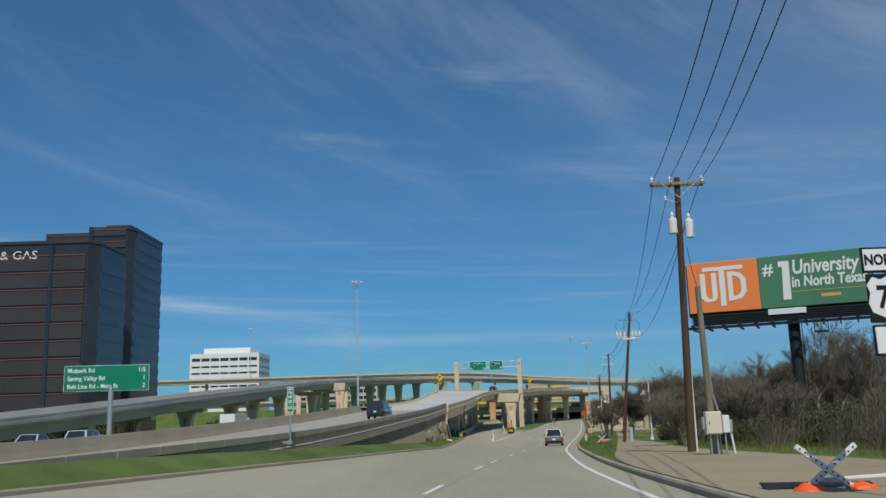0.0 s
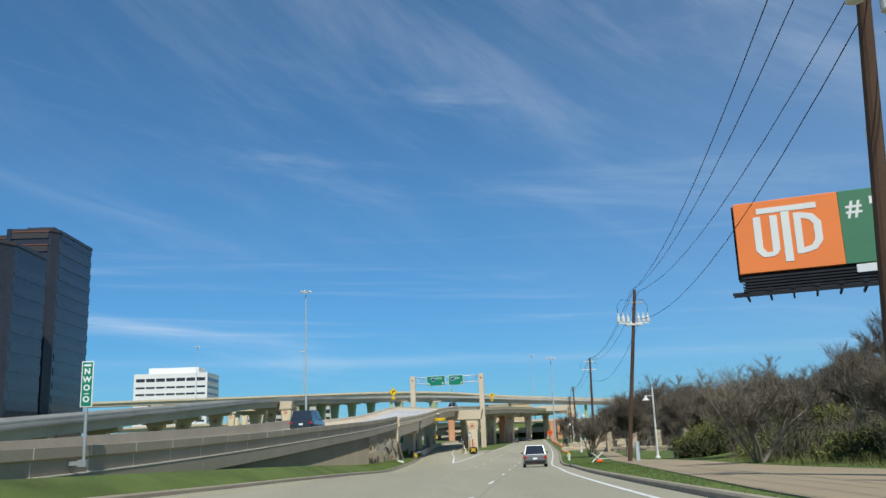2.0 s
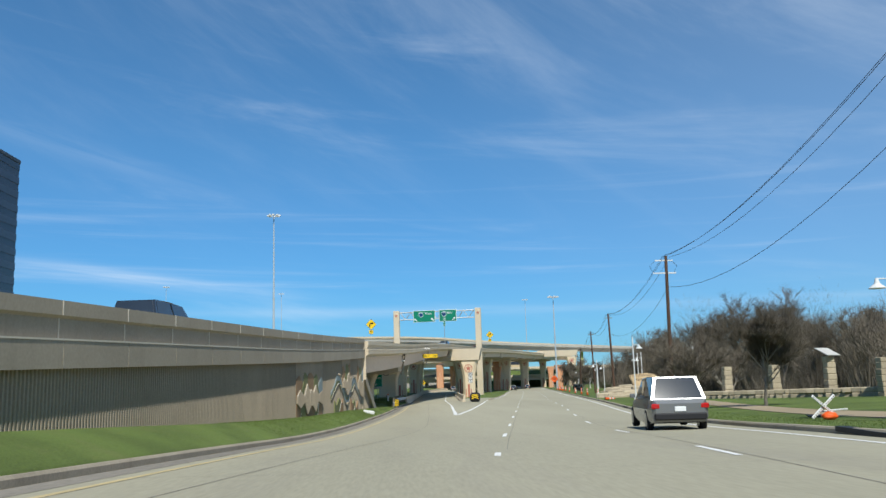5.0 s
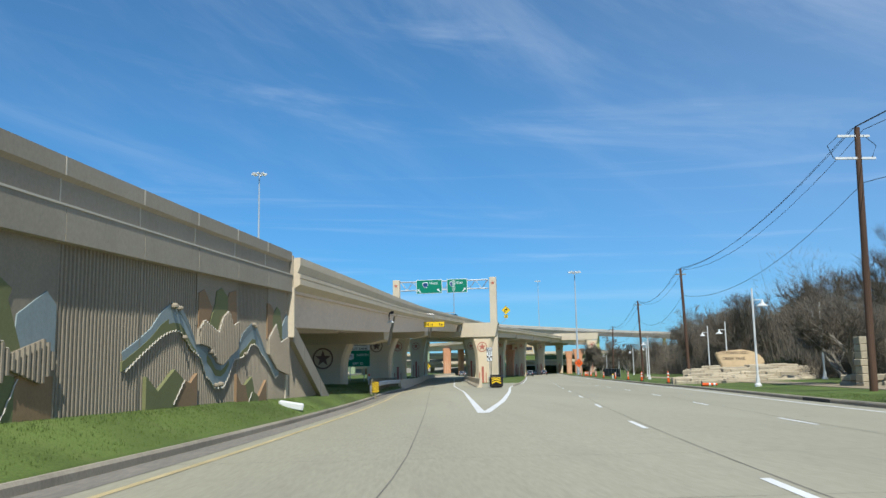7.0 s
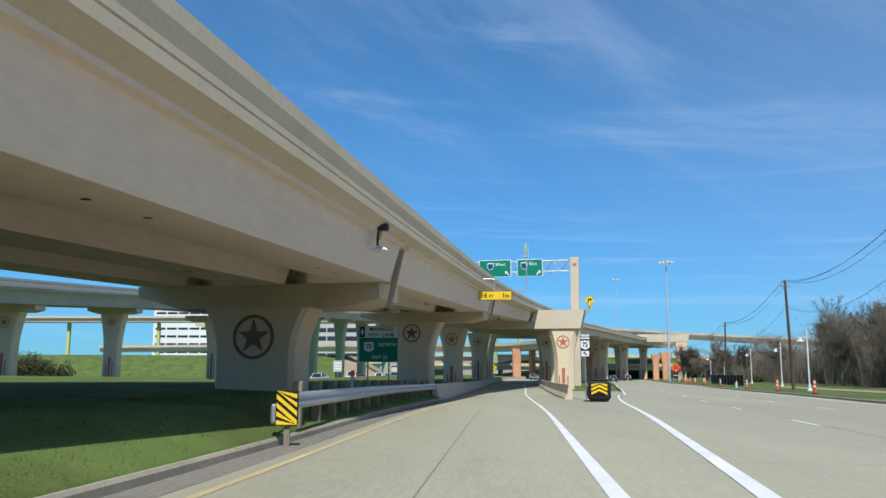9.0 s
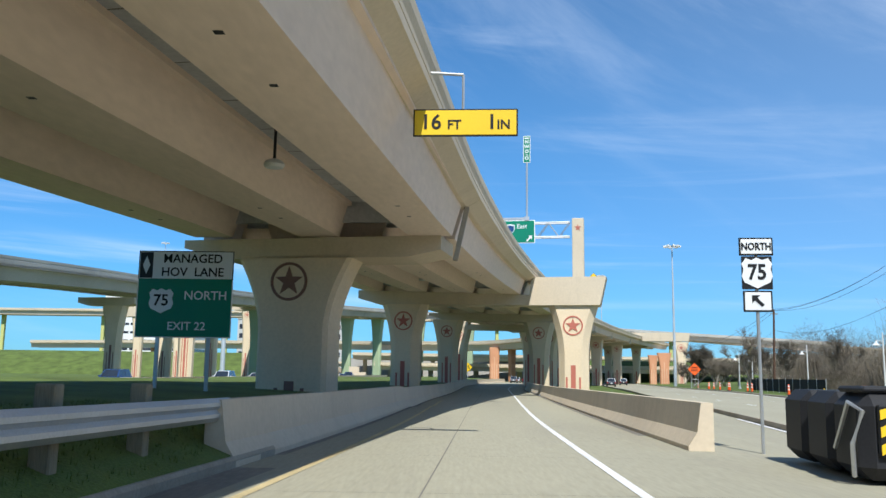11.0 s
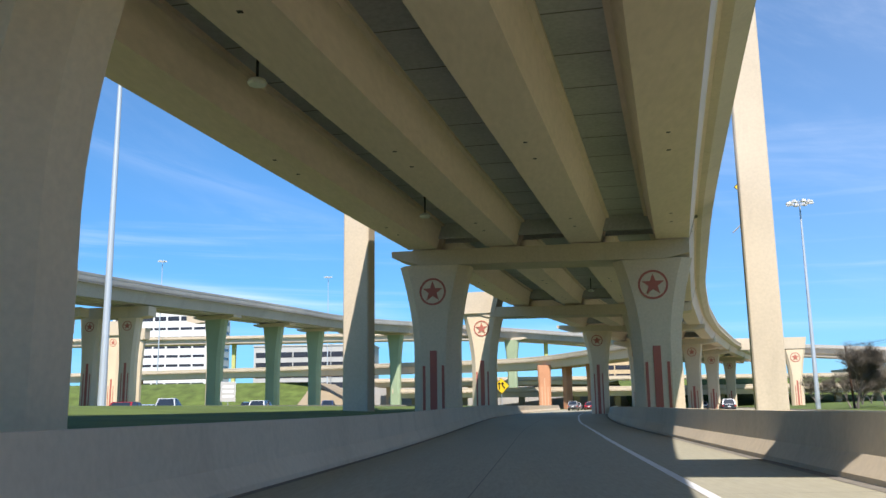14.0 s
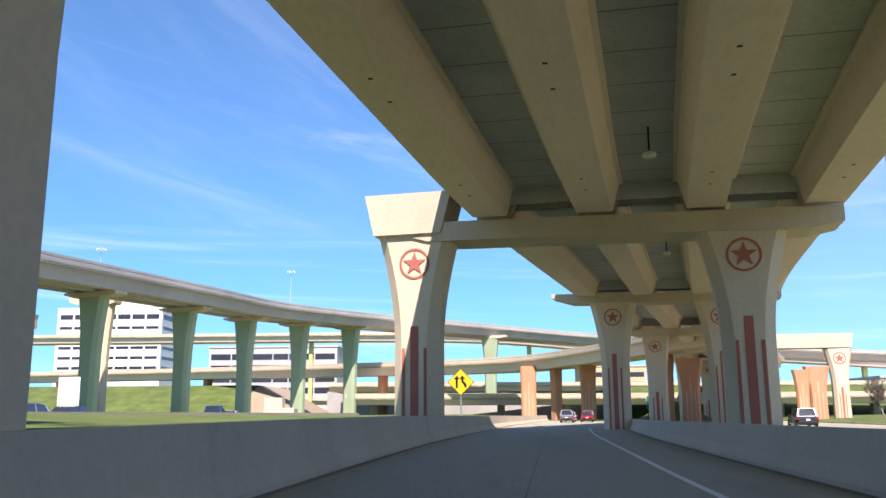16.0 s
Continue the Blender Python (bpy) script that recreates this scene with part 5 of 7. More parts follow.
def cables():
    order = ["Z", "A", "B", "C", "D", "E", "F", "G"]
    for a, b in zip(order[:-1], order[1:]):
        runs = ((-1.05, -1.05, -0.1, 1.3), (-0.25, -0.25, 0.05, 1.3), (1.05, 1.05, -0.1, 1.5), (0.2, 0.2, -2.6 if a != "A" else -2.2, 1.7))
        if a == "Z":
            runs = ((-0.58, -1.05, -0.1, 1.3), (-0.14, -0.25, 0.05, 1.3), (0.06, 0.5, -0.1, 1.4), (0.31, 1.05, -0.1, 1.5))
        for da, db, dz, sag in runs:
            p, q = POLES[a].copy(), POLES[b].copy()
            p += Vector((da * (1.0 if a in "ZA" else 0.3), 0, dz))
            q += Vector((db * (1.0 if b in "ZA" else 0.3), 0, dz))
            pts = []
            for i in range(13):
                t = i / 12
                pts.append(p.lerp(q, t) - Vector((0, 0, sag * 4 * t * (1 - t))))
            tagged(put("overhead_cable", tube(pts, 0.016, n=4, cap=False), M["wire"]), "thin black overhead cable between utility poles", "cable", "overhead cables")
    p, q = POLES["A"] + Vector((0.2, 0, -3.2)), POLES["A2"]
    pts = [p.lerp(q, t / 8) - Vector((0, 0, 0.25 * 4 * (t / 8) * (1 - t / 8))) for t in range(9)]
    tagged(put("overhead_cable", tube(pts, 0.014, n=4, cap=False), M["wire"]), "short service cable to the grey pole", "cable", "overhead cables")


cables()


# ---------- high masts ----------
def high_mast(x, y, zb, zt, r, n=8):
    H = thing("high_mast_light", pose(x, y, zb), "tall light grey mast with a ring of floodlights", "light mast", "high mast lights")
    h = zt - zb
    put("mast", tube([(0, 0, 0), (0, 0, h * 0.5), (0, 0, h)], r, r * 0.35, 12), M["mast"], H)
    R = put("ring", ring(1.25, 1.33, 0, 0, -0.04, 0.04), M["steel"], H, at=pose(0, 0, h - 0.2, 90))
    for k in range(n):
        q = 2 * math.pi * k / n
        c, s = math.cos(q), math.sin(q)
        F = put("floodlight", moved(join(box(-0.5, 0.5, -0.28, 0.28, -0.16, 0.14), box(-0.14, 0.14, -0.15, 0.15, 0.14, 0.3)), pose(1.5 * c, 1.5 * s, h - 0.25, 0, 0, math.degrees(q))), M["white"], H)
    put("spoke_frame", join(*[tube([(0, 0, h - 0.1), (1.3 * math.cos(q), 1.3 * math.sin(q), h - 0.2)], 0.03, n=4) for q in (0, 1.57, 3.14, 4.71)]), M["steel"], H)


high_mast(-34.0, 304.5, -4.6, 48.7, 0.44)
high_mast(55.4, 345.4, -5, 26.6, 0.36)
high_mast(-136, 566, -5, 59.5, 0.36)
high_mast(-77, 632, -5, 61, 0.36)
high_mast(84, 600, -5, 50, 0.36)


# ---------- mural on the retaining wall ----------
def on_wall(y, z, proud=0.0):
    return (wall_x(y) - 0.18 + proud, y, z)


def plate(poly, proud, name, m, thick=0.09):
    """A raised plate on the wall; poly in (y, z)."""
    n = len(poly)
    V = [on_wall(y, z, proud) for y, z in poly] + [on_wall(y, z, proud - thick) for y, z in poly]
    F = [tuple(range(n)), tuple(range(2 * n - 1, n - 1, -1))] + [(i, i + n, (i + 1) % n + n, (i + 1) % n) for i in range(n)]
    return put(name, (V, F), M[m], WALL)


def rib_field(poly, proud):
    """Upright ribs cut to an outline."""
    V, F = [], []
    y = min(p[0] for p in poly) + 0.05
    while y < max(p[0] for p in poly):
        zs = []
        for (ya, za), (yb, zb) in zip(poly, poly[1:] + poly[:1]):
            if (ya - y) * (yb - y) < 0:
                zs.append(za + (zb - za) * (y - ya) / (yb - ya))
        zs.sort()
        for z0, z1 in zip(zs[::2], zs[1::2]):
            k = len(V)
            for dy, pr in ((-0.045, -0.02), (-0.028, 0.045), (0.028, 0.045), (0.045, -0.02)):
                V += [on_wall(y + dy, z0, proud + pr), on_wall(y + dy, z1, proud + pr)]
            F += [(k, k + 1, k + 3, k + 2), (k + 2, k + 3, k + 5, k + 4), (k + 4, k + 5, k + 7, k + 6), (k + 1, k + 7, k + 5, k + 3), (k, k + 2, k + 4, k + 6)]
        y += 0.135
    put("rib_field", (V, F), M["wall"], WALL)


def lip(pts, proud, m="joint"):
    """A light cast edge that steps from rib to rib."""
    out = []
    for (ya, za), (yb, zb) in zip(pts[:-1], pts[1:]):
        n = max(1, int(abs(yb - ya) / 0.0675))
        for k in range(n):
            t = k / n
            out.append((ya + (yb - ya) * t, za + (zb - za) * t + (0.028 if len(out) % 2 else -0.012)))
    out.append(pts[-1])
    put("raised_edge", tube([on_wall(y, z, proud) for y, z in out], 0.013, n=4), M[m], WALL)


def mural():
    top = lambda y: cope_top(y) - 1.25
    low = lambda y: ground_z(wall_x(y), y) - 0.1
    J = [96.2, 99.35, 102.5, 105.65, 108.8, 111.95, 115.1, 117.6]
    # smooth panel fields behind the mountains
    plate([(J[0], low(J[0])), (J[1] - 0.02, low(J[1])), (J[1] - 0.02, top(J[1])), (J[0], top(J[0]))], 0.055, "flat_panel", "wall")
    plate([(J[1] + 0.02, low(J[1])), (J[2], low(J[2])), (J[2], top(J[2])), (J[1] + 0.02, top(J[1]))], 0.055, "flat_panel", "wall")
    plate([(J[4], -1.3), (J[5], -1.2), (J[5], top(J[5])), (J[4], top(J[4]))], 0.055, "flat_panel", "wall")
    plate([(J[6], -1.35), (J[7], -1.3), (J[7], top(J[7])), (J[6], top(J[6]))], 0.055, "flat_panel", "wall")
    for y in J[:-1]:
        put("panel_joint", ([on_wall(y - 0.02, low(y), 0.062), on_wall(y + 0.02, low(y), 0.062), on_wall(y + 0.02, top(y), 0.062), on_wall(y - 0.02, top(y), 0.062)], [(0, 1, 2, 3)]), M["kerb"], WALL)
    # first mural: peaks above, ribbed ridge, fields below
    plate([(96.25, -1.3), (96.9, -1.1), (97.63, -1.47), (97.25, -1.87), (97.3, -2.2), (96.25, -2.2)], 0.075, "peak", "mural_brown")
    plate([(97.25, -2.2), (97.25, -1.87), (97.87, -1.38), (97.85, -1.12), (98.14, -0.94), (98.74, -1.15), (98.76, -2.2)], 0.078, "peak", "mural_olive")
    plate([(98.76, -2.2), (98.74, -1.17), (99.01, -0.99), (99.56, -0.93), (99.9, -1.02), (100.19, -1.19), (100.14, -2.2)], 0.075, "peak", "mural_brown")
    plate([(100.2, -2.2), (100.26, -1.21), (100.81, -1.0), (101.21, -1.17), (101.13, -1.33), (101.6, -2.2)], 0.078, "peak", "mural_olive")
    plate([(101.3, -2.15), (101.38, -1.52), (102.16, -1.12), (102.46, -1.31), (102.46, -2.1)], 0.075, "peak", "mural_blue")
    ridge = [(96.3, -2.05), (96.83, -1.78), (97.75, -2.05), (98.43, -1.47), (99.06, -1.95), (99.3, -1.74), (99.81, -1.95), (100.39, -1.58), (101.17, -2.09), (102.1, -1.85), (102.46, -2.2),
             (102.0, -2.52), (101.18, -2.31), (100.45, -2.85), (99.74, -2.51), (99.25, -2.52), (98.43, -2.91), (97.79, -2.33), (96.88, -2.59), (96.3, -2.35)]
    plate(ridge, 0.11, "ridge", "wall")
    rib_field(ridge, 0.11)
    lip(ridge[:9], 0.13)
    for a, b, m in ((96.25, 97.2, "mural_brown"), (97.2, 98.3, "mural_olive"), (98.3, 99.33, "mural_brown"), (99.4, 100.4, "mural_brown"), (100.4, 101.4, "mural_olive"), (101.4, 102.45, "mural_brown")):
        plate([(a, low(a)), (b, low(b)), (b, -2.42), ((a + b) / 2, -2.3), (a, -2.42)], 0.07, "field", m)
    lip([(97.0, -3.05), (97.3, -2.8)], 0.085)
    lip([(101.0, -3.1), (101.45, -2.45)], 0.085)
    # peaks of the other two flat fields
    plate([(108.9, -1.4), (108.9, -0.54), (109.28, -0.43), (109.87, -0.84), (109.5, -1.4)], 0.075, "peak", "mural_brown")
    plate([(109.45, -1.5), (110.08, -0.71), (110.17, -0.4), (110.56, -0.27), (111.07, -0.47), (111.15, -1.5)], 0.078, "peak", "mural_olive")
    plate([(111.09, -1.4), (111.09, -0.48), (111.19, -0.34), (111.79, -0.22), (111.9, -1.4)], 0.075, "peak", "mural_brown")
    plate([(115.0, -1.4), (115.0, -0.32), (115.4, -0.34), (115.74, -0.51), (115.5, -1.4)], 0.075, "peak", "mural_brown")
    plate([(115.6, -1.5), (115.63, -0.64), (116.15, -0.35), (116.56, -0.47), (117.01, -1.29), (116.8, -1.5)], 0.078, "peak", "mural_olive")
    plate([(116.82, -1.35), (116.82, -0.94), (117.45, -0.48), (117.6, -0.62), (117.6, -1.35)], 0.08, "peak", "mural_blue")
    # river: two bends running through the wall, cut out of the ribs
    up = [(104.9, -2.0), (105.6, -1.75), (106.2, -1.5), (106.7, -1.15), (107.1, -0.97), (107.4, -0.92), (107.75, -0.93), (107.95, -1.04), (108.25, -1.24), (108.5, -1.45), (108.8, -1.74), (109.05, -1.73),
          (109.55, -1.78), (109.85, -1.9), (110.2, -2.15), (110.6, -2.2), (110.9, -2.11), (111.25, -1.96), (111.9, -1.77), (112.2, -1.6), (112.45, -1.37), (112.9, -1.18), (113.4, -1.01), (113.75, -1.05),
          (114.3, -1.4), (114.85, -1.8), (115.35, -2.0), (116.0, -2.3), (116.5, -2.38)]
    dn = [(116.4, -2.5), (115.95, -2.6), (115.35, -2.27), (114.85, -2.06), (114.35, -1.89), (113.95, -1.69), (113.6, -1.62), (113.2, -1.65), (112.9, -1.86), (112.4, -2.0), (111.7, -2.07), (111.15, -2.56),
          (110.8, -2.78), (110.15, -2.79), (109.8, -2.59), (109.5, -2.5), (109.1, -2.07), (108.8, -1.97), (108.5, -1.89), (108.2, -1.72), (107.95, -1.58), (107.75, -1.51), (107.5, -1.5), (107.1, -1.55), (106.7, -1.66),
          (106.2, -1.85), (105.6, -2.1), (105.05, -2.35)]
    plate(up + dn, 0.062, "river", "mural_blue")
    dr = dn[::-1]
    for a, b, f0, f1, m in ((0, 4, 0.5, 1.0, "mural_olive"), (4, 10, 0.68, 1.0, "mural_olive"), (5, 10, 0.0, 0.28, "mural_deep"), (10, 15, 0.0, 0.25, "mural_deep"), (12, 17, 0.25, 0.5, "mural_olive"),
                            (18, 23, 0.0, 0.3, "mural_deep"), (19, 23, 0.72, 1.0, "mural_olive"), (23, 27, 0.0, 0.35, "mural_deep")):
        q = []
        for k in range(a, b + 1):
            yq, zq = up[k]
            lo_z = float(np.interp(yq, [p[0] for p in dr], [p[1] for p in dr]))
            q.append((yq, zq + (lo_z - zq) * f0, zq + (lo_z - zq) * f1))
        plate([(yq, z0) for yq, z0, z1 in q] + [(yq, z1) for yq, z0, z1 in q[::-1]], 0.068, "river_band", m)
    # ribbed ridges: above the river under each flat field, and below the river
    r1 = [(108.9, -1.37), (109.2, -1.17), (110.25, -1.43), (110.6, -1.01), (111.05, -0.83), (111.45, -1.2), (111.88, -1.07)]
    r2 = [(115.05, -1.4), (115.25, -1.27), (115.87, -0.94), (116.43, -1.48), (117.4, -1.29), (117.6, -1.33)]
    for top_line, low_line in ((r1, up[10:19]), (r2, [(115.05, -1.85)] + up[26:] + [(117.6, -2.5)])):
        poly = top_line + low_line[::-1]
        plate(poly, 0.10, "ridge", "wall")
        rib_field(poly, 0.10)
        lip(top_line, 0.12)
    lip(dr, 0.075)
    for y, z, r in ((107.3, -0.98, 0.10), (107.62, -1.0, 0.08), (107.95, -1.62, 0.07), (109.7, -1.9, 0.09), (109.95, -1.98, 0.07), (110.2, -2.7, 0.08), (110.5, -2.68, 0.09), (113.4, -1.06, 0.08), (113.6, -1.1, 0.07), (112.6, -1.9, 0.07)):
        put("boulder", moved(lathe([(r * 0.5, -r * 0.6), (r, -r * 0.2), (r, r * 0.3), (r * 0.5, r * 0.7)], 7), Matrix.Translation(on_wall(y, z, 0.10))), M["wall"], WALL)
    # dark fields at the foot, set off by pale diagonal edges
    g = lambda y: low(y)
    plate([(105.9, g(105.9)), (105.9, -2.45), (106.5, -2.75), (107.4, -2.31), (107.95, -2.54), (107.3, g(107.3))], 0.115, "field", "mural_olive")
    plate([(107.3, g(107.3)), (107.95, -2.54), (108.34, -2.62), (108.78, -2.4), (108.78, g(108.78))], 0.117, "field", "mural_brown")
    lip([(107.33, -3.04), (107.95, -2.54)], 0.13)
    plate([(111.8, g(111.8)), (111.8, -2.43), (112.23, -2.73), (112.6, -2.74), (113.0, g(113))], 0.115, "field", "mural_brown")
    plate([(113.0, g(113)), (112.6, -2.74), (113.22, -2.52), (113.5, -2.95), (113.95, -3.1), (113.9, g(113.9))], 0.117, "field", "mural_olive")
    plate([(113.9, g(113.9)), (113.95, -3.1), (114.77, -2.63), (114.8, g(114.8))], 0.115, "field", "mural_brown")
    lip([(112.9, -3.2), (113.2, -2.95)], 0.13)


mural()


# ---------- signs ----------
def sign_post(P, x, z1, z0=0.0, r=0.03):
    put("post", tube([(x, 0.04, z0), (x, 0.04, z1)], r, n=8), M["steel"], P)


def plate_sign(P, x0, x1, z0, z1, m, border=None, y=0.0, name="sign_panel"):
    if border:
        put(name, bbox(x0 - 0.03, x1 + 0.03, y - 0.012, y + 0.012, z0 - 0.03, z1 + 0.03, 0.008), M[border], P)
    return put(name, bbox(x0, x1, y - 0.022, y + 0.004, z0, z1, 0.006), M[m], P)


def diamond(P, cx, cz, r, m="sign_yellow", y=0.0):
    put("sign_panel", prism([(cx, cz + r), (cx + r, cz), (cx, cz - r), (cx - r, cz)], y - 0.02, y), M["sign_black"], P)
    q = r * 0.95
    return put("sign_panel", prism([(cx, cz + q), (cx + q, cz), (cx, cz - q), (cx - q, cz)], y - 0.03, y - 0.005), M[m], P)


SHIELD = [(-0.5, 0.30), (-0.36, 0.48), (-0.18, 0.42), (0, 0.50), (0.18, 0.42), (0.36, 0.48), (0.5, 0.30), (0.44, 0.12), (0.50, -0.12), (0.42, -0.32), (0.2, -0.42), (0, -0.52), (-0.2, -0.42), (-0.42, -0.32),
          (-0.50, -0.12), (-0.44, 0.12)]


def route_marker(x, y, zg, yaw, zt, w, arrow):
    P = thing("route_marker", pose(x, y, zg, 0, 0, yaw), "white and black route marker signs on a steel post", "road sign", "road signs")
    h = zt - zg
    sign_post(P, 0, h - 0.1)
    s = plate_sign(P, -w / 2, w / 2, h - 0.5 * w, h, "sign_white", "sign_black")
    text("NORTH", 0.34 * w, M["sign_black"], pose(0, -0.024, h - 0.26 * w), s, squeeze=0.82, bold=0.006)
    c = h - 1.14 * w
    put("sign_panel", bbox(-w / 2, w / 2, -0.02, 0.004, c - 0.56 * w, c + 0.56 * w, 0.01), M["sign_black"], P)
    sh = put("shield", prism([(a * w, c + b * w * 1.02) for a, b in SHIELD], -0.028, -0.01), M["sign_white"], P)
    text("75", 0.72 * w, M["sign_black"], pose(0, -0.03, c), sh, squeeze=0.86, bold=0.01)
    d = c - 0.96 * w
    s = plate_sign(P, -w * 0.42, w * 0.42, d - 0.3 * w, d + 0.3 * w, "sign_white", "sign_black")
    if arrow == "up_left":
        ar = [(-0.2, 0.2), (0.06, 0.2), (-0.02, 0.11), (0.2, -0.11), (0.12, -0.19), (-0.1, 0.03), (-0.19, -0.06)]
    else:
        ar = [(-0.2, 0.12), (0.2, 0.12), (0.0, -0.2)]
    put("arrow", prism([(a * w, d + b * w) for a, b in ar], -0.03, -0.02), M["sign_black"], s)
    return P


route_marker(7.35, 8.8, -0.95, 0, 2.52, 0.62, "down")
route_marker(11.65, 171.6, -4.25, -6, -0.42, 0.54, "up_left")


def distance_sign():
    P = thing("exit_distance_sign", pose(-32.4, 78.5, -2.7, 0, 0, 6), "large green exit distance sign on one steel post", "road sign", "road signs")
    put("post", tube([(0.4, 0.15, -1), (0.4, 0.15, 6.4)], 0.24, n=12), M["steel"], P)
    s = plate_sign(P, -3.95, 3.95, 6.05, 8.45, "sign_green", "sign_white")
    for k, (a, b) in enumerate((("Midpark Rd", "1/2"), ("Spring Valley Rd", "1"), ("Belt Line Rd - Main St", "2"))):
        z = 8.0 - 0.76 * k
        text(a, 0.58, M["sign_white"], pose(-3.65, -0.03, z), s, align="LEFT", squeeze=0.92, bold=0.008)
        text(b, 0.58, M["sign_white"], pose(3.65, -0.03, z), s, align="RIGHT", bold=0.008)


distance_sign()


def ramp_blade(x, y, z, yaw, h, w, side, reach):
    """A narrow upright green sign on a post bracketed off a parapet."""
    P = thing("ramp_sign", pose(x, y, z, 0, 0, yaw), "narrow upright green ramp sign bracketed to parapet", "road sign", "road signs")
    put("bracket", join(box(min(0, side * reach), max(0, side * reach), -0.06, 0.06, -0.06, 0.06), box(-0.12, 0.12, -0.1, 0.1, -0.1, 0.1)), M["steel"], P)
    sign_post(P, 0, h, 0, 0.05)
    s = plate_sign(P, -w / 2, w / 2, h - w * 4.4, h, "sign_green", "sign_white")
    put("bar", box(-w * 0.36, w * 0.36, -0.028, -0.02, h - w * 0.42, h - w * 0.2), M["sign_white"], s)
    for k, c in enumerate("NWO"):
        text(c, w * 0.8, M["sign_white"], pose(0, -0.024, h - w * (0.95 + 0.82 * k)), s, bold=0.008)
    put("bar", box(-w * 0.25, w * 0.25, -0.028, -0.02, h - w * 3.22, h - w * 3.14), M["sign_white"], s)
    text("O", w * 0.8, M["sign_white"], pose(0, -0.024, h - w * 3.75), s, bold=0.008)


ramp_blade(-7.85, 43.3, -0.95, 0, 2.9, 0.29, -1, 0.9)
ramp_blade(9.75, 197.5, 4.75, -10, 4.2, 0.30, -1, 1.2)


def clearance_sign():
    P = thing("clearance_sign", pose(6.35, 172.4, 1.72, 0, 0, -3), "yellow height clearance sign hung on parapet", "road sign", "road signs")
    s = plate_sign(P, -1.0, 1.0, 0, 0.5, "sign_yellow", "sign_black")
    text("16", 0.42, M["sign_black"], pose(-0.68, -0.024, 0.25), s, bold=0.008)
    text("FT", 0.26, M["sign_black"], pose(-0.22, -0.024, 0.2), s, bold=0.006)
    text("1", 0.42, M["sign_black"], pose(0.52, -0.024, 0.25), s, bold=0.008)
    text("IN", 0.26, M["sign_black"], pose(0.75, -0.024, 0.2), s, bold=0.006)
    put("hanger", join(tube([(-0.05, 0.05, 0.5), (-0.05, 0.05, 1.25)], 0.03, n=6), tube([(-0.05, 0.05, 1.25), (-0.75, 0.05, 1.3)], 0.03, n=6)), M["steel"], P)


clearance_sign()


def hov_sign():
    P = thing("lane_sign", pose(-1.75, 181, -4.2, 0, 0, 0), "green and white managed lane sign on two posts", "road sign", "road signs")
    for x in (-0.75, 0.75):
        put("post", box(x - 0.05, x + 0.05, 0.03, 0.1, 0, 4.6), M["steel"], P)
    s = plate_sign(P, -1.38, 1.38, 2.25, 3.95, "sign_green", "sign_white")
    t = plate_sign(P, -1.38, 1.38, 3.95, 4.75, "sign_white", "sign_black")
    put("diamond_panel", box(-1.36, -0.98, -0.028, -0.02, 3.97, 4.73), M["sign_black"], t)
    put("diamond", prism([(-1.17, 4.62), (-1.06, 4.35), (-1.17, 4.08), (-1.28, 4.35)], -0.034, -0.026), M["sign_white"], t)
    text("MANAGED", 0.36, M["sign_black"], pose(0.2, -0.024, 4.54), t, bold=0.006)
    text("HOV  LANE", 0.36, M["sign_black"], pose(0.2, -0.024, 4.14), t, bold=0.006)
    put("shield", prism([(-0.68 + a * 0.72, 3.3 + b * 0.72) for a, b in SHIELD], -0.034, -0.02), M["sign_white"], s)
    text("75", 0.46, M["sign_black"], pose(-0.68, -0.036, 3.3), s, bold=0.008)
    text("NORTH", 0.36, M["sign_white"], pose(0.62, -0.024, 3.45), s, bold=0.004)
    text("EXIT 22", 0.34, M["sign_white"], pose(0.1, -0.024, 2.55), s, bold=0.004)


hov_sign()


def curve_sign(x, y, z, yaw, label, arm):
    P = thing("curve_sign", pose(x, y, z, 0, 0, yaw), label, "road sign", "road signs")
    s = diamond(P, 0, 0, 0.95)
    ar = [(-0.32, -0.5), (-0.32, 0.1), (-0.15, 0.28), (0.1, 0.28), (0.1, 0.45), (0.45, 0.18), (0.1, -0.1), (0.1, 0.08), (-0.08, 0.08), (-0.14, 0.0), (-0.14, -0.5)]
    put("arrow", prism(ar, -0.04, -0.028), M["sign_black"], s)
    t = plate_sign(P, -0.36, 0.36, -1.62, -1.0, "sign_yellow", "sign_black", y=-0.02)
    text("40", 0.42, M["sign_black"], pose(0, -0.046, -1.22), t, bold=0.008)
    put("bar", box(-0.2, 0.2, -0.05, -0.04, -1.54, -1.47), M["sign_black"], t)
    put("arm", tube([(0, 0.05, 0.6), (0, 0.05, -1.8), (arm, 0.1, -2.9)], 0.05, n=6), M["steel"], P)


curve_sign(24.75, 268.0, 9.75, -8, "yellow curve warning sign with speed plate beyond gantry", -1.2)
curve_sign(-2.6, 205.0, 8.7, -8, "yellow curve warning sign on the deck edge", -0.9)


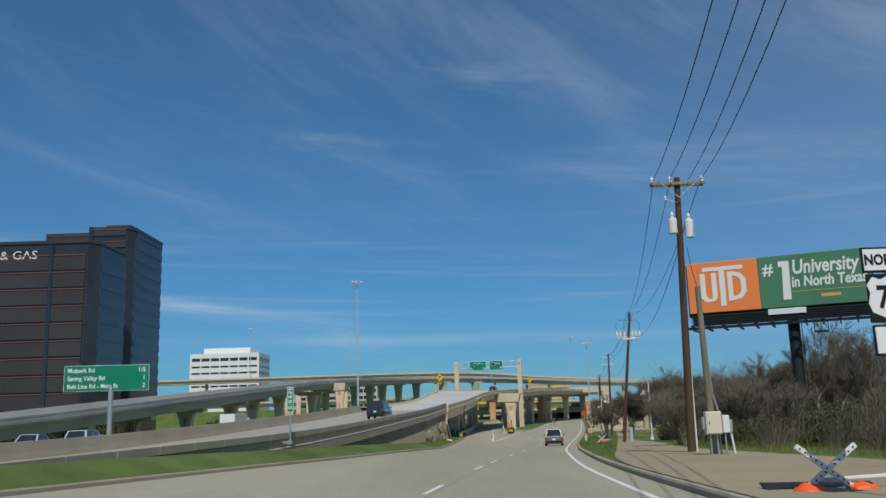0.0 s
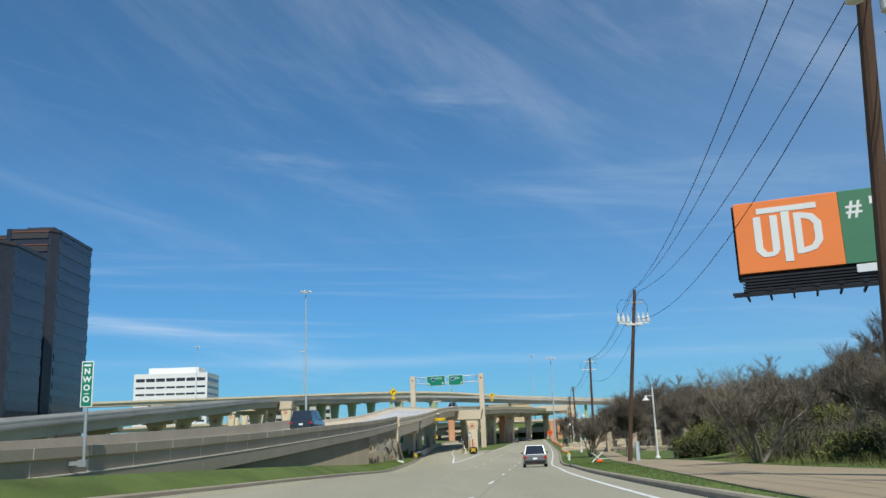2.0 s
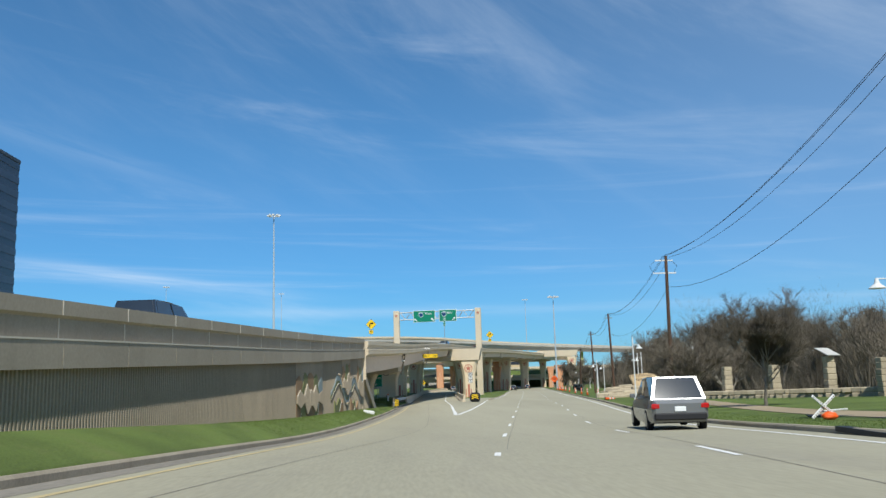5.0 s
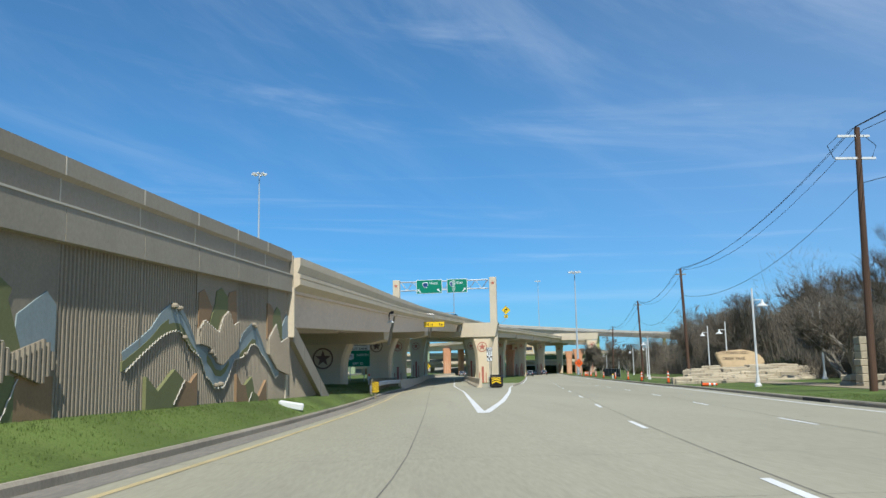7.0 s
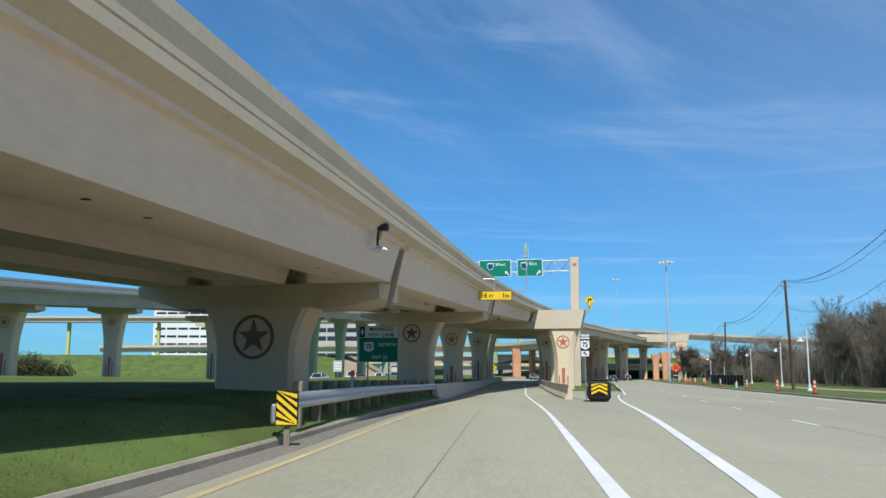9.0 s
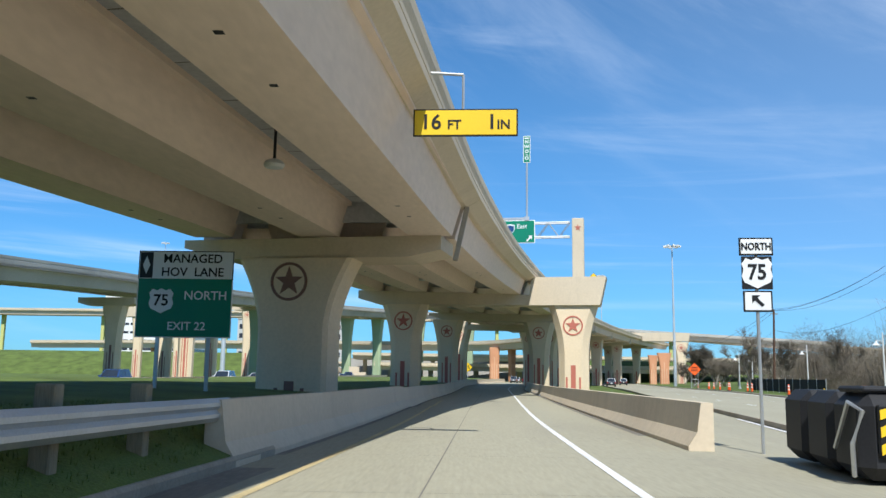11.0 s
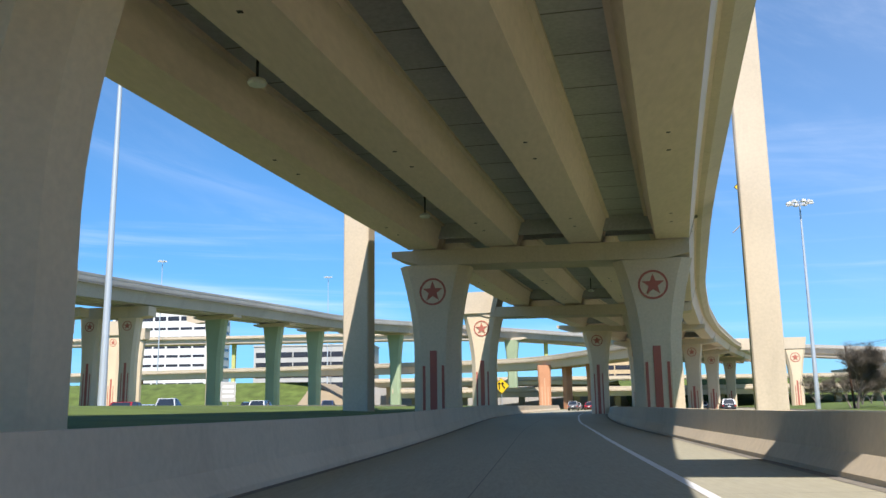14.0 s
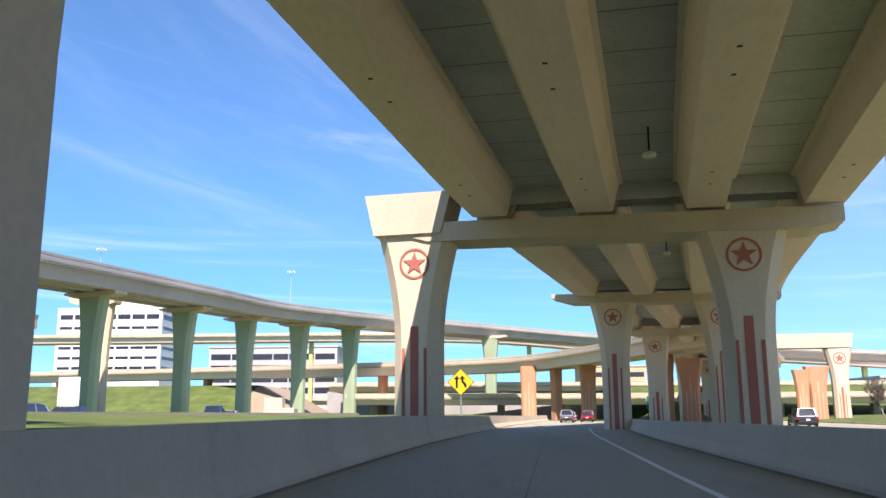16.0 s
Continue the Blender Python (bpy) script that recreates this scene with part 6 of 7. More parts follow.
def merge_sign():
    z = road_z(306)
    P = thing("merge_sign", pose(8.85, 306, z, 0, 0, 0), "yellow merge warning sign on a steel post", "road sign", "road signs")
    sign_post(P, 0, 3.75, 0, 0.045)
    s = diamond(P, 0, 3.22, 0.83)
    for arrow in ([(-0.26, -0.3), (-0.26, 0.14), (-0.35, 0.14), (-0.2, 0.34), (-0.05, 0.14), (-0.15, 0.14), (-0.15, -0.3)],
                  [(0.29, -0.27), (0.29, -0.1), (0.14, 0.03), (0.14, 0.14), (0.23, 0.14), (0.08, 0.34), (-0.07, 0.14), (0.03, 0.14), (0.03, -0.01), (0.18, -0.15), (0.18, -0.27)]):
        put("arrow", prism([(a * 1.22, 3.22 + b * 1.22) for a, b in arrow], -0.04, -0.028), M["sign_black"], s)


merge_sign()


def construction_sign():
    P = thing("road_works_sign", pose(45.4, 295, ground_z(45.4, 295), 0, 0, -6), "orange road works diamond on braced steel posts", "road sign", "road signs")
    s = diamond(P, 0, 3.1, 1.08, "sign_orange")
    for k in range(3):
        put("bar", box(-0.5, 0.5, -0.036, -0.028, 3.36 - 0.27 * k, 3.47 - 0.27 * k), M["sign_black"], s)
    for x in (-0.55, 0.55):
        put("post", tube([(x, 0.06, 0), (x, 0.06, 2.85)], 0.05, n=6), M["steel"], P)
        put("brace", tube([(x, 0.06, 0.1), (-x, 0.06, 1.1)], 0.025, n=5), M["steel"], P)
    put("crossbar", tube([(-0.55, 0.06, 1.5), (0.55, 0.06, 1.5)], 0.03, n=5), M["steel"], P)


construction_sign()


def board_sign(x, y, z, w, h, m, label):
    P = thing("road_sign", pose(x, y, z, 0, 0, 0), label, "road sign", "road signs")
    sign_post(P, 0, 2.0 + h, 0, 0.05)
    s = plate_sign(P, -w / 2, w / 2, 2.0, 2.0 + h, m, "sign_white")
    for k in range(3):
        put("bar", box(-w * 0.38, w * 0.38, -0.03, -0.02, 2.0 + h * (0.2 + 0.25 * k), 2.0 + h * (0.32 + 0.25 * k)), M["sign_white" if m != "sign_white" else "sign_black"], s)


board_sign(44, 420, -5, 4.6, 2.6, "sign_green", "green direction sign far under the bridges")
board_sign(-29.8, 334, -4.6, 2.1, 2.7, "grey_panel", "white ruled notice board beside the road")


def equipment_block():
    E = thing("equipment_block", pose(-17.6, 370, -4.9), "pale stepped concrete block beside the lanes", "concrete block")
    put("base", bbox(-2.1, 2.1, -1.2, 1.2, 0, 2.2, 0.05), M["concrete"], E)
    put("upper_block", bbox(-2.1, 0.4, -1.0, 1.0, 2.2, 3.6, 0.05), M["concrete"], E)


equipment_block()


# ---------- roadside furniture ----------
def guard_end():
    P = thing("object_marker", pose(1.9, 135.9, road_z(136) + 0.33, 0, 0, 4), "black and yellow striped marker on guardrail end", "road marker")
    put("sign_panel", bbox(-0.2, 0.2, -0.03, 0.03, 0.03, 0.66, 0.02), M["sign_black"], P)
    for k in range(7):
        z = 0.15 * k
        poly = [(-0.18, z), (-0.18, z + 0.08), (0.18, z + 0.08 - 0.3), (0.18, z - 0.3)]
        poly = [(x, min(0.64, max(0.05, q + 0.05))) for x, q in poly]
        if poly[1][1] > 0.06 and poly[2][1] < 0.63:
            put("stripe", prism(poly, -0.036, -0.028), M["sign_yellow"], P)
    put("post", box(-0.05, 0.05, 0.03, 0.12, -0.5, 0.5), M["grey_wood"], P)
    put("end_shoe", join(bbox(-0.3, -0.12, 0.06, 0.4, 0.05, 0.40, 0.03), box(-0.26, -0.22, 0.05, 2.2, 0.1, 0.36)), M["steel"], P)
    G = thing("guardrail", label="galvanised steel guardrail on weathered timber posts", category="guardrail")
    rail = [(0, 0.44), (0.05, 0.5), (0.05, 0.55), (0, 0.6), (0.05, 0.65), (0.05, 0.7), (0, 0.76), (-0.02, 0.76), (0.02, 0.68), (-0.02, 0.6), (0.02, 0.52), (-0.02, 0.44)]
    gx = line((133, 2.25), (137, 2.3), (145, 2.4), (152, 2.55), (160, 2.9), (168, 3.5), (175, 4.0))
    rows = [(gx(y) - 0.55, y, road_z(y) + 0.16) for y in span(137.2, 168.5, 2)]
    put("rail", sweep(rows, rail[::-1]), M["steel"], G)
    for k in range(15):
        y = 138.4 + 1.98 * k
        put("post", moved(bbox(-0.1, 0.1, -0.09, 0.09, -0.3, 1.02, 0.015), pose(gx(y) - 0.78, y, road_z(y) + 0.1, 0, random.uniform(-2, 2), 0)), M["grey_wood"], G)
    D = thing("delineator", pose(0.9, 150.6, road_z(150) + 0.2), "slim white delineator post with an orange reflector", "delineator")
    put("post", bbox(-0.07, 0.07, -0.02, 0.02, 0, 1.25, 0.01), M["white"], D)
    put("reflector", box(-0.06, 0.06, -0.026, -0.02, 1.05, 1.22), M["sign_orange"], D)


guard_end()


def crash_cushion():
    C = thing("crash_cushion", pose(11.75, 166.8, road_z(167), 0, 0, -6), "black barrel crash cushion with yellow chevrons", "crash cushion")
    for k in range(3):
        put("module", moved(bbox(-0.62, 0.62, -0.55, 0.55, 0.06, 1.12, 0.16), pose(0, 0.55 + 1.15 * k, 0)), M["black"], C)
    put("lid", bbox(-0.55, 0.55, 0.1, 1.0, 1.12, 1.2, 0.03), M["black"], C)
    N = put("chevron_panel", bbox(-0.44, 0.44, -0.06, 0.02, 0.35, 0.98, 0.02), M["sign_black"], C)
    for k in range(3):
        z = 0.40 + 0.21 * k
        put("chevron", prism([(-0.42, z - 0.02), (-0.42, z + 0.1), (0, z + 0.30), (0.42, z + 0.1), (0.42, z - 0.02), (0, z + 0.18)] if k < 2 else
                             [(-0.42, z - 0.02), (-0.42, z + 0.1), (-0.22, z + 0.15), (0, z + 0.16), (0.22, z + 0.15), (0.42, z + 0.1), (0.42, z - 0.02), (0, z + 0.15)], -0.075, -0.058), M["sign_yellow"], N)
    put("cable", tube([(-0.66, 0.2, 0.1), (-0.7, 0.1, 0.5), (-0.6, -0.02, 0.9), (-0.66, 0.3, 1.0), (-0.68, 0.8, 0.4)], 0.03, n=6), M["steel"], C)


crash_cushion()


def barricade(x, y, z, yaw, s, bags):
    B = thing("folded_barricade", pose(x, y, z, 0, 0, yaw), "white perforated crossed barricade legs on the verge", "barricade", "barricades")
    for sg in (-1, 1):
        a, b = Vector((-0.62 * s * sg, 0.03 * sg, 0.05)), Vector((0.62 * s * sg, 0.03 * sg, 1.0 * s))
        d = (b - a).normalized()
        ang = math.degrees(math.atan2(d.z, d.x))
        L = (b - a).length
        bar = put("leg", moved(bbox(0, L, -0.025, 0.025, -0.045, 0.045, 0.008), Matrix.Translation(a) @ pose(0, 0, 0, 0, -ang, 0)), M["white"], B)
        for k in range(12):
            p = a.lerp(b, (k + 0.7) / 12.4)
            put("hole", moved(box(-0.014, 0.014, -0.031, 0.031, -0.014, 0.014), Matrix.Translation(p)), M["dark_steel"], bar)
    put("rail", moved(bbox(-0.1, 1.4 * s, 0.1, 0.16, 0.30 * s, 0.37 * s, 0.01), pose(0, 0, 0, 0, -2)), M["white"], B)
    w = 0.9 if s > 0.8 else 0.35
    put("panel", moved(bbox(-w, w, 0.3, 0.3 + w * 0.66, 0.02, 0.06, 0.01), pose(0, 0, 0, 8, 0, -10)), M["dark_steel"], B)
    for bx in ((-0.42, 0.62) if s > 0.8 else (0.2,)) if bags else ():
        Sb = thing("sandbag", pose(x, y, z, 0, 0, yaw) @ pose(bx * s, -0.05, 0), "orange sandbag lying on barricade foot", "sandbag", "sandbags")
        bm = bmesh.new()
        bmesh.ops.create_icosphere(bm, subdivisions=3, radius=1.0)
        for v in bm.verts:
            q = noise.noise(v.co * 2.3 + Vector((bx * 9, 0, 0)))
            v.co = Vector((v.co.x * 0.27, v.co.y * 0.2, max(-0.02, v.co.z * 0.13 + 0.1))) * (1 + 0.22 * q)
        me = bpy.data.meshes.new("bag")
        bm.to_mesh(me)
        bm.free()
        me.materials.append(M["orange_plastic"])
        me.polygons.foreach_set("use_smooth", [True] * len(me.polygons))
        o = new("bag", me)
        o.parent = Sb


barricade(7.1, 10.9, -1.12, 3, 0.82, True)
barricade(15.8, 84.5, -3.12, 15, 0.75, True)


def traffic_cone(x, y, lying=False):
    z = ground_z(x, y) if not lying else ground_z(x, y) + 0.12
    C = thing("channelizer_post", pose(x, y, z, 90 if lying else 0, 0, 70 if lying else 0), "orange channelizer post with white bands" + (", lying down" if lying else ""), "traffic cone", "orange channelizer posts")
    put("base", lathe([(0.26, 0), (0.26, 0.06), (0.14, 0.09)], 8), M["black"], C)
    put("tube", lathe([(0.12, 0.07), (0.115, 0.3), (0.075, 1.0), (0.05, 1.06)], 12), M["orange_plastic"], C)
    for z0 in (0.5, 0.8):
        put("band", lathe([(0.108 - 0.035 * (z0 - 0.5), z0), (0.1 - 0.035 * (z0 - 0.5), z0 + 0.13)], 12), M["sign_white"], C)


for y, d in ((166.5, 1.3), (186, 1.3), (200, 1.3), (216, 1.2), (238, 1.3), (255, 1.3), (258.5, 1.5), (268.5, 1.2), (271.5, 1.6), (276, 1.2), (282.5, 1.4), (285.5, 1.2), (288, 1.5), (297, 1.2)):
    traffic_cone(right_kerb(y) + d, y)
traffic_cone(23.6, 146.4, True)


def hydrant(x, y):
    H = thing("fire_hydrant", pose(x, y, ground_z(x, y)), "white fire hydrant with a yellow cap", "fire hydrant", "fire hydrants")
    put("barrel", lathe([(0.16, 0), (0.16, 0.05), (0.11, 0.07), (0.11, 0.5), (0.15, 0.52), (0.15, 0.57)], 12), M["white"], H)
    put("bonnet", lathe([(0.14, 0.57), (0.12, 0.66), (0.06, 0.72), (0.03, 0.78)], 12), M["sign_yellow"], H)
    for s in (-1, 1):
        put("nozzle", tube([(0.09 * s, 0, 0.42), (0.19 * s, 0, 0.42)], 0.06, n=8), M["white"], H)


hydrant(17.25, 105.0)
hydrant(37.6, 229)


def street_light(x, y, h, yaw):
    L = thing("street_light", pose(x, y, ground_z(x, y), 0, 0, yaw), "slim white street light with a bell shade", "street light", "street lights")
    put("base", lathe([(0.22, 0), (0.22, 0.12), (0.13, 0.22), (0.12, 0.6)], 10), M["white"], L)
    put("pole", tube([(0, 0, 0), (0, 0, h)], 0.085, 0.055, 8), M["white"], L)
    put("arm", tube([(0, 0, h - 0.75), (0.62, 0, h - 0.75)], 0.03, n=6), M["white"], L)
    put("shade", lathe([(0.05, h - 0.72), (0.09, h - 0.85), (0.12, h - 0.95), (0.33, h - 1.12), (0.33, h - 1.15), (0.05, h - 1.16)], 14, 0.62, 0), M["white"], L)


for x, y, h, yw in ((22.3, 90.8, 6.0, 180), (25.7, 142, 6.2, 0), (36.0, 154, 6.0, 180), (35.3, 199.5, 5.6, 180), (38.5, 186, 6.0, 180), (44.3, 232, 5.6, 180), (50, 262, 5.6, 180), (34.5, 170, 5.6, 180), (51.4, 291.3, 5.6, 180), (56.5, 300, 5.6, 180)):
    street_light(x, y, h, yw)
U = thing("utility_cabinet", pose(18.3, 82.0, ground_z(18.3, 82.0)), "grey roadside utility cabinet beside the pole", "utility box")
put("body", bbox(-0.14, 0.14, -0.14, 0.14, 0, 1.35, 0.03), M["mast"], U)
put("lid", bbox(-0.16, 0.16, -0.16, 0.16, 1.35, 1.40, 0.02), M["mast"], U)
K = thing("broken_kerb_block", pose(0.1, 115.3, ground_z(0.1, 115.3) - 0.02, 0, 10, 6), "broken white painted concrete block on grass", "concrete block")
put("block", bbox(-0.38, 0.38, -0.14, 0.14, -0.03, 0.2, 0.04), M["white"], K)
for x, y in ((21.1, 120.5), (15.2, 75.6), (14.2, 103.0)):
    Dn = thing("storm_inlet", pose(right_kerb(y) + 0.02, y, road_z(y), 0, 0, -8), "dark storm drain inlet in the kerb", "drain")
    put("mouth", box(-0.06, 0.2, -1.5, 1.5, 0.005, 0.125), M["black"], Dn)


def stone_pylon(x, y, h, cap):
    P = thing("stone_pylon", pose(x, y, ground_z(x, y), 0, 0, 8), "pale limestone block pylon" + (" with a slanted panel on top" if cap else ""), "stone pillar", "stone pylons")
    z = -0.1
    k = 0
    while z < h:
        dz = random.uniform(0.3, 0.45)
        w = 0.38 - 0.04 * z / h
        put("stone", moved(bbox(-w, w, -w * 0.8, w * 0.8, z, z + dz - 0.015, 0.03), pose(random.uniform(-0.03, 0.03), 0, 0, 0, 0, random.uniform(-2, 2))), M["stone"], P)
        z += dz
        k += 1
    if cap:
        put("panel", moved(bbox(-0.75, 0.75, -0.6, 0.6, -0.03, 0.03, 0.01), pose(0, 0, h + 0.7, 28, 0, 20)), M["grey_panel"], P)
        put("post", tube([(0, 0, h), (0, 0, h + 0.7)], 0.05, n=6), M["steel"], P)


for x, y, h, c in ((27.8, 133.2, 2.4, False), (30.3, 129.7, 2.5, False), (31.7, 123.5, 2.5, False), (33.5, 118.3, 2.5, True), (33.6, 111.5, 2.4, False)):
    stone_pylon(x, y, h, c)


def low_stone_wall():
    Wl = thing("stone_wall", label="low dry limestone wall behind the pylons", category="stone wall")
    for k in range(34):
        t = k / 33
        x, y = 28 + 7 * t, 135 - 27 * t + 3 * t * (1 - t)
        for r in range(2):
            put("stone", moved(bbox(-0.55, 0.55, -0.3, 0.3, 0.36 * r - 0.1, 0.36 * r + 0.25, 0.05), pose(x + random.uniform(-0.1, 0.1), y, ground_z(x, y), 0, random.uniform(-2, 2), random.uniform(-60, -30))), M["stone"], Wl)


low_stone_wall()


def trail_sign():
    T = thing("trail_sign", pose(32.75, 162.5, ground_z(32, 162), 0, 0, -12), "leaning tan boulder slab with carved trail lettering", "stone sign")
    poly = [(-1.35, -0.05), (0.15, -0.1), (1.3, 0.25), (2.15, 0.75), (1.9, 1.3), (1.2, 1.75), (0.2, 1.95), (-1.0, 1.85), (-2.0, 1.72)]
    bm = bmesh.new()
    vs = [bm.verts.new((x, 0, z)) for x, z in poly]
    f = bm.faces.new(vs)
    r = bmesh.ops.extrude_face_region(bm, geom=[f])
    for v in r["geom"]:
        if isinstance(v, bmesh.types.BMVert):
            v.co.y += 0.9
    bmesh.ops.bevel(bm, geom=bm.edges[:], offset=0.09, segments=2, affect="EDGES")
    bmesh.ops.recalc_face_normals(bm, faces=bm.faces[:])
    me = bpy.data.meshes.new("slab")
    bm.to_mesh(me)
    bm.free()
    me.materials.append(M["rock"])
    o = new("slab", me)
    o.parent = T
    o.matrix_basis = pose(0, 0, 0.85, -6)
    text("COTTONWOOD", 0.36, M["sign_black"], pose(-0.55, -0.01, 1.62), o, squeeze=0.95)
    text("CREEK TRAIL", 0.36, M["sign_black"], pose(-0.45, -0.01, 1.12), o, squeeze=0.95)
    S = thing("stone_terrace", label="terraced limestone slabs round the trail sign", category="stone steps")
    random.seed(5)
    for k in range(120):
        a = random.uniform(0, 1)
        rr = random.uniform(0, 1) ** 0.6
        x = 32.8 + (a - 0.45) * 17 * (0.45 + 0.55 * rr)
        y = 162.2 - 5.0 * rr + abs(a - 0.5) * 2
        z = ground_z(x, y) + 1.35 * (1 - rr)
        put("stone", moved(bbox(-0.8, 0.8, -0.4, 0.4, -0.5, 0.14, 0.05), pose(x, y, z, random.uniform(-3, 3), random.uniform(-3, 3), random.uniform(-25, 15))), M["stone"], S)


trail_sign()
F_ = thing("screen_fence", label="low black fabric screen fence on steel posts", category="fence")
for k in range(11):
    x, y = 40.4 + 0.41 * k, 235 + 2.95 * k
    put("post", tube([(x, y, ground_z(x, y) - 0.1), (x, y, ground_z(x, y) + 1.6)], 0.04, n=6), M["steel"], F_)
    put("panel", moved(box(0.02, 3.0, -0.015, 0.015, 0.1, 1.5), pose(x, y, ground_z(x, y), 0, 0, 82)), M["fence"], F_)

# lamps and drain pipes under the elevated highway
for y, w in ((173.9, 3.73), (196.3, 6.4), (212, 6.9), (231.8, 11.5), (248.2, 12.2), (264, 12.7), (279, 8.6), (300, 8.6), (303, 5.0)):
    p = deck_at(y, w, 1.25)
    L = thing("underpass_lamp", pose(*p), "small white dome lamp on a drop stem", "lamp", "underpass lamps")
    put("stem", tube([(0, 0, 0), (0, 0, -0.95)], 0.035, n=6), M["dark_steel"], L)
    put("dome", moved(lathe([(0.06, 0.12), (0.2, 0.06), (0.24, -0.02), (0.2, -0.08), (0.05, -0.1)], 14), pose(0, 0, -1.0)), M["white"], L)
L = thing("bracket_lamp", pose(*deck_at(143.7, 0.2, 1.3)), "small lamp on a bent black bracket under parapet", "lamp", "underpass lamps")
put("mount", bbox(-0.16, 0.2, -0.1, 0.1, -0.16, 0.02, 0.02), M["dark_steel"], L)
put("bracket", tube([(-0.06, 0, -0.1), (-0.11, 0, -0.3), (-0.11, 0, -0.62)], 0.035, n=6), M["dark_steel"], L)
put("conduit", tube([(0.0, 0.05, -0.1), (-0.28, 1.6, -0.3), (-0.42, 3.4, -0.28)], 0.018, n=5), M["dark_steel"], L)
put("dome", moved(lathe([(0.06, 0.1), (0.2, 0.02), (0.24, -0.03), (0.05, -0.08)], 12), pose(-0.04, 0, -0.68)), M["white"], L)
for y in (148.6, 186.6):
    D = thing("drain_pipe", pose(deck_x(y) - 0.75, y - 0.35, deck_s(y), 0, 12, 0), "weathered grey drain pipe down girder side", "pipe", "drain pipes")
    put("pipe", bbox(-0.09, 0.09, -0.09, 0.09, -0.9, 1.1, 0.02), M["coping"], D)


# ---------- bare trees, brush and grass ----------
def limb(V, F, p, d, length, r, rng, n=4, bend=0.25, seg=3):
    """Adds a bent, tapering limb; returns points along it with their directions."""
    pts, dirs = [p.copy()], [d.copy()]
    for i in range(seg):
        d = (d + Vector((rng.uniform(-bend, bend), rng.uniform(-bend, bend), rng.uniform(-bend * 0.4, bend * 0.5)))).normalized()
        p = p + d * (length / seg)
        pts.append(p.copy())
        dirs.append(d.copy())
    v, f = tube(pts, r, r * 0.45, n, cap=False)
    k = len(V)
    V += v
    F += [tuple(i + k for i in q) for q in f]
    return pts, dirs


def bare_tree(name, seed, h, trunks, spread, r, levels, kids, label, twig_len, lift=0.35):
    """A winter tree: tapered trunk and limbs, and a crown of thin twigs."""
    rng = random.Random(seed)
    T = thing("tree", label=label, category="tree", group="bare trees")
    Vt, Ft, Vc, Fc = [], [], [], []
    tips = []
    for k in range(trunks):
        a = rng.uniform(0, 6.28)
        d = Vector((math.cos(a) * spread * (0.3 if trunks == 1 else 1), math.sin(a) * spread * (0.3 if trunks == 1 else 1), 1)).normalized()
        pts, dirs = limb(Vt, Ft, Vector((rng.uniform(-0.15, 0.15), rng.uniform(-0.15, 0.15), -0.2)), d, h * 0.42, r * rng.uniform(0.8, 1.1), rng, 7, 0.16, 4)
        tips += [(p, q, r * 0.5, h * 0.36) for p, q in zip(pts[2:], dirs[2:])]
    for lv in range(levels):
        nxt = []
        for p, d, rr, ln in tips:
            for _ in range(kids):
                a = rng.uniform(0, 6.28)
                side = Vector((math.cos(a), math.sin(a), rng.uniform(-0.15, 0.5)))
                q = (d * rng.uniform(0.5, 0.9) + side * rng.uniform(0.45, 0.9) + Vector((0, 0, lift))).normalized()
                L = ln * rng.uniform(0.55, 1.0)
                thin = lv >= 1
                pts, dirs = limb(Vc if thin else Vt, Fc if thin else Ft, p, q, L, rr * 0.7, rng, 3 if thin else 5, 0.3, 3 if lv < 2 else 2)
                nxt += [(pts[-1], dirs[-1], rr * 0.45, L * 0.62), (pts[len(pts) // 2], dirs[len(pts) // 2], rr * 0.4, L * 0.55)]
        tips = nxt
    # fine twigs: slim slivers
    for p, d, rr, ln in tips:
        for _ in range(15):
            q = (d * 0.8 + Vector((rng.uniform(-0.9, 0.9), rng.uniform(-0.9, 0.9), rng.uniform(-0.3, 0.9)))).normalized()
            p2 = p + q * rng.uniform(-0.25, 0.25) * twig_len
            e = p2 + q * twig_len * rng.uniform(0.5, 1.2)
            w = q.cross(Vector((rng.uniform(-1, 1), rng.uniform(-1, 1), 0.3))).normalized() * 0.007
            k = len(Vc)
            Vc += [p2 + w, p2 - w, e]
            Fc += [(k, k + 1, k + 2)]
    put("trunk", (Vt, Ft), M["bark"], T, smooth=True)
    put("crown", (Vc, Fc), M["twig"], T)
    return T


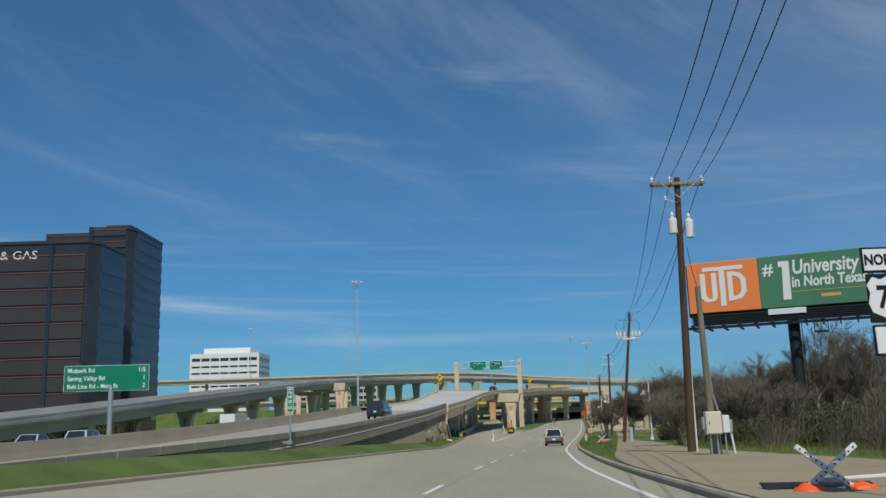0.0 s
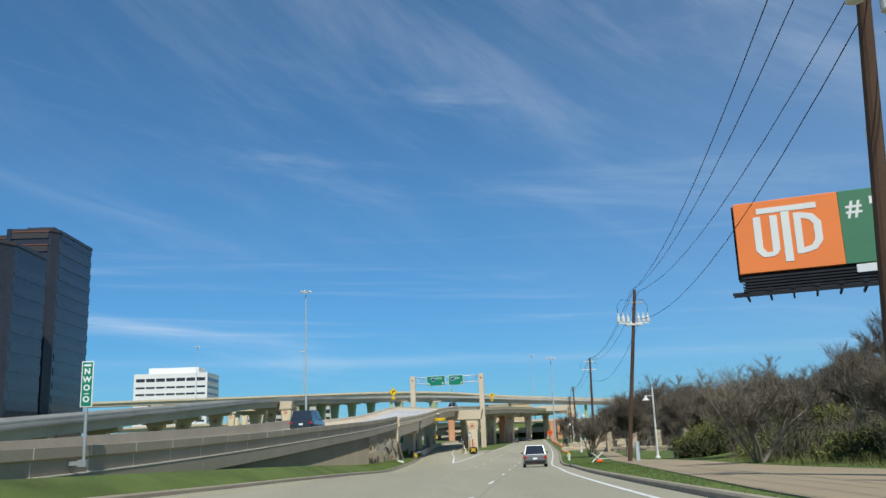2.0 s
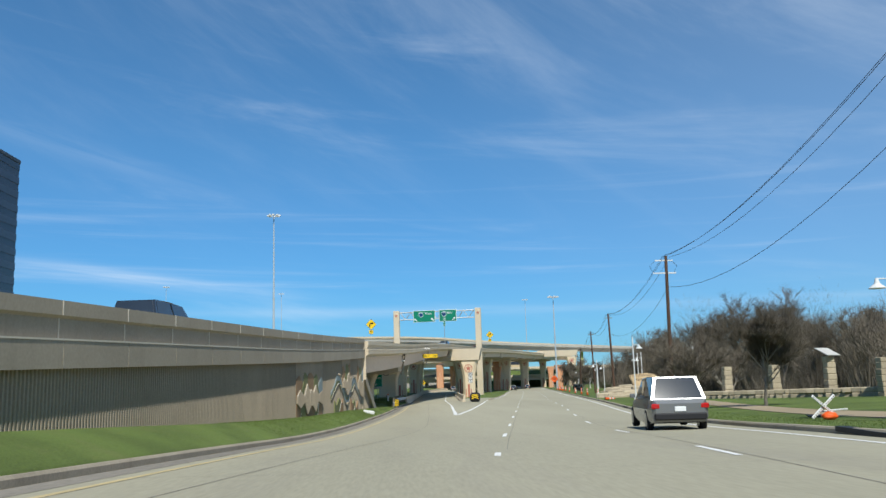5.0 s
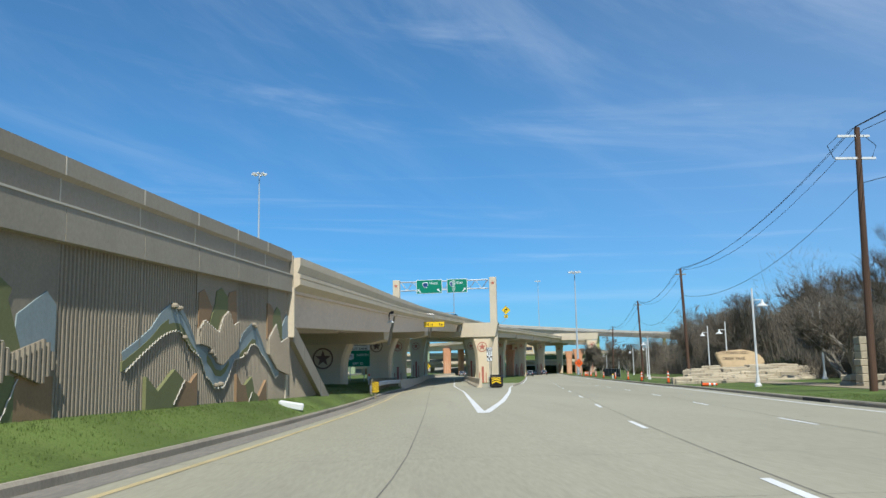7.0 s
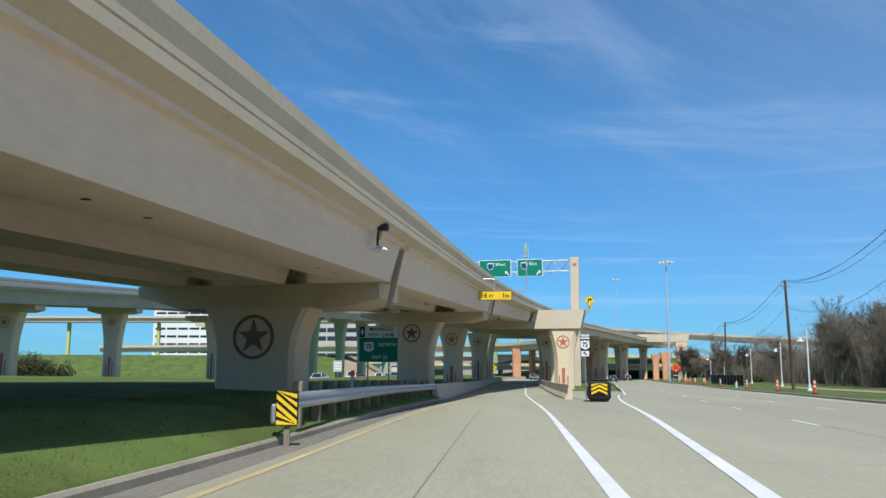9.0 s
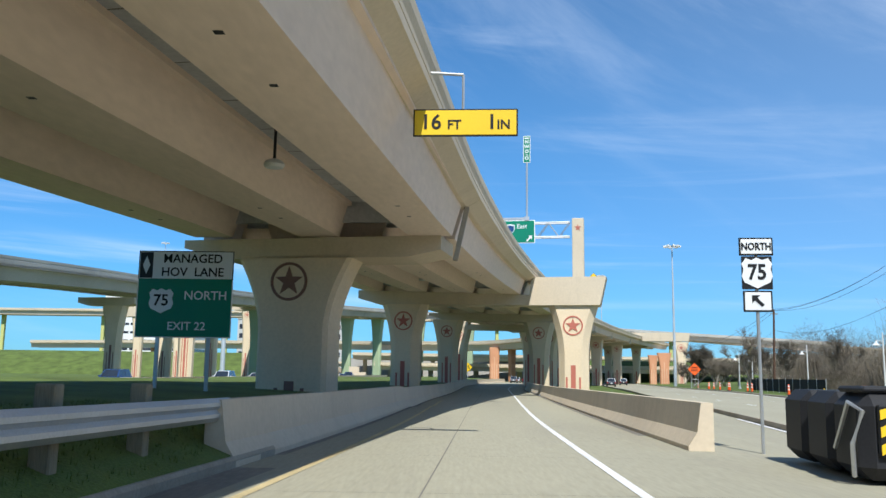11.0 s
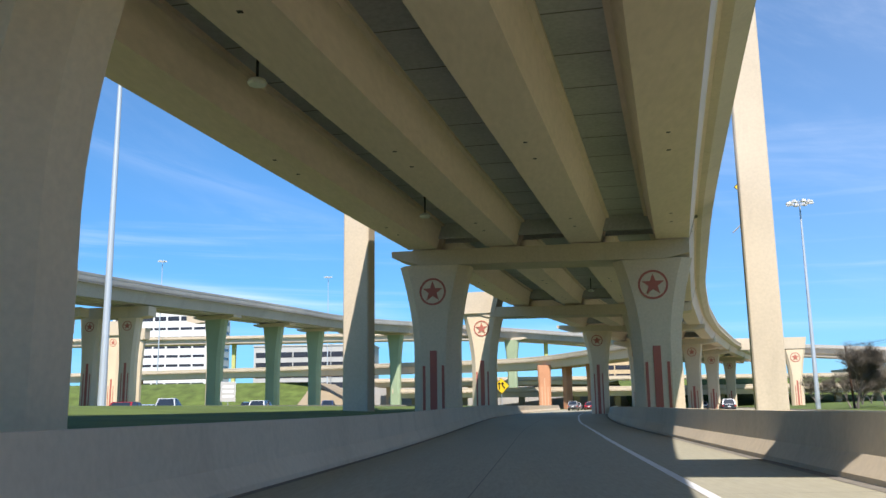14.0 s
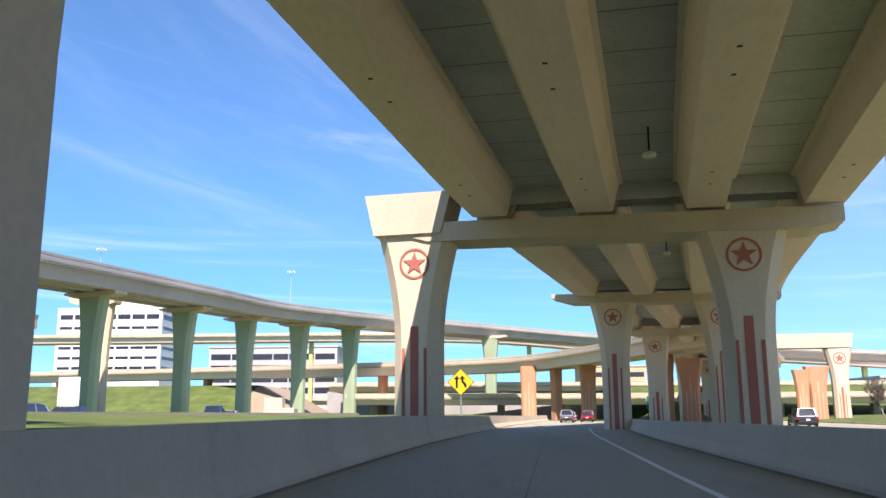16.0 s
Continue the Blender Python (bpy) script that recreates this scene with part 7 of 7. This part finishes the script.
def brush(seed, h, w, n, label, m, leaf=False, name="shrub"):
    """A thicket clump: many thin upright stems, some with small leaves."""
    rng = random.Random(seed)
    T = thing(name, label=label, category="shrub", group="roadside brush")
    V, F, Lv, Lf = [], [], [], []
    for _ in range(n):
        a, q = rng.uniform(0, 6.28), rng.uniform(0, 1) ** 0.5
        p = Vector((math.cos(a) * q * w, math.sin(a) * q * w, -0.1))
        d = Vector((rng.uniform(-0.5, 0.5), rng.uniform(-0.5, 0.5), 1)).normalized()
        L = h * rng.uniform(0.45, 1.0) * (1 - 0.45 * q * q)
        pts, dirs = limb(V, F, p, d, L, 0.014, rng, 3, 0.35, 3)
        for t in range(1, 4):
            for _ in range(3):
                e = (dirs[t] + Vector((rng.uniform(-1, 1), rng.uniform(-1, 1), rng.uniform(-0.1, 0.8)))).normalized()
                s = pts[t] + e * L * rng.uniform(0.12, 0.3)
                b = e.cross(Vector((0.3, 0.2, 1))).normalized() * 0.008
                k = len(V)
                V += [pts[t] + b, pts[t] - b, s]
                F += [(k, k + 1, k + 2)]
                if leaf:
                    for _ in range(9):
                        c = pts[t].lerp(s, rng.uniform(0.1, 1.1)) + Vector((rng.uniform(-0.08, 0.08), rng.uniform(-0.08, 0.08), rng.uniform(-0.08, 0.08)))
                        x = Vector((rng.uniform(-1, 1), rng.uniform(-1, 1), rng.uniform(-1, 1))).normalized() * 0.062
                        y = x.cross(Vector((rng.uniform(-1, 1), rng.uniform(-1, 1), 1))).normalized() * 0.034
                        k2 = len(Lv)
                        Lv += [c - x, c + y, c + x, c - y]
                        Lf += [(k2, k2 + 1, k2 + 2, k2 + 3)]
    put("stem_mass", (V, F), M["twig"], T)
    if leaf:
        put("foliage", (Lv, Lf), M[m], T)
    return T


def tufts(name, spots, h, m, label, seed):
    """Grass blades as one sheet of stuff."""
    rng = random.Random(seed)
    V, F = [], []
    for x, y in spots:
        z = ground_z(x, y)
        for _ in range(3):
            a = rng.uniform(0, 6.28)
            dx, dy = math.cos(a), math.sin(a)
            px, py = x + rng.uniform(-0.06, 0.06), y + rng.uniform(-0.06, 0.06)
            hh = h * rng.uniform(0.5, 1.2)
            k = len(V)
            V += [(px - dy * 0.007, py + dx * 0.007, z - 0.02), (px + dy * 0.007, py - dx * 0.007, z - 0.02), (px + dx * hh * 0.5, py + dy * hh * 0.5, z + hh)]
            F.append((k, k + 1, k + 2))
    g = put(name, (V, F), M[m])
    tagged(g, label, "grass", kind="stuff")


def wood_mass(rng):
    """The wood behind the verge: close-standing thin stems and twigs."""
    V, F = [], []

    def sliver(p, q, w):
        d = q - p
        s = d.cross(Vector((rng.uniform(-1, 1), rng.uniform(-1, 1), 0.2))).normalized() * w
        k = len(V)
        V.extend((p + s, p - s, q))
        F.append((k, k + 1, k + 2))

    for _ in range(640):
        y = 30 + 290 * rng.random()
        x = max(30.0, right_kerb(y) + 15.5) + 24 * rng.random() ** 1.4
        if y < 140 and x < 37:
            x += 8
        z = ground_z(x, y)
        h = (1.5 if 150 < y < 262 else 1.0) * (6.0 + 2.8 * noise.noise(Vector((x * 0.09, y * 0.06, 2.0))) * 1.6) * rng.uniform(0.7, 1.25)
        r = h * rng.uniform(0.26, 0.36)
        for _ in range(26):
            a, q = rng.uniform(0, 6.28), rng.random()
            p = Vector((x + math.cos(a) * r * q * 0.7, y + math.sin(a) * r * q * 0.7, z - 0.2))
            sliver(p, p + Vector((math.cos(a) * r * 0.5, math.sin(a) * r * 0.5, h * rng.uniform(0.5, 0.95))), 0.035)
        for _ in range(330):
            c = Vector((rng.gauss(0, 1), rng.gauss(0, 1), rng.gauss(0, 1))).normalized() * rng.random() ** 0.4
            p = Vector((x + c.x * r, y + c.y * r, z + h * 0.56 + c.z * h * 0.42))
            d = Vector((c.x * 0.8 + rng.uniform(-0.5, 0.5), c.y * 0.8 + rng.uniform(-0.5, 0.5), 0.55 + rng.uniform(-0.3, 0.6))).normalized()
            sliver(p, p + d * rng.uniform(0.6, 1.5), 0.013)
    tagged(put("woodland", (V, F), M["twig"]), "dense brown leafless winter wood behind the verge", "wood", kind="stuff")


def plants():
    rng = random.Random(11)
    tall = [bare_tree("tree", 3, 9.5, 1, 0.5, 0.17, 3, 3, "tall bare winter tree with fine twigs", 0.75), bare_tree("tree", 8, 8.0, 2, 0.35, 0.13, 3, 3, "bare winter tree with forked trunk", 0.7),
            bare_tree("tree", 21, 6.0, 5, 0.6, 0.10, 3, 2, "low bare tree with several leaning trunks", 0.55, 0.15),
            bare_tree("tree", 33, 7.2, 1, 0.2, 0.13, 3, 4, "round crowned bare tree on the lawn", 0.75, 0.3), bare_tree("tree", 41, 5.0, 6, 0.16, 0.06, 3, 2, "slender bare tree with many upright stems", 0.6, 0.9)]
    shrub = [brush(4, 3.2, 1.9, 150, "dense brown leafless thicket", "twig"), brush(5, 2.2, 1.6, 130, "brown brush with dull green leaves", "leaf", True),
             brush(6, 1.7, 1.5, 130, "yellow green brush on the bank", "drygrass", True), brush(7, 2.5, 1.5, 260, "tall dense yellow green bush", "drygrass", True),
             brush(9, 1.5, 1.5, 230, "dark green bush added as shade at hedge foot", "leaf", True)]
    used = set()

    def plant(ob, x, y, s, rot):
        m = pose(x, y, ground_z(x, y) - 0.1, 0, 0, rot)
        if ob.name not in used:
            used.add(ob.name)
            ob.matrix_basis = m
            ob.scale = (s, s, s)
            return
        c = copy_thing(ob, m)
        c.matrix_basis = m @ Matrix.Diagonal((s, s, s, 1))

    # trees seen singly
    for k, x, y, s in ((3, 23.7, 107, 1.0), (2, 21.3, 114.8, 1.05), (4, 21.2, 81.8, 1.0), (0, 50.6, 284, 1.0), (1, 53.5, 280, 1.0), (3, 56.0, 333, 1.45), (1, 57, 322, 0.8), (2, 60, 326, 1.1), (1, 62, 334, 0.85), (2, 58.5, 341, 1.2), (3, 64, 343, 1.0), (1, 66, 329, 0.9), (4, 23.2, 82.6, 1.1), (1, 26.6, 83, 0.72), (3, 30, 82, 0.85), (2, 33, 84, 1.0), (0, 38, 136, 1.05), (0, 45, 122, 1.15), (1, 48, 112, 1.1), (0, 52, 104, 1.1), (2, 30.4, 139, 1.2), (2, 33.5, 137, 1.05),
                       (1, 41, 128, 1.0), (0, 34, 60, 1.0), (1, 38, 66, 1.0), (0, 31, 68, 0.95), (1, 42, 58, 1.1), (2, 15.6, 52.5, 0.8), (2, 21.5, 66, 0.95), (1, 29, 70, 0.8), (1, 36, 75, 0.9), (0, 33.5, 97, 0.85),
                       (1, 37, 92, 1.0), (2, 20.5, 50, 0.8), (1, 29.5, 88, 0.85), (2, 18, 44, 0.8), (1, 22, 40, 0.8), (2, 41.5, 122.5, 1.5), (1, 40, 140, 1.25), (1, 44, 150, 1.2), (0, 37, 146, 1.15)):
        plant(tall[k], x, y, s, rng.uniform(0, 360))
    # wood along the verge
    for i in range(36):
        y = 138 + 165 * (i + rng.random()) / 36
        x = right_kerb(y) + rng.uniform(14, 28)
        plant(tall[rng.choice((0, 1, 1, 2))], x, y, rng.uniform(0.6, 0.95) * (1.5 if 165 < y < 262 else 0.9), rng.uniform(0, 360))
    for i in range(24):
        y = 40 + 115 * (i + rng.random()) / 24
        x = max(26, right_kerb(y) + 18) + rng.uniform(4, 18)
        plant(tall[rng.choice((0, 1, 1))], x, y, rng.uniform(0.6, 1.0), rng.uniform(0, 360))
    for i in range(40):
        y = 36 + 28 * rng.random()
        x = walk_r(y) + rng.uniform(3.0, 16)
        plant(shrub[rng.choice((0, 2, 1, 2))], x, y, rng.uniform(0.6, 0.95), rng.uniform(0, 360))
    # weeds and brown brush between the walk and the wood
    for i in range(34):
        y = 24 + 30 * rng.random()
        x = walk_r(y) + rng.uniform(1.6, 11)
        plant(shrub[rng.choice((0, 0, 2, 1))], x, y, rng.uniform(0.4, 0.75), rng.uniform(0, 360))
    spots = [(walk_r(y) + rng.uniform(0.5, 13), y) for y in (rng.uniform(20, 62) for _ in range(7000))]
    tufts("weeds", spots, 0.30, "drygrass", "tall dry weeds beside the walk", 5)
    # hedge: added dark bushes stand in for shade at its foot, yellow green crown
    for i in range(16):
        x = 21.5 + 0.95 * i + rng.uniform(-0.3, 0.3)
        plant(shrub[4], x, 77.9 - 0.12 * i + rng.uniform(-0.3, 0.3), rng.uniform(0.85, 1.05), rng.uniform(0, 360))
        plant(shrub[3], x + 0.4, 79.4 - 0.12 * i + rng.uniform(-0.4, 0.4), rng.uniform(0.85, 1.1) * (0.85 if i == 0 else 1), rng.uniform(0, 360))
        plant(shrub[3], x + 0.9, 81.2 - 0.12 * i + rng.uniform(-0.4, 0.4), rng.uniform(0.9, 1.15), rng.uniform(0, 360))
    for i in range(44):
        y = 52 + 13 * rng.random()
        x = walk_r(y) + rng.uniform(2.6, 11)
        plant(shrub[rng.choice((2, 2, 2, 0))], x, y, rng.uniform(0.4, 0.75), rng.uniform(0, 360))
    for i in range(60):
        y = 128 + 175 * rng.random()
        x = right_kerb(y) + rng.uniform(13, 20)
        plant(shrub[rng.choice((0, 0, 0, 1))], x, y, rng.uniform(0.7, 1.1), rng.uniform(0, 360))
    wood_mass(rng)
    for i in range(10):
        plant(shrub[1], -96 + rng.uniform(-22, 12), 205 + rng.uniform(-12, 12), rng.uniform(2.2, 3.4), rng.uniform(0, 360))
    for i in range(7):
        plant(shrub[1], -62 - rng.uniform(0, 14), 262 + rng.uniform(-8, 8), rng.uniform(1.6, 2.4), rng.uniform(0, 360))
    for i in range(9):
        plant(tall[1], 62 + rng.uniform(0, 30), 330 + rng.uniform(0, 60), rng.uniform(0.7, 1.0), rng.uniform(0, 360))
    spots = []
    for _ in range(12000):
        y = rng.uniform(84, 137)
        a, b = left_kerb(y) - 0.2, wall_x(y) - 0.3 if y < 118 else left_kerb(y) - 6
        spots.append((rng.uniform(b, a), y))
    tufts("grass_blades", spots, 0.03, "blade", "short green grass blades by the wall", 1)
    spots = []
    for _ in range(9000):
        y = rng.uniform(12, 125)
        d = rng.uniform(0.2, 3.0)
        x = right_kerb(y) + d
        if not (walk_l(y) < x < walk_r(y)):
            spots.append((x, y))
    for _ in range(7000):
        y = rng.uniform(137, 172)
        spots.append((left_kerb(y) - rng.uniform(0.2, 4), y))
    tufts("grass_blades", spots, 0.06, "blade", "short green verge grass blades", 2)


plants()


# ---------- vehicles ----------
def car(kind, paint, x, y, z, yaw, label, lamps=True):
    """kind: suv, sedan or pickup; nose along +y."""
    C = thing("car", pose(x, y, z, 0, 0, yaw), label, "car", "cars")
    L, Wd, H = {"suv": (4.65, 1.86, 1.68), "sedan": (4.7, 1.82, 1.45), "pickup": (5.6, 1.95, 1.85), "big": (5.4, 2.03, 1.92)}[kind]
    g = 0.24
    belt = H * 0.60
    # stations: y, sill z, belt z, half width
    st = [(-L / 2, 0.42, belt * 0.86, 0.80), (-L / 2 + 0.10, g + 0.06, belt * 0.98, 0.92), (-L / 2 + 0.55, g, belt, 0.985), (-L * 0.1, g, belt, 1.0), (L * 0.18, g, belt * 0.98, 1.0),
          (L / 2 - 0.75, g, belt * 0.90, 0.97), (L / 2 - 0.15, g + 0.03, belt * 0.80, 0.88), (L / 2, 0.40, belt * 0.62, 0.72)]
    V, F = [], []
    for yy, s, b, w in st:
        w *= Wd / 2
        V += [(-w * 0.93, yy, s), (-w, yy, s + 0.18), (-w, yy, (s + b) * 0.55), (-w * 0.94, yy, b), (w * 0.94, yy, b), (w, yy, (s + b) * 0.55), (w, yy, s + 0.18), (w * 0.93, yy, s)]
    n = 8
    for i in range(len(st) - 1):
        for k in range(n):
            F.append((i * n + k, (i + 1) * n + k, (i + 1) * n + (k + 1) % n, i * n + (k + 1) % n))
    F += [tuple(range(n)), tuple(range(len(V) - 1, len(V) - n - 1, -1))]
    body = put("body", (V, F), M[paint], C, smooth=False)
    rear = {"suv": -L / 2 + 0.22, "sedan": -L / 2 + 0.95, "pickup": -L * 0.08, "big": -L / 2 + 0.18}[kind]
    r2 = {"suv": -L / 2 + 0.60, "sedan": -L / 2 + 1.6, "pickup": -L * 0.04, "big": -L / 2 + 0.42}[kind]
    f2, fr = L * 0.09, L * 0.25
    cab = [(rear, belt - 0.03, 0.91), (r2, H, 0.72), ((r2 + f2) / 2, H + 0.015, 0.74), (f2, H - 0.04, 0.72), (fr, belt - 0.05, 0.90)]
    hw = Wd / 2
    V = []
    for yy, zz, w in cab:
        V += [(-w * hw, yy, zz), (w * hw, yy, zz)]
    V += [(-0.90 * hw, rear, belt - 0.1), (0.90 * hw, rear, belt - 0.1), (-0.90 * hw, fr, belt - 0.1), (0.90 * hw, fr, belt - 0.1)]
    F = [(0, 1, 3, 2), (2, 3, 5, 4), (4, 5, 7, 6), (6, 7, 9, 8), (0, 2, 4, 6, 8), (9, 7, 5, 3, 1)]
    put("cabin", (V, F), M[paint], C)

    def glass(name, quad):
        quad = [Vector(q) for q in quad]
        nrm = (quad[1] - quad[0]).cross(quad[2] - quad[0]).normalized()
        c = sum(quad, Vector()) / len(quad)
        out = nrm if nrm.dot(c - Vector((0, 0, belt))) > 0 else -nrm
        q2 = [c + (q - c) * 0.88 + out * 0.012 for q in quad]
        q3 = [c + (q - c) * 0.88 - out * 0.02 for q in quad]
        m = len(quad)
        put(name, (q2 + q3, [tuple(range(m)), tuple(range(2 * m - 1, m - 1, -1))] + [(i, i + m, (i + 1) % m + m, (i + 1) % m) for i in range(m)]), M["dark_glass"], C)

    P = [Vector(v) for v in V]
    glass("rear_window", [P[0], P[1], P[3], P[2]])
    glass("windscreen", [P[6], P[7], P[9], P[8]])
    for a in (0, 1):
        lo0, hi0, him, hi1, lo1 = P[a], P[2 + a], P[4 + a], P[6 + a], P[8 + a]
        mid_lo = lo0.lerp(lo1, 0.47)
        glass("side_window", [lo0.lerp(lo1, 0.03), hi0, him, mid_lo])
        glass("side_window", [mid_lo, him, hi1, lo1.lerp(lo0, 0.05)])
        put("mirror", moved(bbox(-0.09, 0.09, -0.06, 0.06, -0.07, 0.07, 0.02), Matrix.Translation((1 if a else -1) * Vector((hw + 0.06, 0, 0)) + Vector((0, L * 0.16, belt + 0.06)))), M[paint], C)
    for sx in (-1, 1):
        for wy in (-L * 0.30, L * 0.31):
            Wl = put("wheel", moved(lathe([(0.24, -0.11), (0.33, -0.10), (0.345, -0.06), (0.345, 0.06), (0.33, 0.10), (0.24, 0.11)], 20), pose(sx * (hw - 0.11), wy, 0.345, 0, 90, 0)), M["tyre"], C)
            put("rim", moved(lathe([(0.23, -0.115), (0.2, -0.10), (0.05, -0.118), (0.05, 0.118), (0.2, 0.10), (0.23, 0.115)], 14), pose(sx * (hw - 0.11), wy, 0.345, 0, 90, 0)), M["rim"], Wl)
        put("tail_light", bbox(sx * hw * 0.80 - 0.13, sx * hw * 0.80 + 0.13, -L / 2 - 0.015, -L / 2 + 0.12, belt * 0.70, belt * 0.86, 0.03), M["tail"], C)
        put("headlight", bbox(sx * hw * 0.66 - 0.16, sx * hw * 0.66 + 0.16, L / 2 - 0.2, L / 2 + 0.0, belt * 0.58, belt * 0.70, 0.03), M["headlamp"], C)
    put("bumper", bbox(-hw * 0.86, hw * 0.86, -L / 2 - 0.05, -L / 2 + 0.1, 0.36, 0.58, 0.04), M["black"], C)
    put("number_plate", bbox(-0.17, 0.17, -L / 2 - 0.03, -L / 2, belt * 0.62, belt * 0.62 + 0.15, 0.01), M["sign_white"], C)
    return C


def lane_yaw(f, y):
    return -math.degrees(math.atan2(f(y + 3) - f(y - 3), 6))


y = 86
car("suv", "car_silver", (lane_1(y) + right_kerb(y)) / 2 - 0.3, y, road_z(y) + 0.01, lane_yaw(lane_1, y), "silver grey SUV in the kerb lane")
y = 331
car("suv", "car_dark", lane_2(y) - 3.0, y, road_z(y), lane_yaw(lane_1, y), "dark grey compact SUV driving away in lane")
y = 388
car("sedan", "car_white", (lane_1(y) + lane_2(y)) / 2 - 3, y, road_z(y), lane_yaw(lane_1, y), "pale sedan driving away beside the verge")
y = 372
car("suv", "car_dark", (lane_1(y) + lane_2(y)) / 2, y, road_z(y), lane_yaw(lane_1, y), "dark SUV far along the road")
for y, p, k, lb in ((372, "car_silver", "suv", "silver SUV in the underpass lane"), (386, "car_white", "sedan", "white sedan in the underpass lane"), (394, "car_dark", "suv", "dark SUV in the underpass lane"),
                    (380, "car_red", "sedan", "red sedan in the underpass lane")):
    car(k, p, (left_kerb(y) + ramp_line(y)) / 2 + (2.6 if p in ("car_dark", "car_red") else 0), y, road_z(y) + tilt((left_kerb(y) + ramp_line(y)) / 2, y), lane_yaw(ramp_line, y), lb)
car("big", "car_dark", wall_x(92) - 4.6, 92, cope_top(92) - 0.84, -6.5, "dark full-size SUV on the rising ramp")
for y, w, p in ((236, 3.4, "car_dark"), (262, 8, "car_white"), (300, 5, "car_red")):
    q = deck_at(y, w, 1.5)
    car("suv", p, *q, -12, "car on the elevated highway behind the parapet")

# main road between the ramp and the viaduct
V, F = [], []
rows_y = list(range(-60, 201, 4))
for y in rows_y:
    for k in range(11):
        x = -42 + 2.0 * k
        V.append((x, y, ground_z(x, y) + 0.08))
F = [(11 * i + k, 11 * i + k + 1, 11 * i + k + 12, 11 * i + k + 11) for i in range(len(rows_y) - 1) for k in range(10)]
tagged(put("road", (V, F), M["road"]), "pale concrete main road beside the ramp", "road", kind="structure")
# side road beyond the grass, with its low wall and traffic
put_road = put("road", strip(lambda y: -31.0, lambda y: -12.6, span(196, 420, 8), -4.52, zf=lambda y: 0.0), M["road"])
tagged(put_road, "concrete side road below the viaduct", "road", kind="structure")
rows = [(-11.4 - 0.012 * (yy - 190), yy, -4.75) for yy in span(192, 420, 6)]
tagged(put("low_wall", sweep(rows, [(-0.15, 0), (-0.12, 1.42), (0.12, 1.42), (0.15, 0)][::-1]), M["concrete"]), "low pale concrete wall beside side road", "wall", kind="structure")
for x, y, k, p, yaw, lb in ((-14.8, 268, "sedan", "car_red", 0, "bright red sedan on the side road"), (-19, 285, "pickup", "car_white", 0, "white pickup on the side road"),
                            (-15.2, 300, "suv", "car_white", 0, "white SUV on the side road"), (-22, 318, "suv", "car_dark", 180, "dark SUV on the side road"),
                            (-15.5, 334, "pickup", "car_blue", 0, "blue pickup on the side road"), (-19, 352, "sedan", "car_white", 0, "white sedan on the side road"),
                            (-27, 300, "sedan", "car_white", 180, "white sedan on the side road"), (-24, 232, "suv", "car_blue", 180, "blue SUV on the side road"), (-19, 250, "suv", "car_white", 180, "white SUV on the side road")):
    car(k, p, x, y, -4.52, yaw, lb)
for x, y, k, p, lb in ((-27, 62, "suv", "car_white", "white SUV on the lower main road"), (-30, 60, "sedan", "car_white", "white car on the lower main road"), (-33, 120, "suv", "car_dark", "dark SUV on the lower main road"),
                       (-30, 160, "suv", "car_white", "white SUV on the lower main road")):
    car(k, p, x, y, ground_z(x, y) + 0.09, 2, lb)


def box_truck(x, y, yaw):
    z = ground_z(x, y) + 0.03
    T = thing("truck", pose(x, y, z, 0, 0, yaw), "white lorry with long box trailer", "truck")
    put("trailer", bbox(-1.25, 1.25, -9, 3.2, 1.1, 3.9, 0.04), M["white"], T)
    put("cab", join(bbox(-1.2, 1.2, 4.0, 6.2, 0.6, 3.2, 0.12), bbox(-1.1, 1.1, 5.4, 7.0, 0.6, 1.9, 0.15)), M["white"], T)
    put("windscreen", bbox(-1.05, 1.05, 6.1, 6.24, 2.0, 2.9, 0.04), M["dark_glass"], T)
    for sx in (-1, 1):
        for wy in (-7.8, -6.6, 3.4, 4.5, 6.2):
            put("wheel", moved(lathe([(0.3, -0.14), (0.5, -0.13), (0.5, 0.13), (0.3, 0.14)], 16), pose(sx * 1.05, wy, 0.5, 0, 90, 0)), M["tyre"], T)


box_truck(-38, 150, 4)


# ---------- far buildings ----------
def low_block(x, y, w, d, h, floors, label, wall="grey_panel"):
    B = thing("office_block", pose(x, y, -6), label, "building", "far buildings")
    put("wall", box(-w / 2, w / 2, 0, d, 0, h), M[wall], B)
    put("roof", box(-w / 2 - 0.4, w / 2 + 0.4, -0.4, d + 0.4, h, h + 0.8), M["grey_panel"], B)
    for k in range(floors):
        z = 1.5 + k * (h - 2) / floors
        n = max(3, int(w / 9))
        for j in range(n):
            x0 = -w / 2 + 0.8 + j * (w - 1.6) / n
            put("window", box(x0 + 0.3, x0 + (w - 1.6) / n - 0.3, -0.06, 0.3, z, z + (h - 2) / floors * 0.52), M["dk_glass2"], B)


low_block(-90, 655, 62, 30, 34, 6, "grey office block with ribbon windows", "grey_panel")
low_block(78, 700, 34, 26, 26, 5, "tan office block with window bays", "rock")
low_block(-330, 480, 60, 40, 22, 5, "pale office block behind trees", "white_panel")
low_block(180, 560, 60, 30, 14, 3, "low pale block beyond the wood", "grey_panel")
low_block(130, 250, 40, 20, 8, 2, "low tan block behind the wood", "rock")
